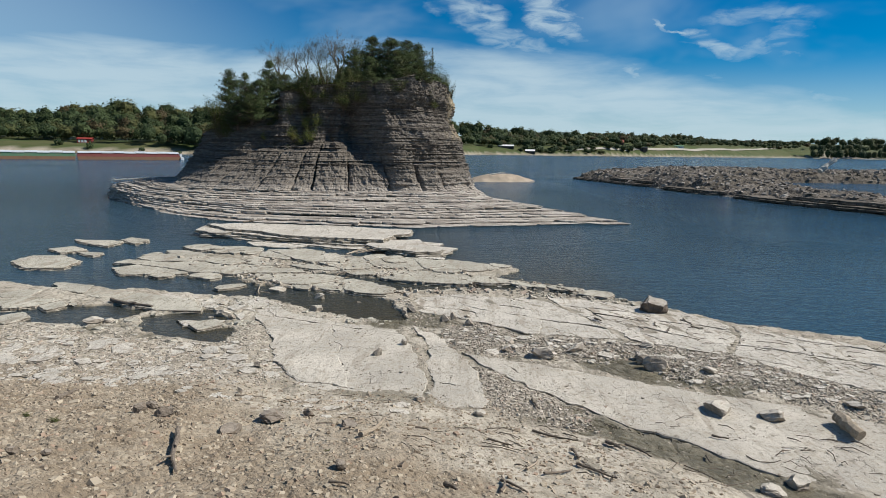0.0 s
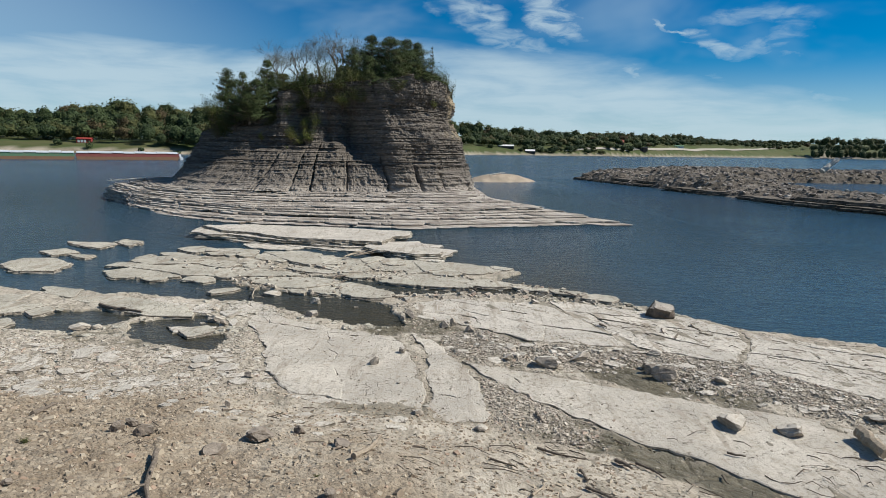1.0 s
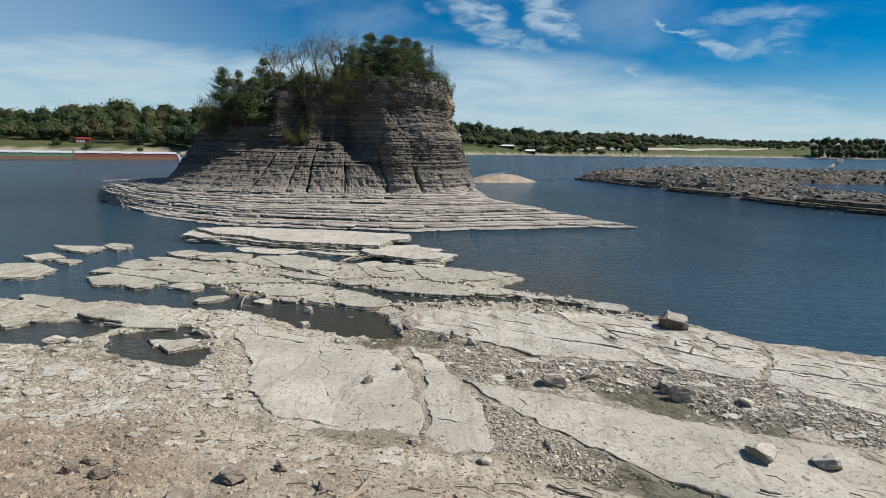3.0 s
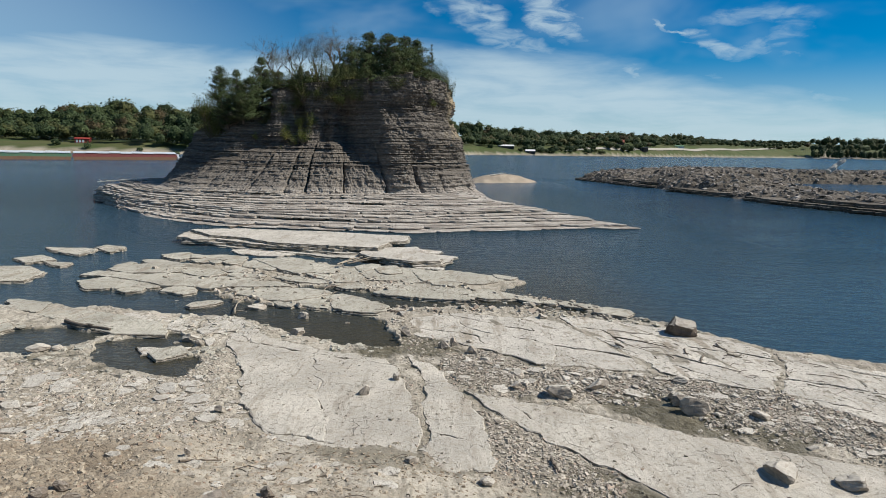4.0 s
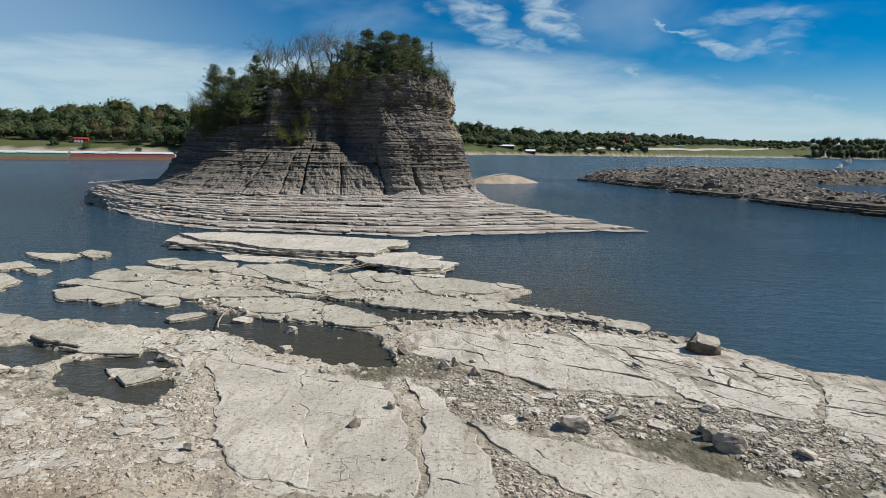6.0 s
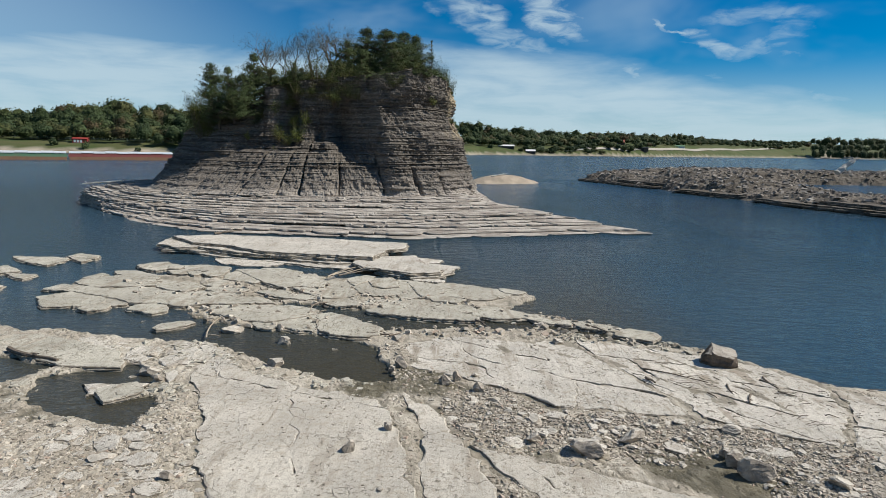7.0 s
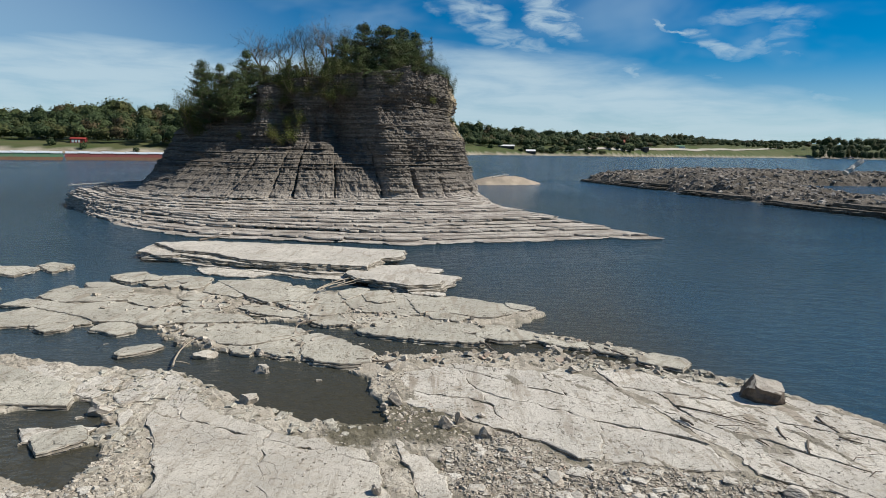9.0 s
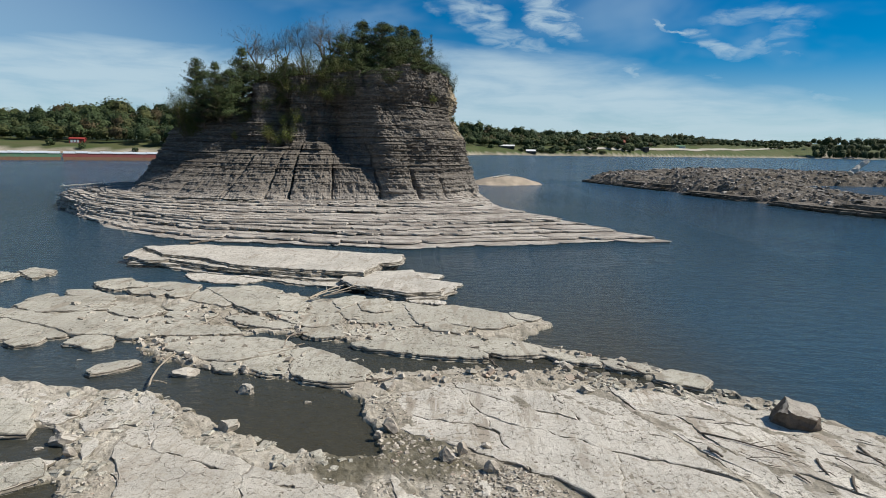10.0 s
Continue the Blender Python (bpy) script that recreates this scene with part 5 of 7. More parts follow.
strew("spit_stones", [SPIT], 34000, (0.10, 0.75), MAT_SPIT_STONE, 31, "angular broken stones heaped on the spit", 0.5, spit_height, (0.25, 0.5), 0.05,
      keep=lambda x, y, r: poly_distance(x, y, BASIN) < 0)

spit_ledges = [(0.55, 0.8, [(41.0, 84.5), (43.2, 74.8), (47.4, 62.8), (60, 58.5), (90, 54), (90, 60), (64, 65), (52, 71), (46, 84)]), (1.0, 0.5, [(44.2, 75.5), (48.4, 64.2), (61, 60), (90, 55.4), (90, 61), (64, 66), (52, 71)]),
               (1.35, 0.4, [(50.5, 66), (61, 62), (90, 57.5), (90, 61), (66, 65)]), (0.6, 0.7, [(37.4, 102), (40.4, 91), (44, 89), (43.6, 97), (41, 104)]), (0.45, 0.6, [(29.6, 139), (32.4, 127), (36.4, 111), (38.6, 110), (36, 124), (33, 138)]), (1.0, 0.5, [(33.8, 127), (37.4, 112.5), (39.4, 111), (38, 122), (35.5, 130)])]


# ---- river barges ----
MAT_RED, MAT_GREEN = m_paint("barge_red", (0.27, 0.085, 0.075), amount=0.5), m_paint("barge_green", (0.12, 0.23, 0.14), (0.22, 0.17, 0.10), amount=0.45)
MAT_COVER = m_paint("barge_cover", (0.62, 0.66, 0.68), (0.35, 0.33, 0.30), 0.3, 0.4, 0.4)
MAT_RUST = m_paint("hull_rust", (0.26, 0.15, 0.085), (0.17, 0.095, 0.06), 0.6)


def barge(label, length, material, at, turn):
    """A covered hopper barge: raked hull, rusty lower strake, coaming and stacked lift covers."""
    top = new("barge")
    tagged(top, label, "barge", "barges in tow")
    w, rake = 10.0, 0.7

    def prism(z0, z1, r0, r1, y0, y1, inset=0.0):
        b = bmesh.new()
        lo = [b.verts.new((x, y, z0)) for x, y in ((r0, y0), (length - r0, y0), (length - r0, y1), (r0, y1))]
        hi = [b.verts.new((x, y, z1)) for x, y in ((r1, y0 + inset), (length - r1, y0 + inset), (length - r1, y1 - inset), (r1, y1 - inset))]
        b.faces.new(lo[::-1])
        b.faces.new(hi)
        for i in range(4):
            b.faces.new((lo[i], lo[(i + 1) % 4], hi[(i + 1) % 4], hi[i]))
        return b

    hull = part("hull", prism(-0.6, 1.2, rake, 0.2, 0, w), MAT_RUST, top, "rust-brown lower hull")
    part("strake", prism(1.2, 1.75, 0.2, 0.0, 0, w), material, hull)
    coaming = part("coaming", prism(1.75, 2.55, 0.4, 0.4, 0.7, w - 0.7), material, top)
    n = 9
    run = (length - 0.8) / n
    for i in range(n):
        b = bmesh.new()
        prof = [(0.5, 2.55), (0.6, 2.95), (2.4, 3.2), (w / 2, 3.3), (w - 2.4, 3.2), (w - 0.6, 2.95), (w - 0.5, 2.55)]
        lift = 0.12 * (i % 2)
        rings = [[b.verts.new((0.4 + run * (i + e), y, z + lift)) for y, z in prof] for e in (0.01, 0.99)]
        for j in range(len(prof) - 1):
            b.faces.new((rings[0][j], rings[1][j], rings[1][j + 1], rings[0][j + 1]))
        b.faces.new(rings[0])
        b.faces.new(rings[1][::-1])
        part("cover", b, MAT_COVER, top, "white ribbed lift cover")
    for i in range(16):
        x = 2.2 + i * (length - 4.4) / 15
        part("stanchion", box_bm(x - 0.07, 0.62, 1.75, x + 0.07, 0.7, 2.5), material, coaming)
    for x in (0.6, length - 0.6):
        for y in (1.0, w - 1.0):
            b = bmesh.new()
            bmesh.ops.create_cone(b, cap_ends=True, segments=10, radius1=0.22, radius2=0.22, depth=0.6, matrix=Matrix.Translation((x, y, 2.05)))
            part("bollard", b, MAT_RUST, hull)
    top.matrix_world = pose(*at, 0, 0, turn)
    return top


BARGE_TURN = math.degrees(math.atan2(20.2, 32.2))
ux, uy = math.cos(radians(BARGE_TURN)), math.sin(radians(BARGE_TURN))
tow = barge("dark red covered barge with white covers on the river", 38, MAT_RED, (-145.4, 239.0, 0), BARGE_TURN)
part("bow_box", box_bm(38.0, 2.0, 1.0, 39.0, 8.0, 2.6, 0.15), MAT_COVER, tow, "white steel box at the end of the tow")
part("bow_fender", box_bm(38.0, 0.5, -0.4, 39.6, 9.5, 1.3, 0.3), MAT_COVER, tow)
for i in range(3):
    s = 38.03 * (i + 1)
    barge("weathered green covered barge with white covers on the river", 38, MAT_GREEN, (-145.4 - ux * s, 239.0 - uy * s, 0), BARGE_TURN)


# ---- the far bank: woods, sheds and a gravel road ----
def far_z(x, y):
    return float(land_height(np.array([float(x)]), np.array([float(y)]))[0][0])


def leaf_cards(pos, nrm, size, rnd):
    """Small four-cornered clumps of leaves at the given places, facing about nrm."""
    n = len(pos)
    nrm = nrm + rnd.normal(0, 0.3, (n, 3))
    nrm /= np.linalg.norm(nrm, axis=1)[:, None] + 1e-9
    t = np.cross(nrm, rnd.normal(0, 1, (n, 3)))
    t /= np.linalg.norm(t, axis=1)[:, None] + 1e-9
    b = np.cross(nrm, t)
    s = size[:, None] if np.ndim(size) else size
    asp = rnd.uniform(0.5, 1.0, (n, 1))
    bend = nrm * s * rnd.uniform(-0.35, 0.35, (n, 1))
    v = np.stack([pos - t * s - b * s * asp * 0.4, pos + t * s * 0.2 - b * s * asp + bend, pos + t * s + b * s * asp * 0.3, pos - t * s * 0.3 + b * s * asp - bend], 1)
    return v.reshape(-1, 3), np.arange(4 * n).reshape(n, 4)


CORE = np.array([(math.cos(a) * math.cos(b), math.sin(a) * math.cos(b), math.sin(b)) for b in (-1.5, -0.9, -0.3, 0.3, 0.9, 1.5) for a in np.arange(9) * 2 * math.pi / 9])
CORE_F = grid_faces(6, 9, True)


def woods(name, azimuths, tops, depth, rows, per_row, radius, seed, label, k=420):
    """Crowns in rows up a wooded slope; azimuth is x over y, tops the height over the river per metre of distance."""
    rnd = np.random.RandomState(seed)
    pos, nrm, size, cores, hue = [], [], [], [], []
    for row in range(rows):
        f = row / max(1, rows - 1)
        for i in range(per_row):
            az = azimuths[0] + (azimuths[-1] - azimuths[0]) * (i + rnd.uniform(0, 1)) / per_row
            d = depth(az) * (1.05 + 0.16 * f + rnd.uniform(-0.015, 0.015))
            x, y = az * d, d
            z = far_z(x, y)
            top = 6 + d * np.interp(az, azimuths, tops) * (0.46 + 0.52 * f + rnd.uniform(-0.15, 0.05))
            r = radius * rnd.uniform(0.7, 1.25) * d / depth(0.0 if name == "woods_far" else az)
            low = z if row == 0 else max(z, top - 2.1 * r)
            hh = max(top - low, 1.3 * r)
            hue.append(rnd.rand())
            u = rnd.normal(0, 1, (k, 3))
            u /= np.linalg.norm(u, axis=1)[:, None]
            u[:, 1] = -np.abs(u[:, 1])
            lump = 0.86 + 0.30 * np.sin(u[:, 0] * 4 + i) * np.cos(u[:, 2] * 5 + row * 2 + i * 1.7) + 0.16 * np.sin(u[:, 0] * 11 + u[:, 1] * 9 + i * 2.3)
            c = np.array([x, y, low + hh * 0.55])
            p = c + u * np.array([r, r, hh * 0.47]) * (np.minimum(lump, 1.04) * rnd.uniform(0.42, 1.0, k) ** 0.5)[:, None]
            pos.append(p)
            cores.append(c + CORE * np.array([r, r, hh * 0.47]) * rnd.uniform(0.52, 0.74, (len(CORE), 1)))
            nrm.append(u + np.array([0, 0, 0.25]))
            size.append(np.full(k, r * 1.5 / math.sqrt(k)) * rnd.uniform(0.6, 1.5, k))
    v, f = leaf_cards(np.concatenate(pos), np.concatenate(nrm), np.concatenate(size), rnd)
    cv, cf = np.concatenate(cores), np.concatenate([CORE_F + len(CORE) * i for i in range(len(cores))])
    v, f = np.concatenate([v, cv]), np.concatenate([f, cf + len(v)])
    me = mesh_from(name, v, f, MAT_WOODS)
    hue = np.concatenate([np.repeat(hue, 4 * k), np.repeat(hue, len(CORE))]).astype(np.float32)
    me.attributes.new("crown", "FLOAT", "POINT").data.foreach_set("value", hue)
    return tagged(new(name, me), label, "woods", kind="stuff")


AZ_L, TOP_L = [-1.15, -0.85, -0.727, -0.672, -0.625, -0.574, -0.514, -0.459, -0.39, -0.3], [0.060, 0.064, 0.062, 0.059, 0.067, 0.076, 0.077, 0.072, 0.072, 0.072]
woods("woods", AZ_L, TOP_L, lambda a: 436.0, 5, 60, 7.6, 3, "dense green wood turning yellow and brown on the far bank")
AZ_R, TOP_R = [-0.08, 0.016, 0.057, 0.104, 0.1965, 0.289, 0.382, 0.475, 0.587, 0.60], [0.055, 0.050, 0.048, 0.0425, 0.038, 0.036, 0.034, 0.027, 0.025, 0.020]
woods("woods", AZ_R, TOP_R, lambda a: float(np.interp(a, [-0.1, 0.06, 0.3, 0.58], [1000, 1030, 1240, 2150])), 4, 105, 10.5, 4, "long green wood on the low far bank", 170)
woods("woods", [0.600, 0.62, 0.72, 0.9], [0.029, 0.033, 0.0325, 0.033], lambda a: 1750.0, 3, 46, 12.0, 6, "dark green grove on the far bank", 200)

woods("scrub", [0.145, 0.18, 0.22, 0.262], [0.004, 0.005, 0.005, 0.003], lambda a: 1065.0 + 900 * (a - 0.145), 2, 26, 6.0, 9, "low green willow scrub on the far shore", 150)


def shrubs(seed, spots, label):
    rnd = np.random.RandomState(seed)
    for x, y, r, h in spots:
        k = 140
        u = rnd.normal(0, 1, (k, 3))
        u /= np.linalg.norm(u, axis=1)[:, None]
        c = np.array([x, y, far_z(x, y) + h * 0.45])
        v, f = leaf_cards(c + u * np.array([r, r, h * 0.55]) * rnd.uniform(0.75, 1.05, (k, 1)), u, np.full(k, r * 0.22), rnd)
        tagged(new("shrub", mesh_from("shrub", v, f, MAT_WOODS)), label, "shrub", "shrubs on the far bank")


def far_spot(ax, d):
    return ax * d, d


shrubs(8, [(*far_spot(a, d), r, h) for a, d, r, h in ((-0.636, 436, 3.0, 4.5), (-0.585, 434, 2.4, 5.5), (-0.50, 438, 2.2, 3.0), (-0.44, 440, 2.6, 3.2), (0.075, 1070, 6, 6), (0.125, 1092, 5, 5), (0.135, 1110, 8, 10), (0.155, 1125, 10, 11), (0.175, 1135, 9, 10), (0.205, 1180, 10, 9), (0.235, 1230, 8, 9), (0.262, 1290, 6, 6), (0.31, 1400, 6, 9))], "round green shrub on the grassy far bank")

MAT_SHED_RED = m_paint("shed_red", (0.34, 0.05, 0.04), (0.2, 0.04, 0.03), 0.4)
MAT_WHITE = m_paint("white_paint", (0.72, 0.72, 0.70), (0.5, 0.5, 0.48), 0.3)
MAT_BROWN = m_paint("brown_boards", (0.11, 0.075, 0.06), (0.08, 0.06, 0.05), 0.4)
# near-black paint; on solid shed walls it stands in for the shade inside
MAT_DARK = m_paint("dark_paint", (0.03, 0.03, 0.03), (0.04, 0.04, 0.04), 0.3)
MAT_ROOF_RED = m_paint("roof_red", (0.38, 0.12, 0.08), (0.25, 0.1, 0.07), 0.4)


def shed(label, at, length, depth, wall, roof, mat_wall, mat_roof, doors=0, mat_door=None):
    top = new("shed")
    tagged(top, label, "building", "buildings on the far bank")
    body = part("wall", box_bm(-length / 2, 0, -1.0, length / 2, depth, wall), mat_wall, top)
    b = bmesh.new()
    o = 0.4
    prof = [(-o, wall), (depth / 2, wall + roof), (depth + o, wall), (depth + o, wall + 0.25), (depth / 2, wall + roof + 0.25), (-o, wall + 0.25)]
    ends = [[b.verts.new((x, y, z + 0.004)) for y, z in prof] for x in (-length / 2 - o, length / 2 + o)]
    b.faces.new(ends[0])
    b.faces.new(ends[1][::-1])
    for i in range(len(prof)):
        j = (i + 1) % len(prof)
        b.faces.new((ends[0][j], ends[0][i], ends[1][i], ends[1][j]))
    bmesh.ops.recalc_face_normals(b, faces=b.faces[:])
    part("roof", b, mat_roof, top)
    for i in range(doors):
        x = -length * 0.42 + i * length * 0.62 / max(1, doors)
        door = part("door", box_bm(x, -0.12, 0.1, x + length * 0.15, -0.02, wall * 0.78), mat_door or MAT_DARK, body)
        part("handle", box_bm(x + 0.2, -0.2, wall * 0.35, x + 0.3, -0.12, wall * 0.45), MAT_DARK, door)
    x, y = at
    top.matrix_world = pose(x, y, far_z(x, y), 0, 0, -math.degrees(math.atan2(x, y)) * 0.6)
    return top


shed("small red shed with white doors on the grassy bank", (-264.7, 446), 9.6, 6, 2.6, 0.9, MAT_SHED_RED, MAT_SHED_RED, 3, MAT_WHITE)
shed("long open shed with a white metal roof", (110, 1090), 28, 12, 4.0, 2.6, MAT_DARK, MAT_WHITE, 4, MAT_BROWN)
shed("white-roofed farm shed beside trees", (154, 1092), 17, 12, 4.5, 3.0, MAT_DARK, MAT_WHITE, 2, MAT_BROWN)
shed("low house with a red roof among trees", (386, 1342), 18, 12, 4.5, 6.0, MAT_BROWN, MAT_ROOF_RED, 1, MAT_WHITE)
shed("brown flat-fronted barn on the far bank", (438, 1352), 26, 12, 8, 1.2, MAT_BROWN, MAT_DARK, 3, MAT_DARK)
shed("low shed with a pale green roof", (596, 1545), 22, 12, 3.5, 3.0, MAT_WHITE, MAT_GREEN, 1, MAT_DARK)

MAT_GRAVEL = m_paint("road_gravel", (0.38, 0.35, 0.29), (0.28, 0.25, 0.20), 0.5, 0.05, 0.95)
v = []
for a in np.linspace(0.20, 0.552, 90):
    for off in (0.0, 0.010):
        y = 1300.0
        for _ in range(30):
            y = float(shore_far(a * y)) * (float(np.interp(a, [0.20, 0.36, 0.49, 0.53, 0.552], [1.018, 1.022, 1.026, 1.036, 1.05])) + off)
        v.append((a * y, y, far_z(a * y, y) + 1.6))
road = new("road", mesh_from("road", v, [(2 * i, 2 * i + 2, 2 * i + 3, 2 * i + 1) for i in range(89)], MAT_GRAVEL))
tagged(road, "pale gravel road along the far bank", "road", kind="structure")


# ---- where the smaller things lie ----
TREES, BUSHES, STONES, DRIFTWOOD = [], [], [], []


def tree_at(x, y, z, height, half_width, kind):
    TREES.append((x, y, z, height, half_width, kind))


def bush_at(x, y, z, size):
    BUSHES.append((x, y, z, size))


def stone_at(x, y, width, height):
    STONES.append((x, y, width, height))


def wood_at(x0, y0, z0, x1, y1, z1, half_thick, kind):
    DRIFTWOOD.append((x0, y0, z0, x1, y1, z1, half_thick, kind))


tree_at(-24.6, 70, 9.5, 5.4, 2.2, "c")
tree_at(-23.1, 71, 9.9, 4.8, 2, "c")
tree_at(-26, 69, 8.8, 3.3, 2.1, "b")
tree_at(-22.8, 67, 8.2, 3.5, 2.3, "c")
tree_at(-24.7, 68, 7.2, 3.5, 1.9, "b")
tree_at(-19.7, 69, 10.8, 5, 2.3, "c")
tree_at(-20.2, 67, 9.4, 4.1, 2.5, "c")
tree_at(-17.7, 68, 11, 3.2, 2.1, "c")
tree_at(-20.7, 78, 12.5, 6.8, 2.1, "d")
tree_at(-17.9, 78, 12.9, 7.1, 2.2, "d")
tree_at(-15.6, 77, 13.2, 6.8, 1.9, "d")
tree_at(-13.6, 78, 13.4, 7.7, 2.5, "d")
tree_at(-11.6, 79, 13.8, 7.4, 1.6, "d")
tree_at(-17, 69, 11.4, 3.6, 2, "b")
tree_at(-14.8, 69, 12.1, 3.3, 2.1, "b")
tree_at(-13.2, 69, 12.4, 3.6, 2.1, "b")
tree_at(-10.5, 72, 12.9, 4.8, 2.7, "c")
tree_at(-8.9, 75, 13.6, 6.1, 3.2, "c")
tree_at(-6.6, 73, 13.8, 5.4, 3.5, "c")
tree_at(-4.7, 74, 14.4, 4.7, 3.1, "c")
tree_at(-3.4, 75, 14.6, 4.2, 2.3, "c")
tree_at(-5.7, 70.5, 13.3, 4, 2.6, "c")
tree_at(-8.7, 71, 12.7, 4, 2.4, "c")
tree_at(-1.7, 76, 13.3, 5.2, 1.1, "s")
tree_at(-0.4, 76, 12.3, 3.6, 1.5, "b")
tree_at(0.3, 77, 11.4, 4, 1, "b")
tree_at(-4.3, 69.5, 13.2, 1.4, 1, "b")
tree_at(-0.9, 75, 13.2, 3, 1.3, "b")
tree_at(-11.6, 71, 12.3, 3.1, 2.2, "c")
tree_at(-15.8, 69, 11.1, 2.9, 2, "c")
tree_at(-20.9, 66, 8.7, 3.1, 2.1, "c")
bush_at(-16.4, 66.5, 7.8, 0.88)
bush_at(-14.5, 66.3, 7.7, 1)
bush_at(-15.5, 66, 6.9, 0.62)
bush_at(-13.9, 67, 9.1, 0.76)
bush_at(-15.1, 67.4, 9.1, 0.76)
bush_at(-20.5, 69, 9.1, 0.59)
bush_at(-1.8, 69.5, 12.4, 0.59)
bush_at(-1.3, 69.2, 11.1, 0.52)
bush_at(-2.8, 69.5, 13.3, 0.59)
bush_at(0.7, 71, 9.3, 0.4)
bush_at(-19.7, 67, 7.3, 0.44)
bush_at(-22.9, 69, 7.4, 0.52)
bush_at(-16.6, 65.5, 6, 0.31)
stone_at(5.98, 15.77, 0.69, 0.53)
stone_at(5.77, 16.3, 0.52, 0.4)
stone_at(2.98, 16.56, 0.74, 0.4)
stone_at(4.07, 17.15, 0.65, 0.3)
stone_at(2.12, 18.08, 0.48, 0.24)
stone_at(1.98, 17.16, 0.42, 0.27)
stone_at(2.43, 17.56, 0.38, 0.18)
stone_at(7.39, 15.49, 0.46, 0.28)
stone_at(-1.84, 16.6, 0.31, 0.31)
stone_at(-1.14, 17.6, 0.26, 0.23)
stone_at(6.34, 17.58, 0.59, 0.18)
stone_at(-1.15, 21.32, 0.52, 0.39)
stone_at(-1.37, 21.11, 0.29, 0.22)
stone_at(0.08, 20.18, 0.39, 0.37)
stone_at(0.4, 20.41, 0.25, 0.36)
stone_at(-4.62, 21.29, 0.54, 0.29)
stone_at(-2.85, 20.57, 0.28, 0.17)
stone_at(-3.3, 23.02, 0.21, 0.17)
stone_at(-7.8, 20.64, 0.66, 0.43)
stone_at(-7.33, 20.15, 0.29, 0.27)
stone_at(-4.53, 20.52, 0.11, 0.08)
stone_at(-7, 24.55, 0.75, 0.4)
stone_at(-5.45, 24.83, 0.38, 0.29)
stone_at(-4.97, 23.46, 0.59, 0.35)
stone_at(-7.33, 25.62, 0.31, 0.22)
stone_at(-0.25, 25.16, 0.21, 0.21)
stone_at(-1.41, 23.65, 0.46, 0.27)
stone_at(6.01, 24.15, 0.2, 0.11)
stone_at(0.96, 19.8, 0.34, 0.3)
stone_at(0.89, 20.7, 0.22, 0.17)
stone_at(-15.64, 33.53, 0.32, 0.23)
stone_at(-8.3, 21.92, 0.31, 0.17)
stone_at(-8.23, 20.5, 0.32, 0.13)
stone_at(6.46, 24.55, 0.14, 0.12)
stone_at(3.68, 23.69, 0.46, 0.19)
stone_at(3.32, 26, 0.35, 0.19)
stone_at(2.59, 26.11, 0.32, 0.16)
stone_at(3.49, 25.6, 0.37, 0.15)
stone_at(4.12, 26.28, 0.35, 0.16)
stone_at(6.5, 12.96, 0.76, 0.37)
stone_at(7.62, 12.62, 0.64, 0.29)
stone_at(9.9, 13.34, 0.53, 0.28)
stone_at(-5.5, 10.26, 0.3, 0.24)
stone_at(-5.01, 10.14, 0.39, 0.22)
stone_at(-5.52, 10.77, 0.3, 0.16)
stone_at(-3.15, 10.56, 0.59, 0.23)
stone_at(-3.71, 9.76, 0.46, 0.16)
stone_at(-0.49, 13.22, 0.32, 0.17)
stone_at(-1.4, 7.81, 0.23, 0.16)
stone_at(6.57, 9.92, 0.59, 0.25)
stone_at(-6.5, 16.03, 0.61, 0.15)
stone_at(-2.61, 11.13, 0.31, 0.16)
stone_at(-5.7, 7.37, 0.16, 0.14)
stone_at(-5.36, 7.52, 0.18, 0.1)
stone_at(-1.69, 10.27, 0.43, 0.13)
stone_at(0.9, 12.56, 0.36, 0.15)
stone_at(5.85, 9.48, 0.46, 0.22)
stone_at(5.73, 16.63, 0.31, 0.25)
stone_at(-4.98, 15.45, 0.29, 0.2)
stone_at(-4.54, 12.8, 0.16, 0.21)
stone_at(-1.06, 15.22, 0.17, 0.11)
stone_at(-11.74, 19.31, 0.73, 0.26)
stone_at(-11.3, 19.53, 0.48, 0.22)
wood_at(8.94, 12.70, 0.12, 8.81, 11.78, 0.12, 0.15, "p")
wood_at(-4.37, 9.07, 1.55, -3.41, 7.47, 1.91, 0.032, "g")
wood_at(-1.36, 9.66, 1.49, -1.13, 10.93, 1.18, 0.033, "y")
wood_at(-7.99, 11.67, 0.93, -8.14, 12.75, 0.68, 0.035, "g")
wood_at(2.24, 13.6, 0.14, 2.22, 13.07, 0.14, 0.035, "g")
wood_at(0.09, 7.73, 1.67, 0.24, 7.49, 1.68, 0.026, "g")
wood_at(0.91, 8.22, 1.21, 1.27, 7.78, 1.23, 0.017, "g")
wood_at(2.34, 9.55, 0.12, 2.93, 9.03, 0.12, 0.021, "g")
wood_at(1.67, 8.74, 0.79, 2.2, 9.28, 0.12, 0.014, "g")
wood_at(1.97, 11.8, 0.14, 2.75, 11.2, 0.12, 0.019, "g")
wood_at(0.92, 10.5, 0.61, 1.31, 10.23, 0.54, 0.017, "g")
wood_at(3.37, 11.28, 0.12, 3.5, 10.83, 0.12, 0.03, "g")
wood_at(3.69, 11.17, 0.12, 3.98, 10.42, 0.12, 0.018, "g")
wood_at(2.44, 10.39, 0.12, 2.51, 9.9, 0.12, 0.023, "g")
wood_at(1.44, 8.95, 0.84, 1.66, 9.56, 0.55, 0.009, "y")
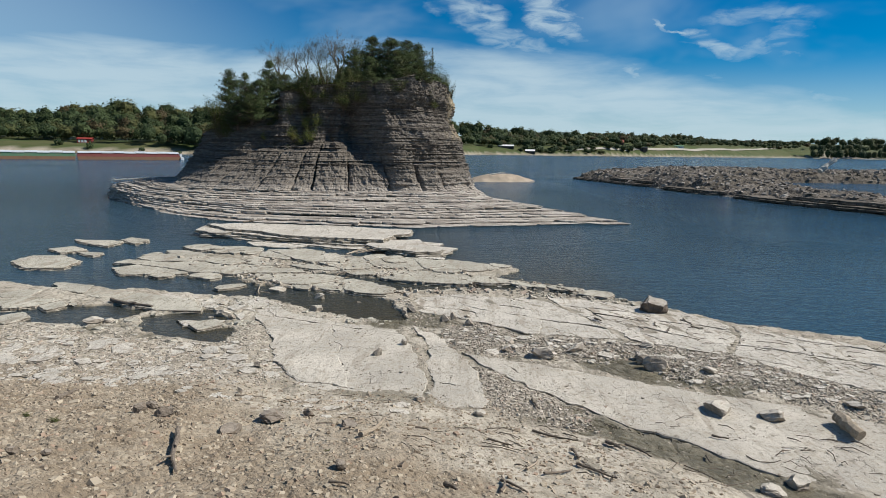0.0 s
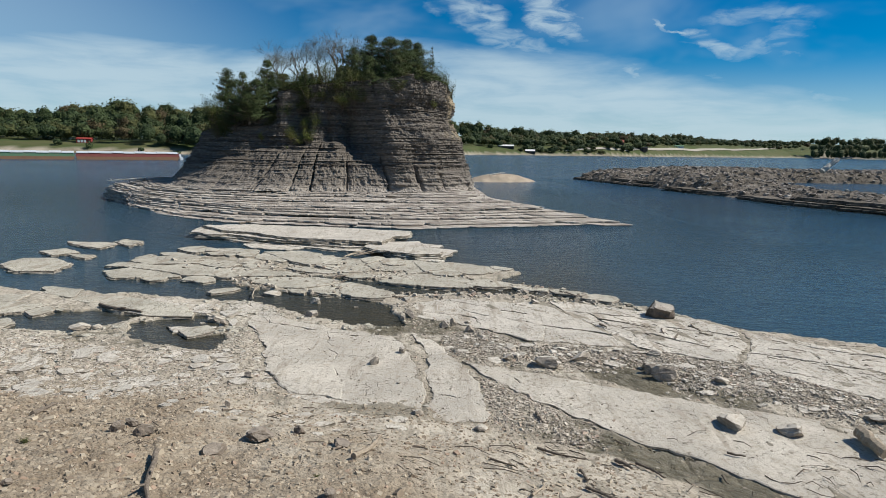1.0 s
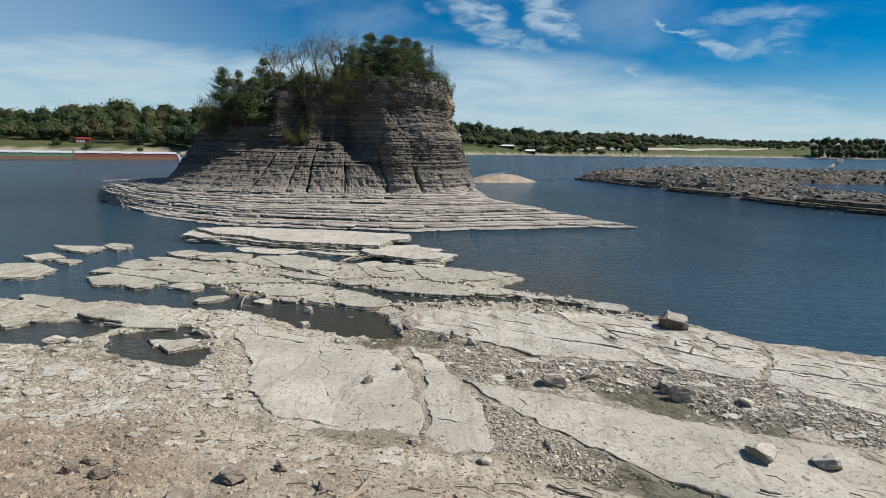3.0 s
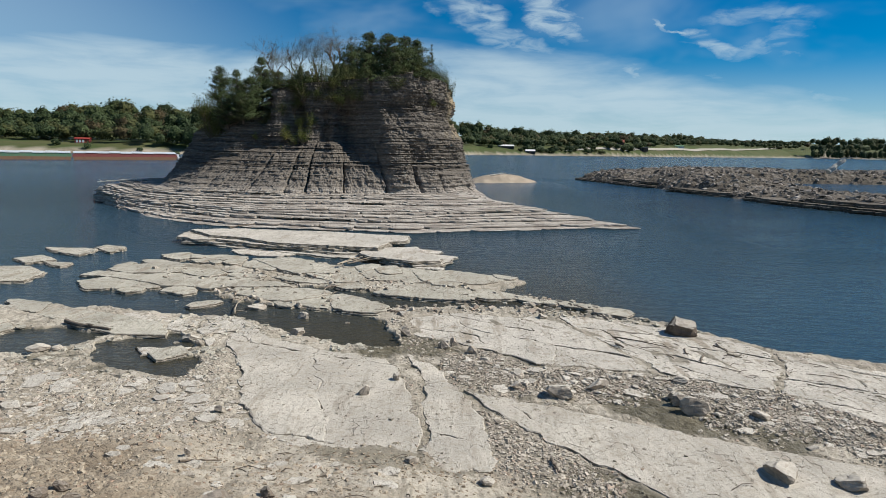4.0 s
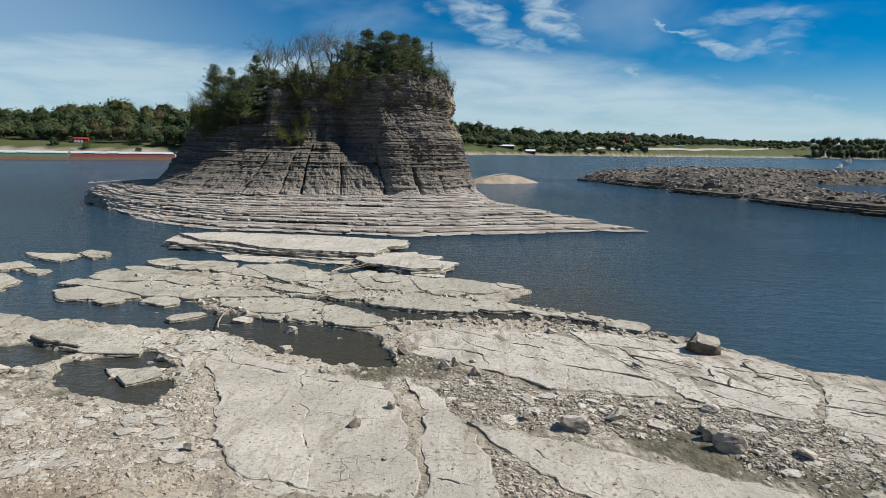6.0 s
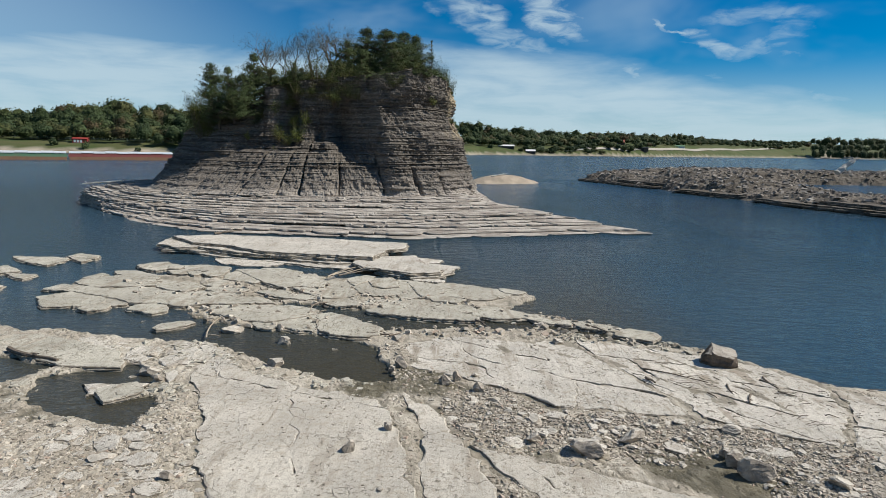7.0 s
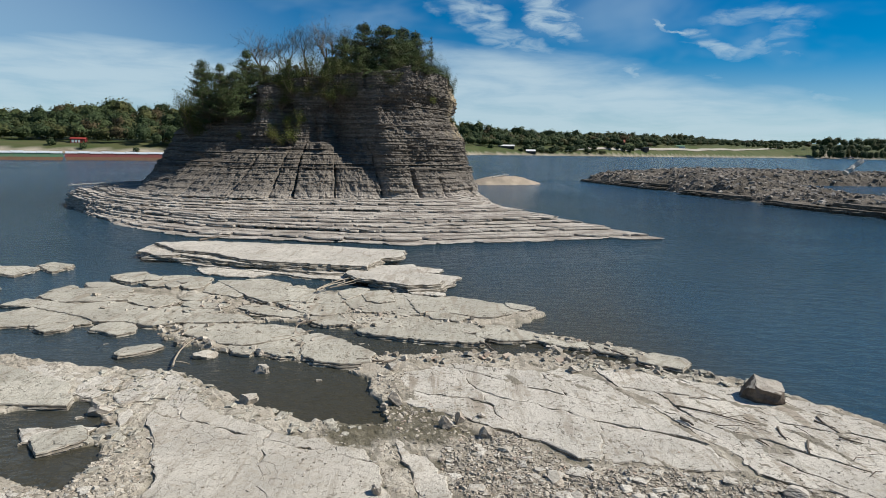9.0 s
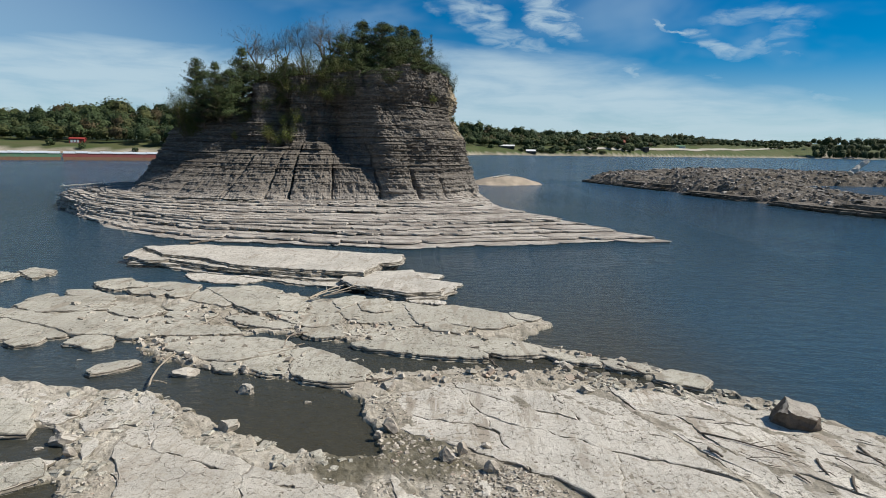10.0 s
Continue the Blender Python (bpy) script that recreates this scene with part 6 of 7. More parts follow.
wood_at(5.78, 11.93, 0.12, 6.07, 11.78, 0.12, 0.019, "g")
wood_at(-1.83, 10.17, 1.34, -1.47, 10.55, 1.27, 0.015, "g")
wood_at(-1.41, 7.11, 2.07, -1.15, 7.02, 2.1, 0.01, "g")
wood_at(-0.47, 10.65, 1.1, -0.2, 10.58, 1.01, 0.016, "g")
wood_at(-4.45, 12.36, 0.84, -4.03, 13.02, 0.75, 0.018, "g")
wood_at(5.28, 11.08, 0.12, 5.28, 10.76, 0.12, 0.012, "g")
wood_at(0.86, 7.68, 1.41, 0.95, 8.41, 1.15, 0.015, "g")
wood_at(-12.57, 22.31, 0.12, -10.73, 21.28, 0.12, 0.076, "g")
wood_at(-14.56, 42.97, 0.62, -13.21, 44.65, 0.62, 0.07, "g")
wood_at(-7.45, 23.62, 0.12, -7.76, 26.08, 0.12, 0.03, "y")
wood_at(-7.48, 23.92, 0.12, -7.06, 23.82, 0.12, 0.03, "y")
wood_at(-2.45, 24.34, 0.12, -1.67, 24.29, 0.12, 0.039, "r")
wood_at(-1.71, 24.17, 0.12, -1.33, 24.51, 0.12, 0.031, "r")
wood_at(-5.5, 26.24, 0.12, -4.28, 27.09, 0.12, 0.026, "y")
wood_at(-5.09, 27.84, 0.12, -4.45, 28.24, 0.12, 0.039, "r")
wood_at(-5.32, 32.11, 0.32, -4.2, 34.38, 0.32, 0.036, "y")
wood_at(-5.03, 32.32, 0.32, -4.38, 33.73, 0.32, 0.036, "y")
wood_at(-4.7, 32.34, 0.32, -3.93, 33.56, 0.32, 0.036, "r")
wood_at(-4.47, 32.92, 0.32, -3.82, 35.08, 0.32, 0.025, "y")
wood_at(1.18, 26.13, 0.12, 1.49, 25.86, 0.12, 0.044, "g")
wood_at(1.46, 25.86, 0.12, 1.59, 25.06, 0.12, 0.034, "g")
wood_at(5.07, 25.8, 0.12, 5.52, 24.94, 0.12, 0.034, "g")
wood_at(-4.85, 26.95, 0.12, -4.91, 28.22, 0.12, 0.018, "y")
wood_at(-5, 29.38, 0.12, -3.97, 30.16, 0.12, 0.031, "r")
wood_at(8.56, 20.83, 0.12, 8.84, 20.5, 0.12, 0.024, "g")
wood_at(8.78, 21.08, 0.12, 8.76, 20.26, 0.12, 0.025, "g")
wood_at(7.56, 20.46, 0.12, 7.34, 19.88, 0.12, 0.029, "g")
wood_at(6.79, 19.9, 0.12, 6.84, 19.59, 0.12, 0.022, "g")
wood_at(5.49, 20.85, 0.12, 5.64, 20.5, 0.12, 0.042, "g")
wood_at(5.61, 21.47, 0.12, 7.12, 20.67, 0.12, 0.013, "g")
wood_at(7.77, 19.83, 0.12, 7.58, 19.31, 0.12, 0.033, "g")
wood_at(8.64, 20.06, 0.12, 8.96, 19.77, 0.12, 0.017, "g")


# ---- trees on the tower ----
def cone_tube(verts, faces, a, b, ra, rb, sides=6):
    """A tapered tube between two points, added to the lists."""
    a, b = np.array(a, float), np.array(b, float)
    d = b - a
    d /= np.linalg.norm(d) + 1e-9
    u = np.cross(d, (0.3, 0.9, 0.1) if abs(d[2]) > 0.8 else (0, 0, 1))
    u /= np.linalg.norm(u) + 1e-9
    w = np.cross(d, u)
    n0 = len(verts)
    for p, r in ((a, ra), (b, rb)):
        for i in range(sides):
            t = 2 * math.pi * i / sides
            verts.append(p + r * (math.cos(t) * u + math.sin(t) * w))
    for i in range(sides):
        j = (i + 1) % sides
        faces.append((n0 + i, n0 + j, n0 + sides + j, n0 + sides + i))


def cedar_meshes(seed, spiky=False):
    """Trunk and crown of a red cedar 1 m high and 1 m in half width, to be scaled."""
    rnd = np.random.RandomState(seed)
    tv, tf = [], []
    cone_tube(tv, tf, (0, 0, -0.12), (0.02, 0.0, 0.55), 0.05, 0.03)
    cone_tube(tv, tf, (0.02, 0.0, 0.55), (0.0, 0.02, 0.97), 0.03, 0.006)
    pos, nrm, size = [], [], []
    n = 70 if spiky else 170
    sway = rnd.rand(8, 7)
    for i in range(n):
        h = rnd.uniform(0.03, 1.0)
        if spiky:
            h = round(h * 11) / 11 + rnd.normal(0, 0.012)
        prof = max(0.02, 1.02 - h) ** (0.9 if spiky else 0.62) * min(1, 0.75 + h * 1.2)
        a = rnd.uniform(0, 2 * math.pi)
        lobe = 0.55 + 0.7 * sway[int(a * 1.27) % 8, min(6, int(h * 7))]
        reach = prof * rnd.uniform(0.6, 1.0) * lobe
        lift = 0.10 if spiky else 0.16
        tip = np.array([math.cos(a) * reach, math.sin(a) * reach, h + lift * reach])
        root = np.array([0, 0, h - 0.06 * reach])
        cone_tube(tv, tf, root, root * 0.25 + tip * 0.75, 0.012, 0.004, 3)
        # flat sprays along the outer part of each branch
        side = np.array([-math.sin(a), math.cos(a), 0.0])
        k = int((22 if spiky else 34) + 80 * reach)
        s = rnd.uniform(0.2, 1.04, k)[:, None]
        fan = (rnd.normal(0, 0.11, (k, 1)) * (1.15 - s) + rnd.normal(0, 0.015, (k, 1))) * side
        p = root + (tip - root) * s + fan + rnd.normal(0, 1, (k, 3)) * np.array([0.03, 0.03, 0.018])
        pos.append(p)
        out = (p - np.array([0, 0, h - 0.3])) * np.array([1, 1, 0.9])
        nrm.append(out / (np.linalg.norm(out, axis=1)[:, None] + 1e-6))
        size.append(rnd.uniform(0.007, 0.018, k))
    v, f = leaf_cards(np.concatenate(pos), np.concatenate(nrm), np.concatenate(size), rnd)
    return mesh_from("trunk", tv, tf, MAT_BARK), mesh_from("crown", v, f, MAT_CEDAR)


def thin_tree_meshes(seed, leaves):
    """A slender broad-leaved tree, forked and half bare, 1 m high and 1 m in half width."""
    rnd = np.random.RandomState(seed)
    tv, tf, pos = [], [], []

    def grow(p, d, length, r, level):
        q = p + d * length
        cone_tube(tv, tf, p, q, r, r * 0.62, 5 if level < 2 else 3)
        if level >= 3:
            k = leaves if level > 3 else leaves // 2
            for _ in range(k):
                pos.append(p + (q - p) * rnd.uniform(0.2, 1.1) + rnd.normal(0, 0.05, 3))
        if level >= 5:
            return
        for _ in range(3 if level else 4):
            nd = d + rnd.normal(0, 0.46, 3) * np.array([1.4, 1.4, 0.5]) + np.array([0, 0, 0.30])
            nd /= np.linalg.norm(nd)
            grow(p + (q - p) * rnd.uniform(0.55, 1.0), nd, length * rnd.uniform(0.5, 0.74), r * 0.52, level + 1)

    grow(np.array([0, 0, -0.1]), np.array([0.04, 0.0, 1.0]), 0.46, 0.022, 0)
    tv = np.array(tv)
    pos = np.array(pos)
    k = 1.0 / max(pos[:, 2].max(), 0.1)
    wide = np.percentile(np.abs(pos[:, :2]), 96)
    sc = np.array([1 / wide, 1 / wide, k])
    trunk_scale = np.array([1 / wide * 0.9, 1 / wide * 0.9, k])
    v, f = leaf_cards(pos * sc, rnd.normal(0, 1, pos.shape) + np.array([0, 0, 0.4]), rnd.uniform(0.005, 0.012, len(pos)), rnd)
    return mesh_from("trunk", tv * trunk_scale, tf, MAT_BARK), mesh_from("crown", v, f, MAT_DRYLEAF)


def bush_mesh(seed, material):
    rnd = np.random.RandomState(seed)
    tv, tf, pos = [], [], []
    for i in range(16):
        a, r = rnd.uniform(0, 6.3), rnd.uniform(0.3, 1.0)
        tip = np.array([math.cos(a) * r, math.sin(a) * r, rnd.uniform(0.3, 1.5)])
        cone_tube(tv, tf, (0, 0, -0.4), tip * 0.8, 0.05, 0.012, 4)
        pos.append(tip * rnd.uniform(0.3, 1.05, (260, 1)) + rnd.normal(0, 0.15, (260, 3)))
    pos = np.concatenate(pos)
    v, f = leaf_cards(pos, pos * 0.6 + rnd.normal(0, 0.4, pos.shape), rnd.uniform(0.012, 0.030, len(pos)), rnd)
    return mesh_from("stem", tv, tf, MAT_BARK), mesh_from("foliage", v, f, material)


def plant(name, parts, m, label, category, group):
    top = new(name)
    for pn, me in zip(("trunk", "crown") if "tree" in name else ("stem", "foliage"), parts):
        new(pn, me).parent = top
    top.matrix_world = m
    return tagged(top, label, category, group)


CEDARS = [cedar_meshes(s) for s in (1, 2, 3, 4)]
SPIKY = cedar_meshes(9, True)
THIN = [thin_tree_meshes(s, k) for s, k in ((1, 4), (2, 9), (3, 6))]
BUSH_GREEN, BUSH_YELLOW = [bush_mesh(s, MAT_LEAF) for s in (1, 2)], [bush_mesh(s, MAT_SCRUB) for s in (3, 4)]
rnd = random.Random(11)
for i, (x, y, z, h, w, kind) in enumerate(TREES):
    turn = rnd.uniform(0, 6.28)
    m = Matrix.Translation((x, y, z)) @ Matrix.Rotation(turn, 4, "Z") @ Matrix.Diagonal((w * 1.32, w * 1.32, h * 0.93, 1) if kind in "cs" else (w * 1.05, w * 1.05, h * 1.02, 1))
    if kind == "c":
        plant("cedar_tree", CEDARS[i % 4], m, "dense dark green cedar on top of the rock tower", "tree", "cedars on the tower")
    elif kind == "s":
        plant("cedar_tree", SPIKY, m, "slim open-branched cedar at the edge of the rock tower", "tree", "cedars on the tower")
    elif kind == "d":
        plant("thin_tree", THIN[i % 3], m, "half-bare brown-leaved tree on top of the rock tower", "tree", "bare trees on the tower")
    else:
        m = Matrix.Translation((x, y, z)) @ Matrix.Rotation(turn, 4, "Z") @ Matrix.Diagonal((w, w, h * 0.62, 1))
        plant("bush", BUSH_GREEN[i % 2], m, "leafy olive-green bush on the rock tower", "bush", "bushes on the tower")
for i in range(52):   # undergrowth that fills in along the brink
    t = rnd.random()
    x = -26.5 + 25.2 * t
    y = float(np.interp(x, [-29.5, -24, -17, -10, -4, -1], [75, 71.2, 68.8, 67.8, 67.8, 69.5])) + rnd.uniform(-1.7, 3.2)
    z = float(top_height(x, 0)) - 0.6
    w, h = rnd.uniform(1.0, 1.9), rnd.uniform(1.8, 3.6) * (0.7 if t > 0.8 else 1.0)
    m = Matrix.Translation((x, y, z)) @ Matrix.Rotation(rnd.uniform(0, 6.28), 4, "Z") @ Matrix.Diagonal((w * 1.15, w * 1.15, h * 0.8 if i % 4 else h * 0.5, 1))
    if i % 4:
        plant("cedar_tree", CEDARS[i // 2 % 4], m, "young dark green cedar in the thicket on the tower", "tree", "cedars on the tower")
    else:
        plant("bush", BUSH_GREEN[i // 4 % 2], m, "leafy olive-green bush on the rock tower", "bush", "bushes on the tower")
for i in range(18):   # growth that hangs over the brink
    x = -19.5 + 14.5 * (i + rnd.random()) / 18
    z = float(top_height(x, 0)) - rnd.uniform(1.2, 2.6)
    w = rnd.uniform(0.8, 1.3)
    m = Matrix.Translation((x, 67.1 + rnd.uniform(-0.3, 0.5), z)) @ Matrix.Rotation(rnd.uniform(0, 6.28), 4, "Z") @ Matrix.Diagonal((w, w, w * 0.9, 1))
    plant("bush", BUSH_GREEN[i % 2], m, "dark green bush hanging over the brink of the cliff", "bush", "bushes on the tower")
for i, (x, y, z, r) in enumerate(BUSHES):
    m = Matrix.Translation((x, y - 0.9, z - r)) @ Matrix.Rotation(i * 1.3, 4, "Z") @ Matrix.Diagonal((r, r, r * 1.2, 1))
    plant("bush", BUSH_YELLOW[i % 2], m, "yellow-green bush rooted in the cliff face", "bush", "bushes on the cliff")


def surface_height(x, y):
    """Top of the plates where they lie, else the ground."""
    h = land_height(x, y)[0]
    for z, thick, pts in SLABS["plate"] + SLABS["pan"]:
        c = np.mean(pts, 0)
        h = np.where(poly_distance(x, y, pts) > 0, np.maximum(h, z + 0.01), h)
    return h


for x, y, s in ((-1.75, 8.7, 0.07), (-6.6, 9.6, 0.12), (-7.3, 9.9, 0.10), (-3.9, 8.1, 0.05)):
    z = float(surface_height(np.array([x]), np.array([y]))[0])
    plant("weed", BUSH_GREEN[0], Matrix.Translation((x, y, z)) @ Matrix.Diagonal((s, s, s * 0.7, 1)), "small green weed sprouting among the pebbles", "weed", "weeds on the bank")


# ---- boulders and single stones ----
def stone_mesh(seed, w, d, h, cuts=9, up=0.25):
    """An angular stone: a block with corners hewn off and small chips."""
    rnd = random.Random(seed)
    bm = bmesh.new()
    bmesh.ops.create_icosphere(bm, subdivisions=2, radius=0.60)
    for _ in range(cuts):
        nrm = Vector((rnd.gauss(0, 1), rnd.gauss(0, 1), rnd.gauss(up, 0.6 if up > 0 else 0.2))).normalized()
        at = nrm * rnd.uniform(0.27, 0.46)
        geom = bm.verts[:] + bm.edges[:] + bm.faces[:]
        cut = bmesh.ops.bisect_plane(bm, geom=geom, plane_co=at, plane_no=nrm, clear_outer=True)
        ed = [e for e in cut["geom_cut"] if isinstance(e, bmesh.types.BMEdge)]
        if len(ed) > 2:
            bmesh.ops.contextual_create(bm, geom=ed)
    bmesh.ops.triangulate(bm, faces=bm.faces[:])
    for _ in range(2):
        bmesh.ops.subdivide_edges(bm, edges=[e for e in bm.edges if e.calc_length() > 0.16], cuts=1)
        bmesh.ops.triangulate(bm, faces=bm.faces[:])
    for v in bm.verts:
        v.co += 0.045 * Vector(noise.noise_vector(v.co * 2.6 + Vector((seed, 0, 0)))) + 0.045 * Vector(noise.noise_vector(v.co * 6.0 + Vector((seed, 5, 0)))) + 0.02 * Vector(noise.noise_vector(v.co * 15.0 + Vector((seed, 2, 0))))
    for v in bm.verts:
        v.co = Vector((v.co.x * w, v.co.y * d, (v.co.z + 0.42) * h))
    me = bpy.data.meshes.new("stone")
    bm.to_mesh(me)
    bm.free()
    me.materials.append(MAT_STONE)
    return me


def boulder_mesh():
    """A block split along its beds: bright flat top, steep broken faces."""
    bm = bmesh.new()
    bmesh.ops.create_icosphere(bm, subdivisions=2, radius=0.80)
    for n, at in (((0.12, -0.24, 1.0), 0.30), ((-0.2, -1.0, 0.05), 0.40), ((-0.8, -0.6, -0.1), 0.46), ((1.0, -0.25, 0.2), 0.50), ((0.1, 1.0, 0.1), 0.42), ((-1.0, 0.3, 0.35), 0.50),
                  ((-0.7, -0.1, 0.75), 0.44), ((0.6, -0.6, 0.6), 0.50), ((0.4, -0.9, -0.35), 0.47), ((0, 0, -1), 0.32)):
        n = Vector(n).normalized()
        cut = bmesh.ops.bisect_plane(bm, geom=bm.verts[:] + bm.edges[:] + bm.faces[:], plane_co=n * at, plane_no=n, clear_outer=True)
        ed = [e for e in cut["geom_cut"] if isinstance(e, bmesh.types.BMEdge)]
        if len(ed) > 2:
            bmesh.ops.contextual_create(bm, geom=ed)
    bmesh.ops.triangulate(bm, faces=bm.faces[:])
    for _ in range(2):
        bmesh.ops.subdivide_edges(bm, edges=[e for e in bm.edges if e.calc_length() > 0.12], cuts=1)
        bmesh.ops.triangulate(bm, faces=bm.faces[:])
    for v in bm.verts:
        bed = 0.03 if math.sin(v.co.z * 22) > 0.3 else 0.0
        out = Vector((v.co.x, v.co.y, 0)).normalized()
        v.co += 0.05 * Vector(noise.noise_vector(v.co * 3.0)) + 0.035 * Vector(noise.noise_vector(v.co * 9.0)) - out * bed
        v.co.z += 0.28
    me = bpy.data.meshes.new("boulder")
    bm.to_mesh(me)
    bm.free()
    me.materials.append(MAT_BOULDER)
    return me


rnd = random.Random(4)
sx, sy = np.array([s[0] for s in STONES]), np.array([s[1] for s in STONES])
sz = np.maximum(surface_height(sx, sy), -0.06)
for i, (x, y, w, h) in enumerate(STONES):
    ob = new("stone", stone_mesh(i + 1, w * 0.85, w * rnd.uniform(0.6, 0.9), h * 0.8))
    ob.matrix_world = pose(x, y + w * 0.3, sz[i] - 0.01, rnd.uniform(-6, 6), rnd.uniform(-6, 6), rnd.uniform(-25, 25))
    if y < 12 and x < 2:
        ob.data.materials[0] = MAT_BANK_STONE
        tagged(ob, "brown-grey angular stone lying on the pebble bank", "stone", "loose stones on the foreshore")
        continue
    tagged(ob, "pale angular limestone block lying on the foreshore" if w > 0.45 else "small pale angular stone lying on the foreshore", "stone", "loose stones on the foreshore")
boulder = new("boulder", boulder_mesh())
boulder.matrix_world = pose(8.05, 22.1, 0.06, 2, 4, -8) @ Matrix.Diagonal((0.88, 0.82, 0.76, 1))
tagged(boulder, "large flat-topped grey boulder at the water's edge", "boulder")


# ---- driftwood ----
def tube_mesh(name, pts, radii, sides=8):
    """One closed, tapered tube along a line of points."""
    verts, faces = [], []
    n = len(pts)
    for i, (p, r) in enumerate(zip(pts, radii)):
        d = pts[min(i + 1, n - 1)] - pts[max(i - 1, 0)]
        u = d.orthogonal().normalized()
        w = d.normalized().cross(u)
        for j in range(sides):
            t = 2 * math.pi * j / sides
            k = r * (1 + 0.18 * noise.noise(p * 9 + Vector((j * 2.1, 0, 0))))
            verts.append(p + k * (math.cos(t) * u + math.sin(t) * w))
    for i in range(n - 1):
        for j in range(sides):
            k = (j + 1) % sides
            faces.append((i * sides + j, i * sides + k, (i + 1) * sides + k, (i + 1) * sides + j))
    faces.append(tuple(range(sides - 1, -1, -1)))
    faces.append(tuple(range((n - 1) * sides, n * sides)))
    me = bpy.data.meshes.new(name)
    me.from_pydata(verts, [], faces)
    return me


def stick(name, a, b, r, seed, material, fork=True):
    """A weathered limb from a to b: bent, tapered, knotty, with a broken stub or two as parts."""
    rnd = random.Random(seed)
    length = (b - a).length
    n = 9
    bend = 0.07 * length if fork else 0.0
    pts = [Vector((length * i / n, bend * math.sin(3.0 * i / n + seed) + rnd.uniform(-0.25, 0.25) * r, r * 0.5 + rnd.uniform(0, 0.2) * r)) for i in range(n + 1)]
    radii = [r * (1 - (0.5 if fork else 0.12) * i / n) * rnd.uniform(0.88, 1.1) for i in range(n + 1)]
    me = tube_mesh(name, pts, radii)
    me.materials.append(material)
    ob = new(name, me)
    if fork and length > 0.45:
        for _ in range(2):
            k = rnd.randrange(2, n)
            q = pts[k] + Vector((rnd.uniform(0.08, 0.22), rnd.uniform(-0.14, 0.14), rnd.uniform(0.01, 0.06))) * length
            bm_ = tube_mesh("branch", [pts[k], pts[k].lerp(q, 0.5) + Vector((0, 0, r * 0.3)), q], [r * 0.5, r * 0.35, r * 0.15], 6)
            bm_.materials.append(material)
            new("branch", bm_).parent = ob
    ob.matrix_world = Matrix.Translation(a) @ (b - a).to_track_quat("X", "Z").to_matrix().to_4x4()
    return ob


WOOD = {"g": (MAT_DRIFT, "weathered grey-brown driftwood stick on the foreshore"), "y": (MAT_PALEWOOD, "bleached pale driftwood branch lying on rock"), "r": (MAT_DRIFT, "reddish-brown driftwood limb caught on the slabs"), "p": (MAT_PALEWOOD, "short thick pale log lying on the silt")}
for i, (x0, y0, z0, x1, y1, z1, r, kind) in enumerate(DRIFTWOOD):
    if y0 < 19:
        z0, z1 = (float(surface_height(np.array([x]), np.array([y]))[0]) + 0.03 for x, y in ((x0, y0), (x1, y1)))
        if kind == "p":
            z0, z1 = z0 + r * 0.35, z1 + r * 0.35
    ob = stick("log" if kind == "p" else "driftwood", Vector((x0, y0, z0)), Vector((x1, y1, z1)), max(r * (1.5 if y0 < 12 and kind != "p" else 1.0), 0.022), i + 1, WOOD[kind][0], kind != "p")
    tagged(ob, WOOD[kind][1], "log" if kind == "p" else "driftwood", "" if kind == "p" else "driftwood on the foreshore")
far_log = stick("log", Vector((76.6, 123, 2.8)), Vector((79.7, 123.5, 5.3)), 0.55, 5, MAT_BLEACHED, False)
tagged(far_log, "bleached tree trunk stranded on the spit", "log")

snag = stick("driftwood", Vector((-33.4, 68.2, 2.35)), Vector((-37.4, 67.4, 2.0)), 0.09, 8, MAT_BLEACHED)
tagged(snag, "bleached branching snag hanging over the ledge", "driftwood", "driftwood on the foreshore")
bar_wood = stick("driftwood", Vector((9.0, 121.0, 1.25)), Vector((12.2, 121.6, 1.75)), 0.14, 12, MAT_BLEACHED)
tagged(bar_wood, "bleached limb lying on the sand bar", "driftwood", "driftwood on the foreshore")


# ---- rubble, pebbles and twigs ----
strew("rubble", RUBBLE, 24000, (0.015, 0.11), MAT_RUBBLE, 41, "broken angular limestone rubble on the flats", 0.6, flat=(0.15, 0.45), sink=0.0)
strew("rubble", RUBBLE[:2], 26000, (0.014, 0.085), MAT_RUBBLE, 42, "angular limestone chips filling the hollows between plates", 0.35, flat=(0.25, 0.6), sink=0.1)
strew("shoal_stones", [[(-8, 26), (-3, 29), (3, 28.5), (8, 24.5), (4, 24), (-1.5, 24.6), (-3, 23)]], 700, (0.03, 0.15), MAT_RUBBLE, 43, "scattered stones in the shallows", 0.5)
strew("pebbles", [[(-16, 14.6), (-4, 13.6), (1, 13.0), (5, 9), (5, 4), (-14, 4)]], 24000, (0.014, 0.085), MAT_PEBBLE, 47, "tan and brown pebbles of the bank", 1.7, flat=(0.35, 0.7), sink=-0.02)
strew("bank_stones", [[(-15, 14.6), (1, 13.6), (6, 8), (5, 5), (-13, 5)]], 520, (0.04, 0.16), MAT_PEBBLE, 48, "larger brown and grey stones on the bank", 0.8, flat=(0.3, 0.6), sink=0.02)
strew("row_chips", [[(-15, 31.5), (-5, 31), (4, 27.5), (6.5, 24.6), (2, 24.6), (-2, 23.6), (-9, 25.4), (-15, 27)]], 2600, (0.03, 0.22), MAT_RUBBLE, 49, "broken chips wedged between the slabs", 0.5, flat=(0.25, 0.6), sink=0.3)
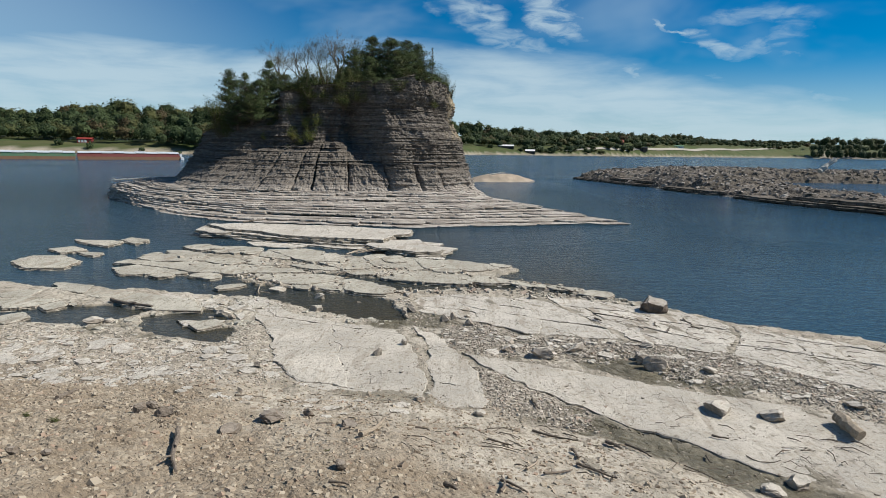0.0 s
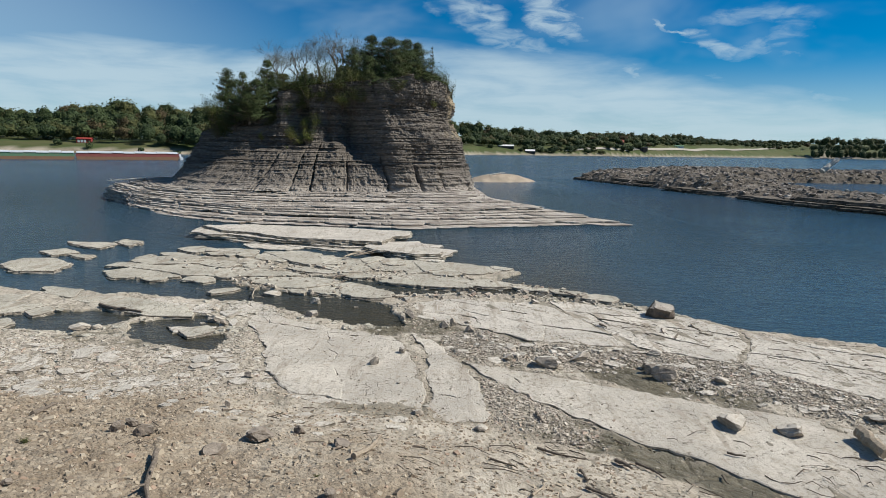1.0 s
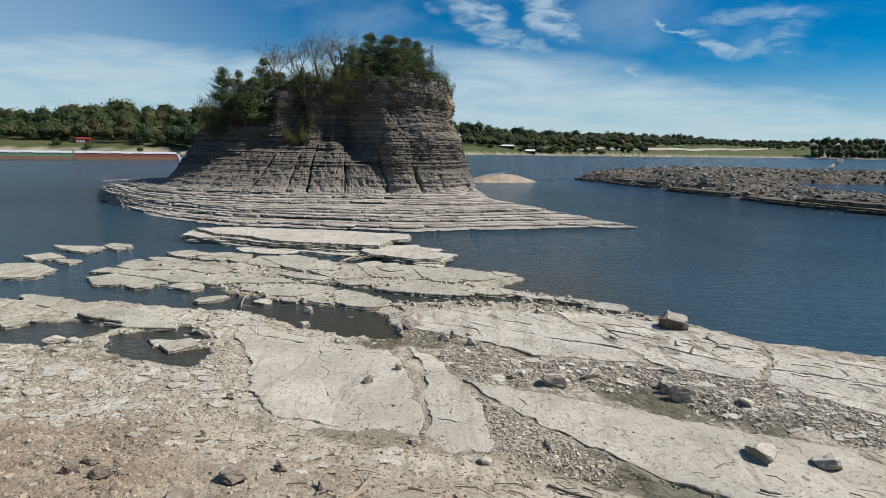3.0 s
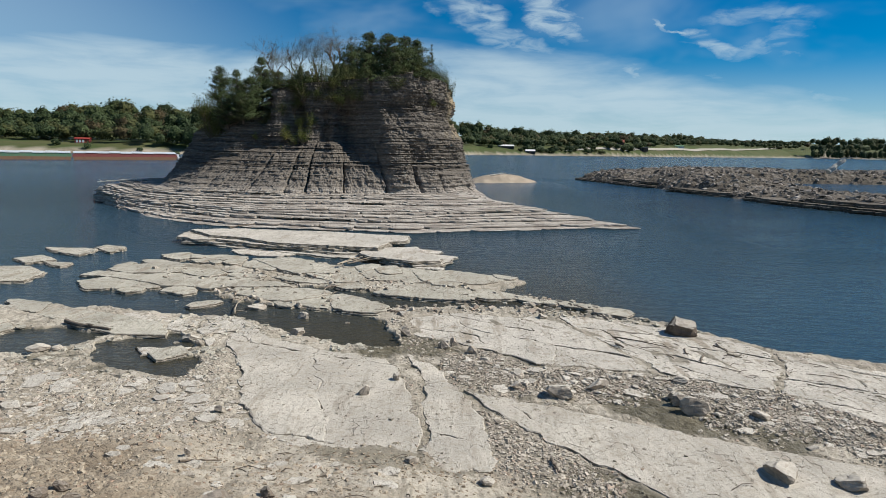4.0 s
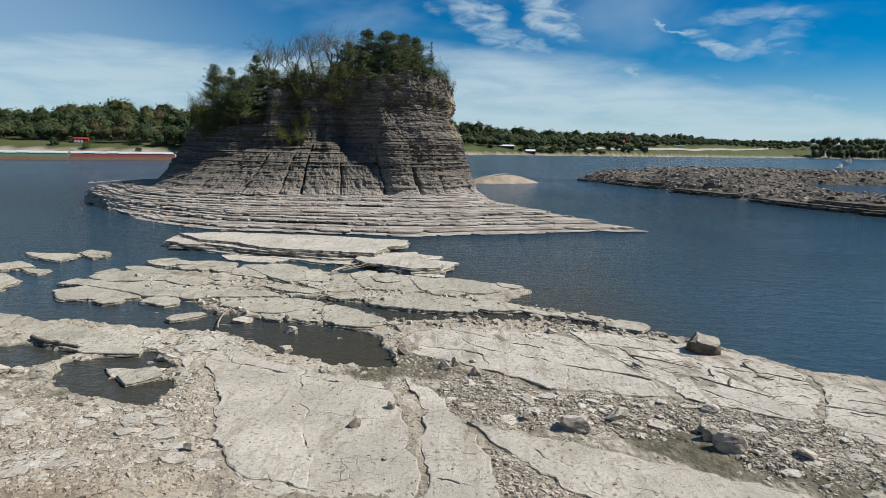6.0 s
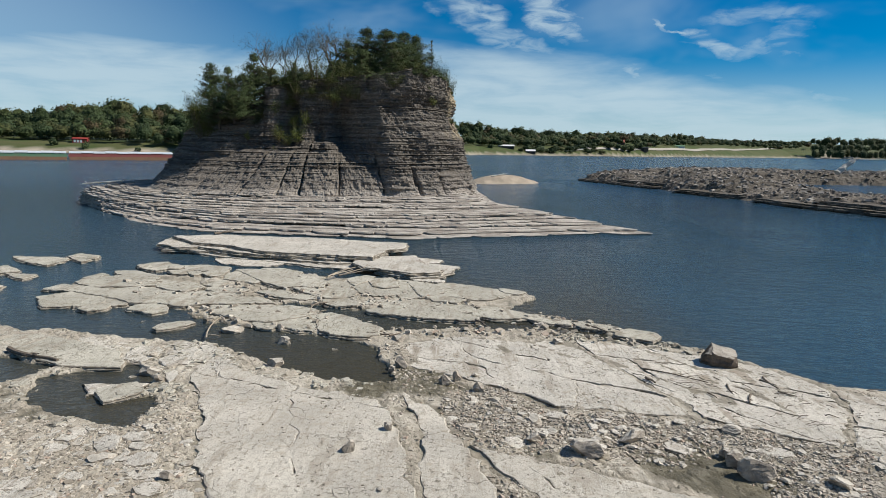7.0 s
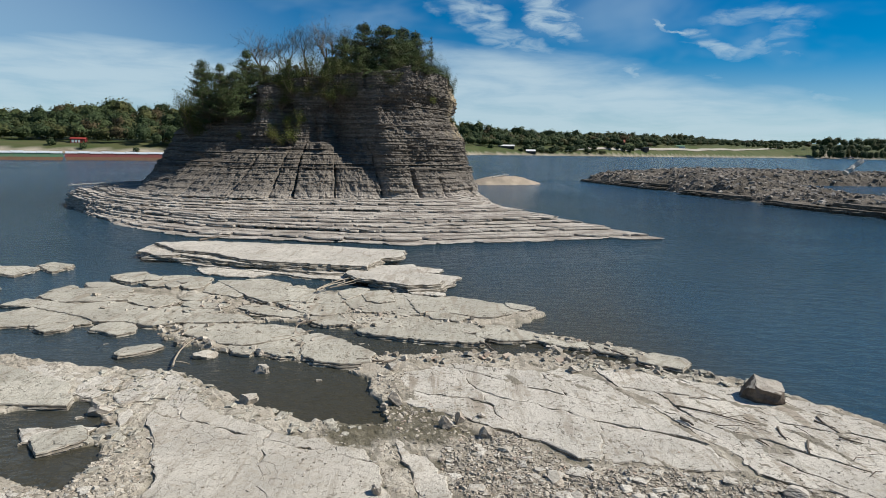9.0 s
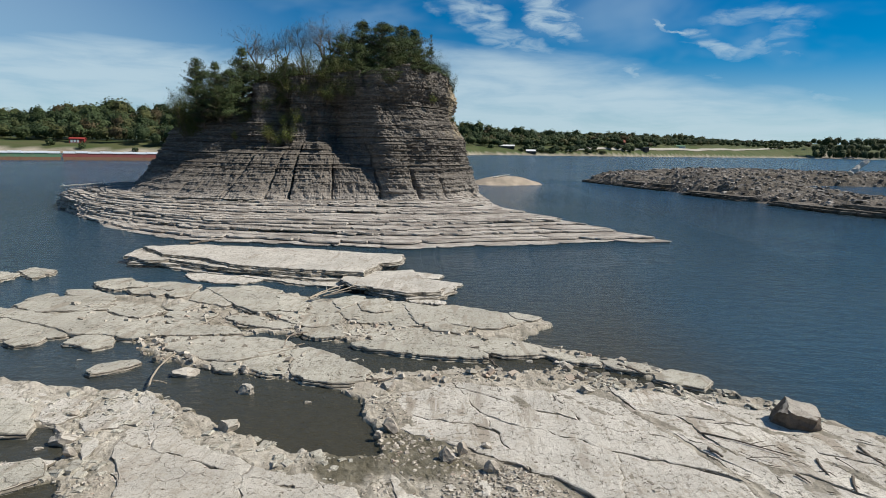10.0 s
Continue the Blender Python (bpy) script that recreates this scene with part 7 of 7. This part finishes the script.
strew("flat_stones", [[(-16, 21), (-7, 20), (11, 20.5), (14, 17), (12, 9), (3, 10), (-16, 14)]], 3200, (0.010, 0.055), MAT_RUBBLE, 53, "thin scatter of chips over the silted flats", 0.5, surface_height, flat=(0.25, 0.6))


strew("flat_chips", [[(-17, 18.8), (-9, 17.8), (-5, 17.5), (-3.4, 14.6), (-9, 13.6), (-17, 14.2)]], 1100, (0.06, 0.22), MAT_SLAB, 59, "thin pale chips bedded in the silt", 0.6, flat=(0.06, 0.14), sink=0.02, tilt=0.05)
strew("flat_chips", [RUBBLE[0]], 420, (0.06, 0.24), MAT_SLAB, 61, "thin pale chips among the rubble", 0.4, flat=(0.10, 0.22), sink=0.1, tilt=0.12)


strew("shore_chips", [[(-10, 22.8), (-7.5, 23.7), (-5, 21.7), (-2.2, 20.6), (-1.6, 19.4), (-5.5, 20.2), (-8.2, 21.8)]], 380, (0.04, 0.26), MAT_SHOAL, 71, "broken pale flakes along the edge of the pool", 0.3, flat=(0.10, 0.22), sink=0.08, tilt=0.10)
strew("shore_chips", [[(-16, 19.4), (-11.8, 18.6), (-9.6, 19.0), (-8.2, 17.6), (-6.2, 17.8), (-6.6, 20.6), (-8.6, 21.9), (-11, 21.6), (-12.6, 22.3), (-16, 22.0)]], 650, (0.05, 0.34), MAT_SHOAL, 73, "broken pale flakes round the small pools", 0.3, flat=(0.10, 0.24), sink=0.05, tilt=0.12)
strew("shore_chips", [[(4.4, 25.2), (7.4, 24.2), (9.6, 22.3), (8.6, 22.0), (5.6, 23.6), (3.8, 24.2)]], 320, (0.04, 0.24), MAT_SHOAL, 75, "broken pale flakes at the water's edge", 0.3, flat=(0.10, 0.22), sink=0.1, tilt=0.12)


def flagstones(polys, count, sizes, seed):
    """Single flat pieces of limestone lying on the flats, a few shapes turned and scaled."""
    rnd = random.Random(seed)
    shapes = []
    for k in range(9):
        n = rnd.randrange(5, 8)
        me = slab_mesh("flagstone", 0.03, 0.09, [(0.5 * rnd.uniform(0.65, 1.1) * math.cos(2 * math.pi * (i + rnd.uniform(-0.3, 0.3)) / n), 0.36 * rnd.uniform(0.65, 1.1) * math.sin(2 * math.pi * (i + rnd.uniform(-0.3, 0.3)) / n)) for i in range(n)], 700 + k, ragged=0.7, grow0=0.0)
        shapes.append(me)
    for p in polys:
        lo, hi = np.min(p, 0), np.max(p, 0)
        pts = np.array([(rnd.uniform(lo[0], hi[0]), rnd.uniform(lo[1], hi[1])) for _ in range(count * 6)])
        pts = pts[poly_distance(pts[:, 0], pts[:, 1], p) > 0.05][:count]
        for i, ((x, y), h) in enumerate(zip(pts, surface_height(pts[:, 0], pts[:, 1]))):
            s = sizes[0] + (sizes[1] - sizes[0]) * rnd.random() ** 2.2
            ob = new("flagstone", shapes[i % 9])
            ob.parent = ground
            ob.matrix_world = pose(x, y, float(h) + 0.012 * s, rnd.uniform(-4, 4), rnd.uniform(-4, 4), rnd.uniform(-40, 20)) @ Matrix.Diagonal((s, s, 0.35 + 0.4 * s, 1))


def twigs(name, polys, count, seed, label):
    rnd = np.random.RandomState(seed)
    tv, tf = [], []
    for p in polys:
        q = np.array(p)
        xs, ys = rnd.uniform(q[:, 0].min(), q[:, 0].max(), count), rnd.uniform(q[:, 1].min(), q[:, 1].max(), count)
        ok = poly_distance(xs, ys, p) > 0
        for x, y, z in zip(xs[ok], ys[ok], surface_height(xs[ok], ys[ok]) + 0.02):
            a, n = rnd.normal(-0.55, 0.5), rnd.gamma(2.0, 0.13) + 0.08
            r = 0.004 + 0.009 * rnd.rand()
            d = np.array([math.cos(a), math.sin(a), rnd.normal(0, 0.05)]) * n
            mid = np.array([x, y, z]) + d * 0.5 + np.array([0, 0, 0.02]) + rnd.normal(0, 0.03, 3)
            cone_tube(tv, tf, (x, y, z), mid, r, r * 0.9, 4)
            cone_tube(tv, tf, mid, np.array([x, y, z]) + d, r * 0.9, r * 0.5, 4)
    return tagged(new(name, mesh_from(name, tv, tf, MAT_DRIFT)), label, "twigs", kind="stuff")


twigs("twigs", [[(5.5, 22.5), (9.5, 22), (15, 18), (14, 15), (9, 17.5), (6, 20)]], 200, 3, "short dark twigs stranded on the flats")
twigs("twigs", [[(-8, 14), (4, 13), (9, 12), (8, 9), (-6, 9)]], 190, 4, "short dark twigs lying on the pebble bank")
strew("flat_stones", [[(-12, 23.2), (-6, 22.2), (-2, 20.6), (-0.6, 17), (-5, 16.2), (-12, 17.5)]], 1500, (0.012, 0.06), MAT_RUBBLE, 67, "broken chips and stones round the pools", 0.5, surface_height, flat=(0.2, 0.5))
build_slabs()
for i, (z, thick, pts) in enumerate(spit_ledges):
    me = slab_mesh("slab", z, thick, pts, 300 + i, (0, 0), 6.0)
    me.materials.clear()
    me.materials.append(MAT_SPIT)
    me.materials.append(MAT_SPIT)
    new("slab", me).parent = spit
flagstones([[(-16, 18.4), (-9, 17.6), (-5.2, 17.2), (-3.8, 14.8), (-8, 13.4), (-15, 14.0)]], 150, (0.25, 1.0), 5)
flagstones([RUBBLE[0]], 90, (0.22, 0.7), 6)
flagstones([[(-6.5, 13.4), (-1.0, 12.9), (0.5, 11.4), (-4, 10.6)]], 26, (0.22, 0.6), 7)
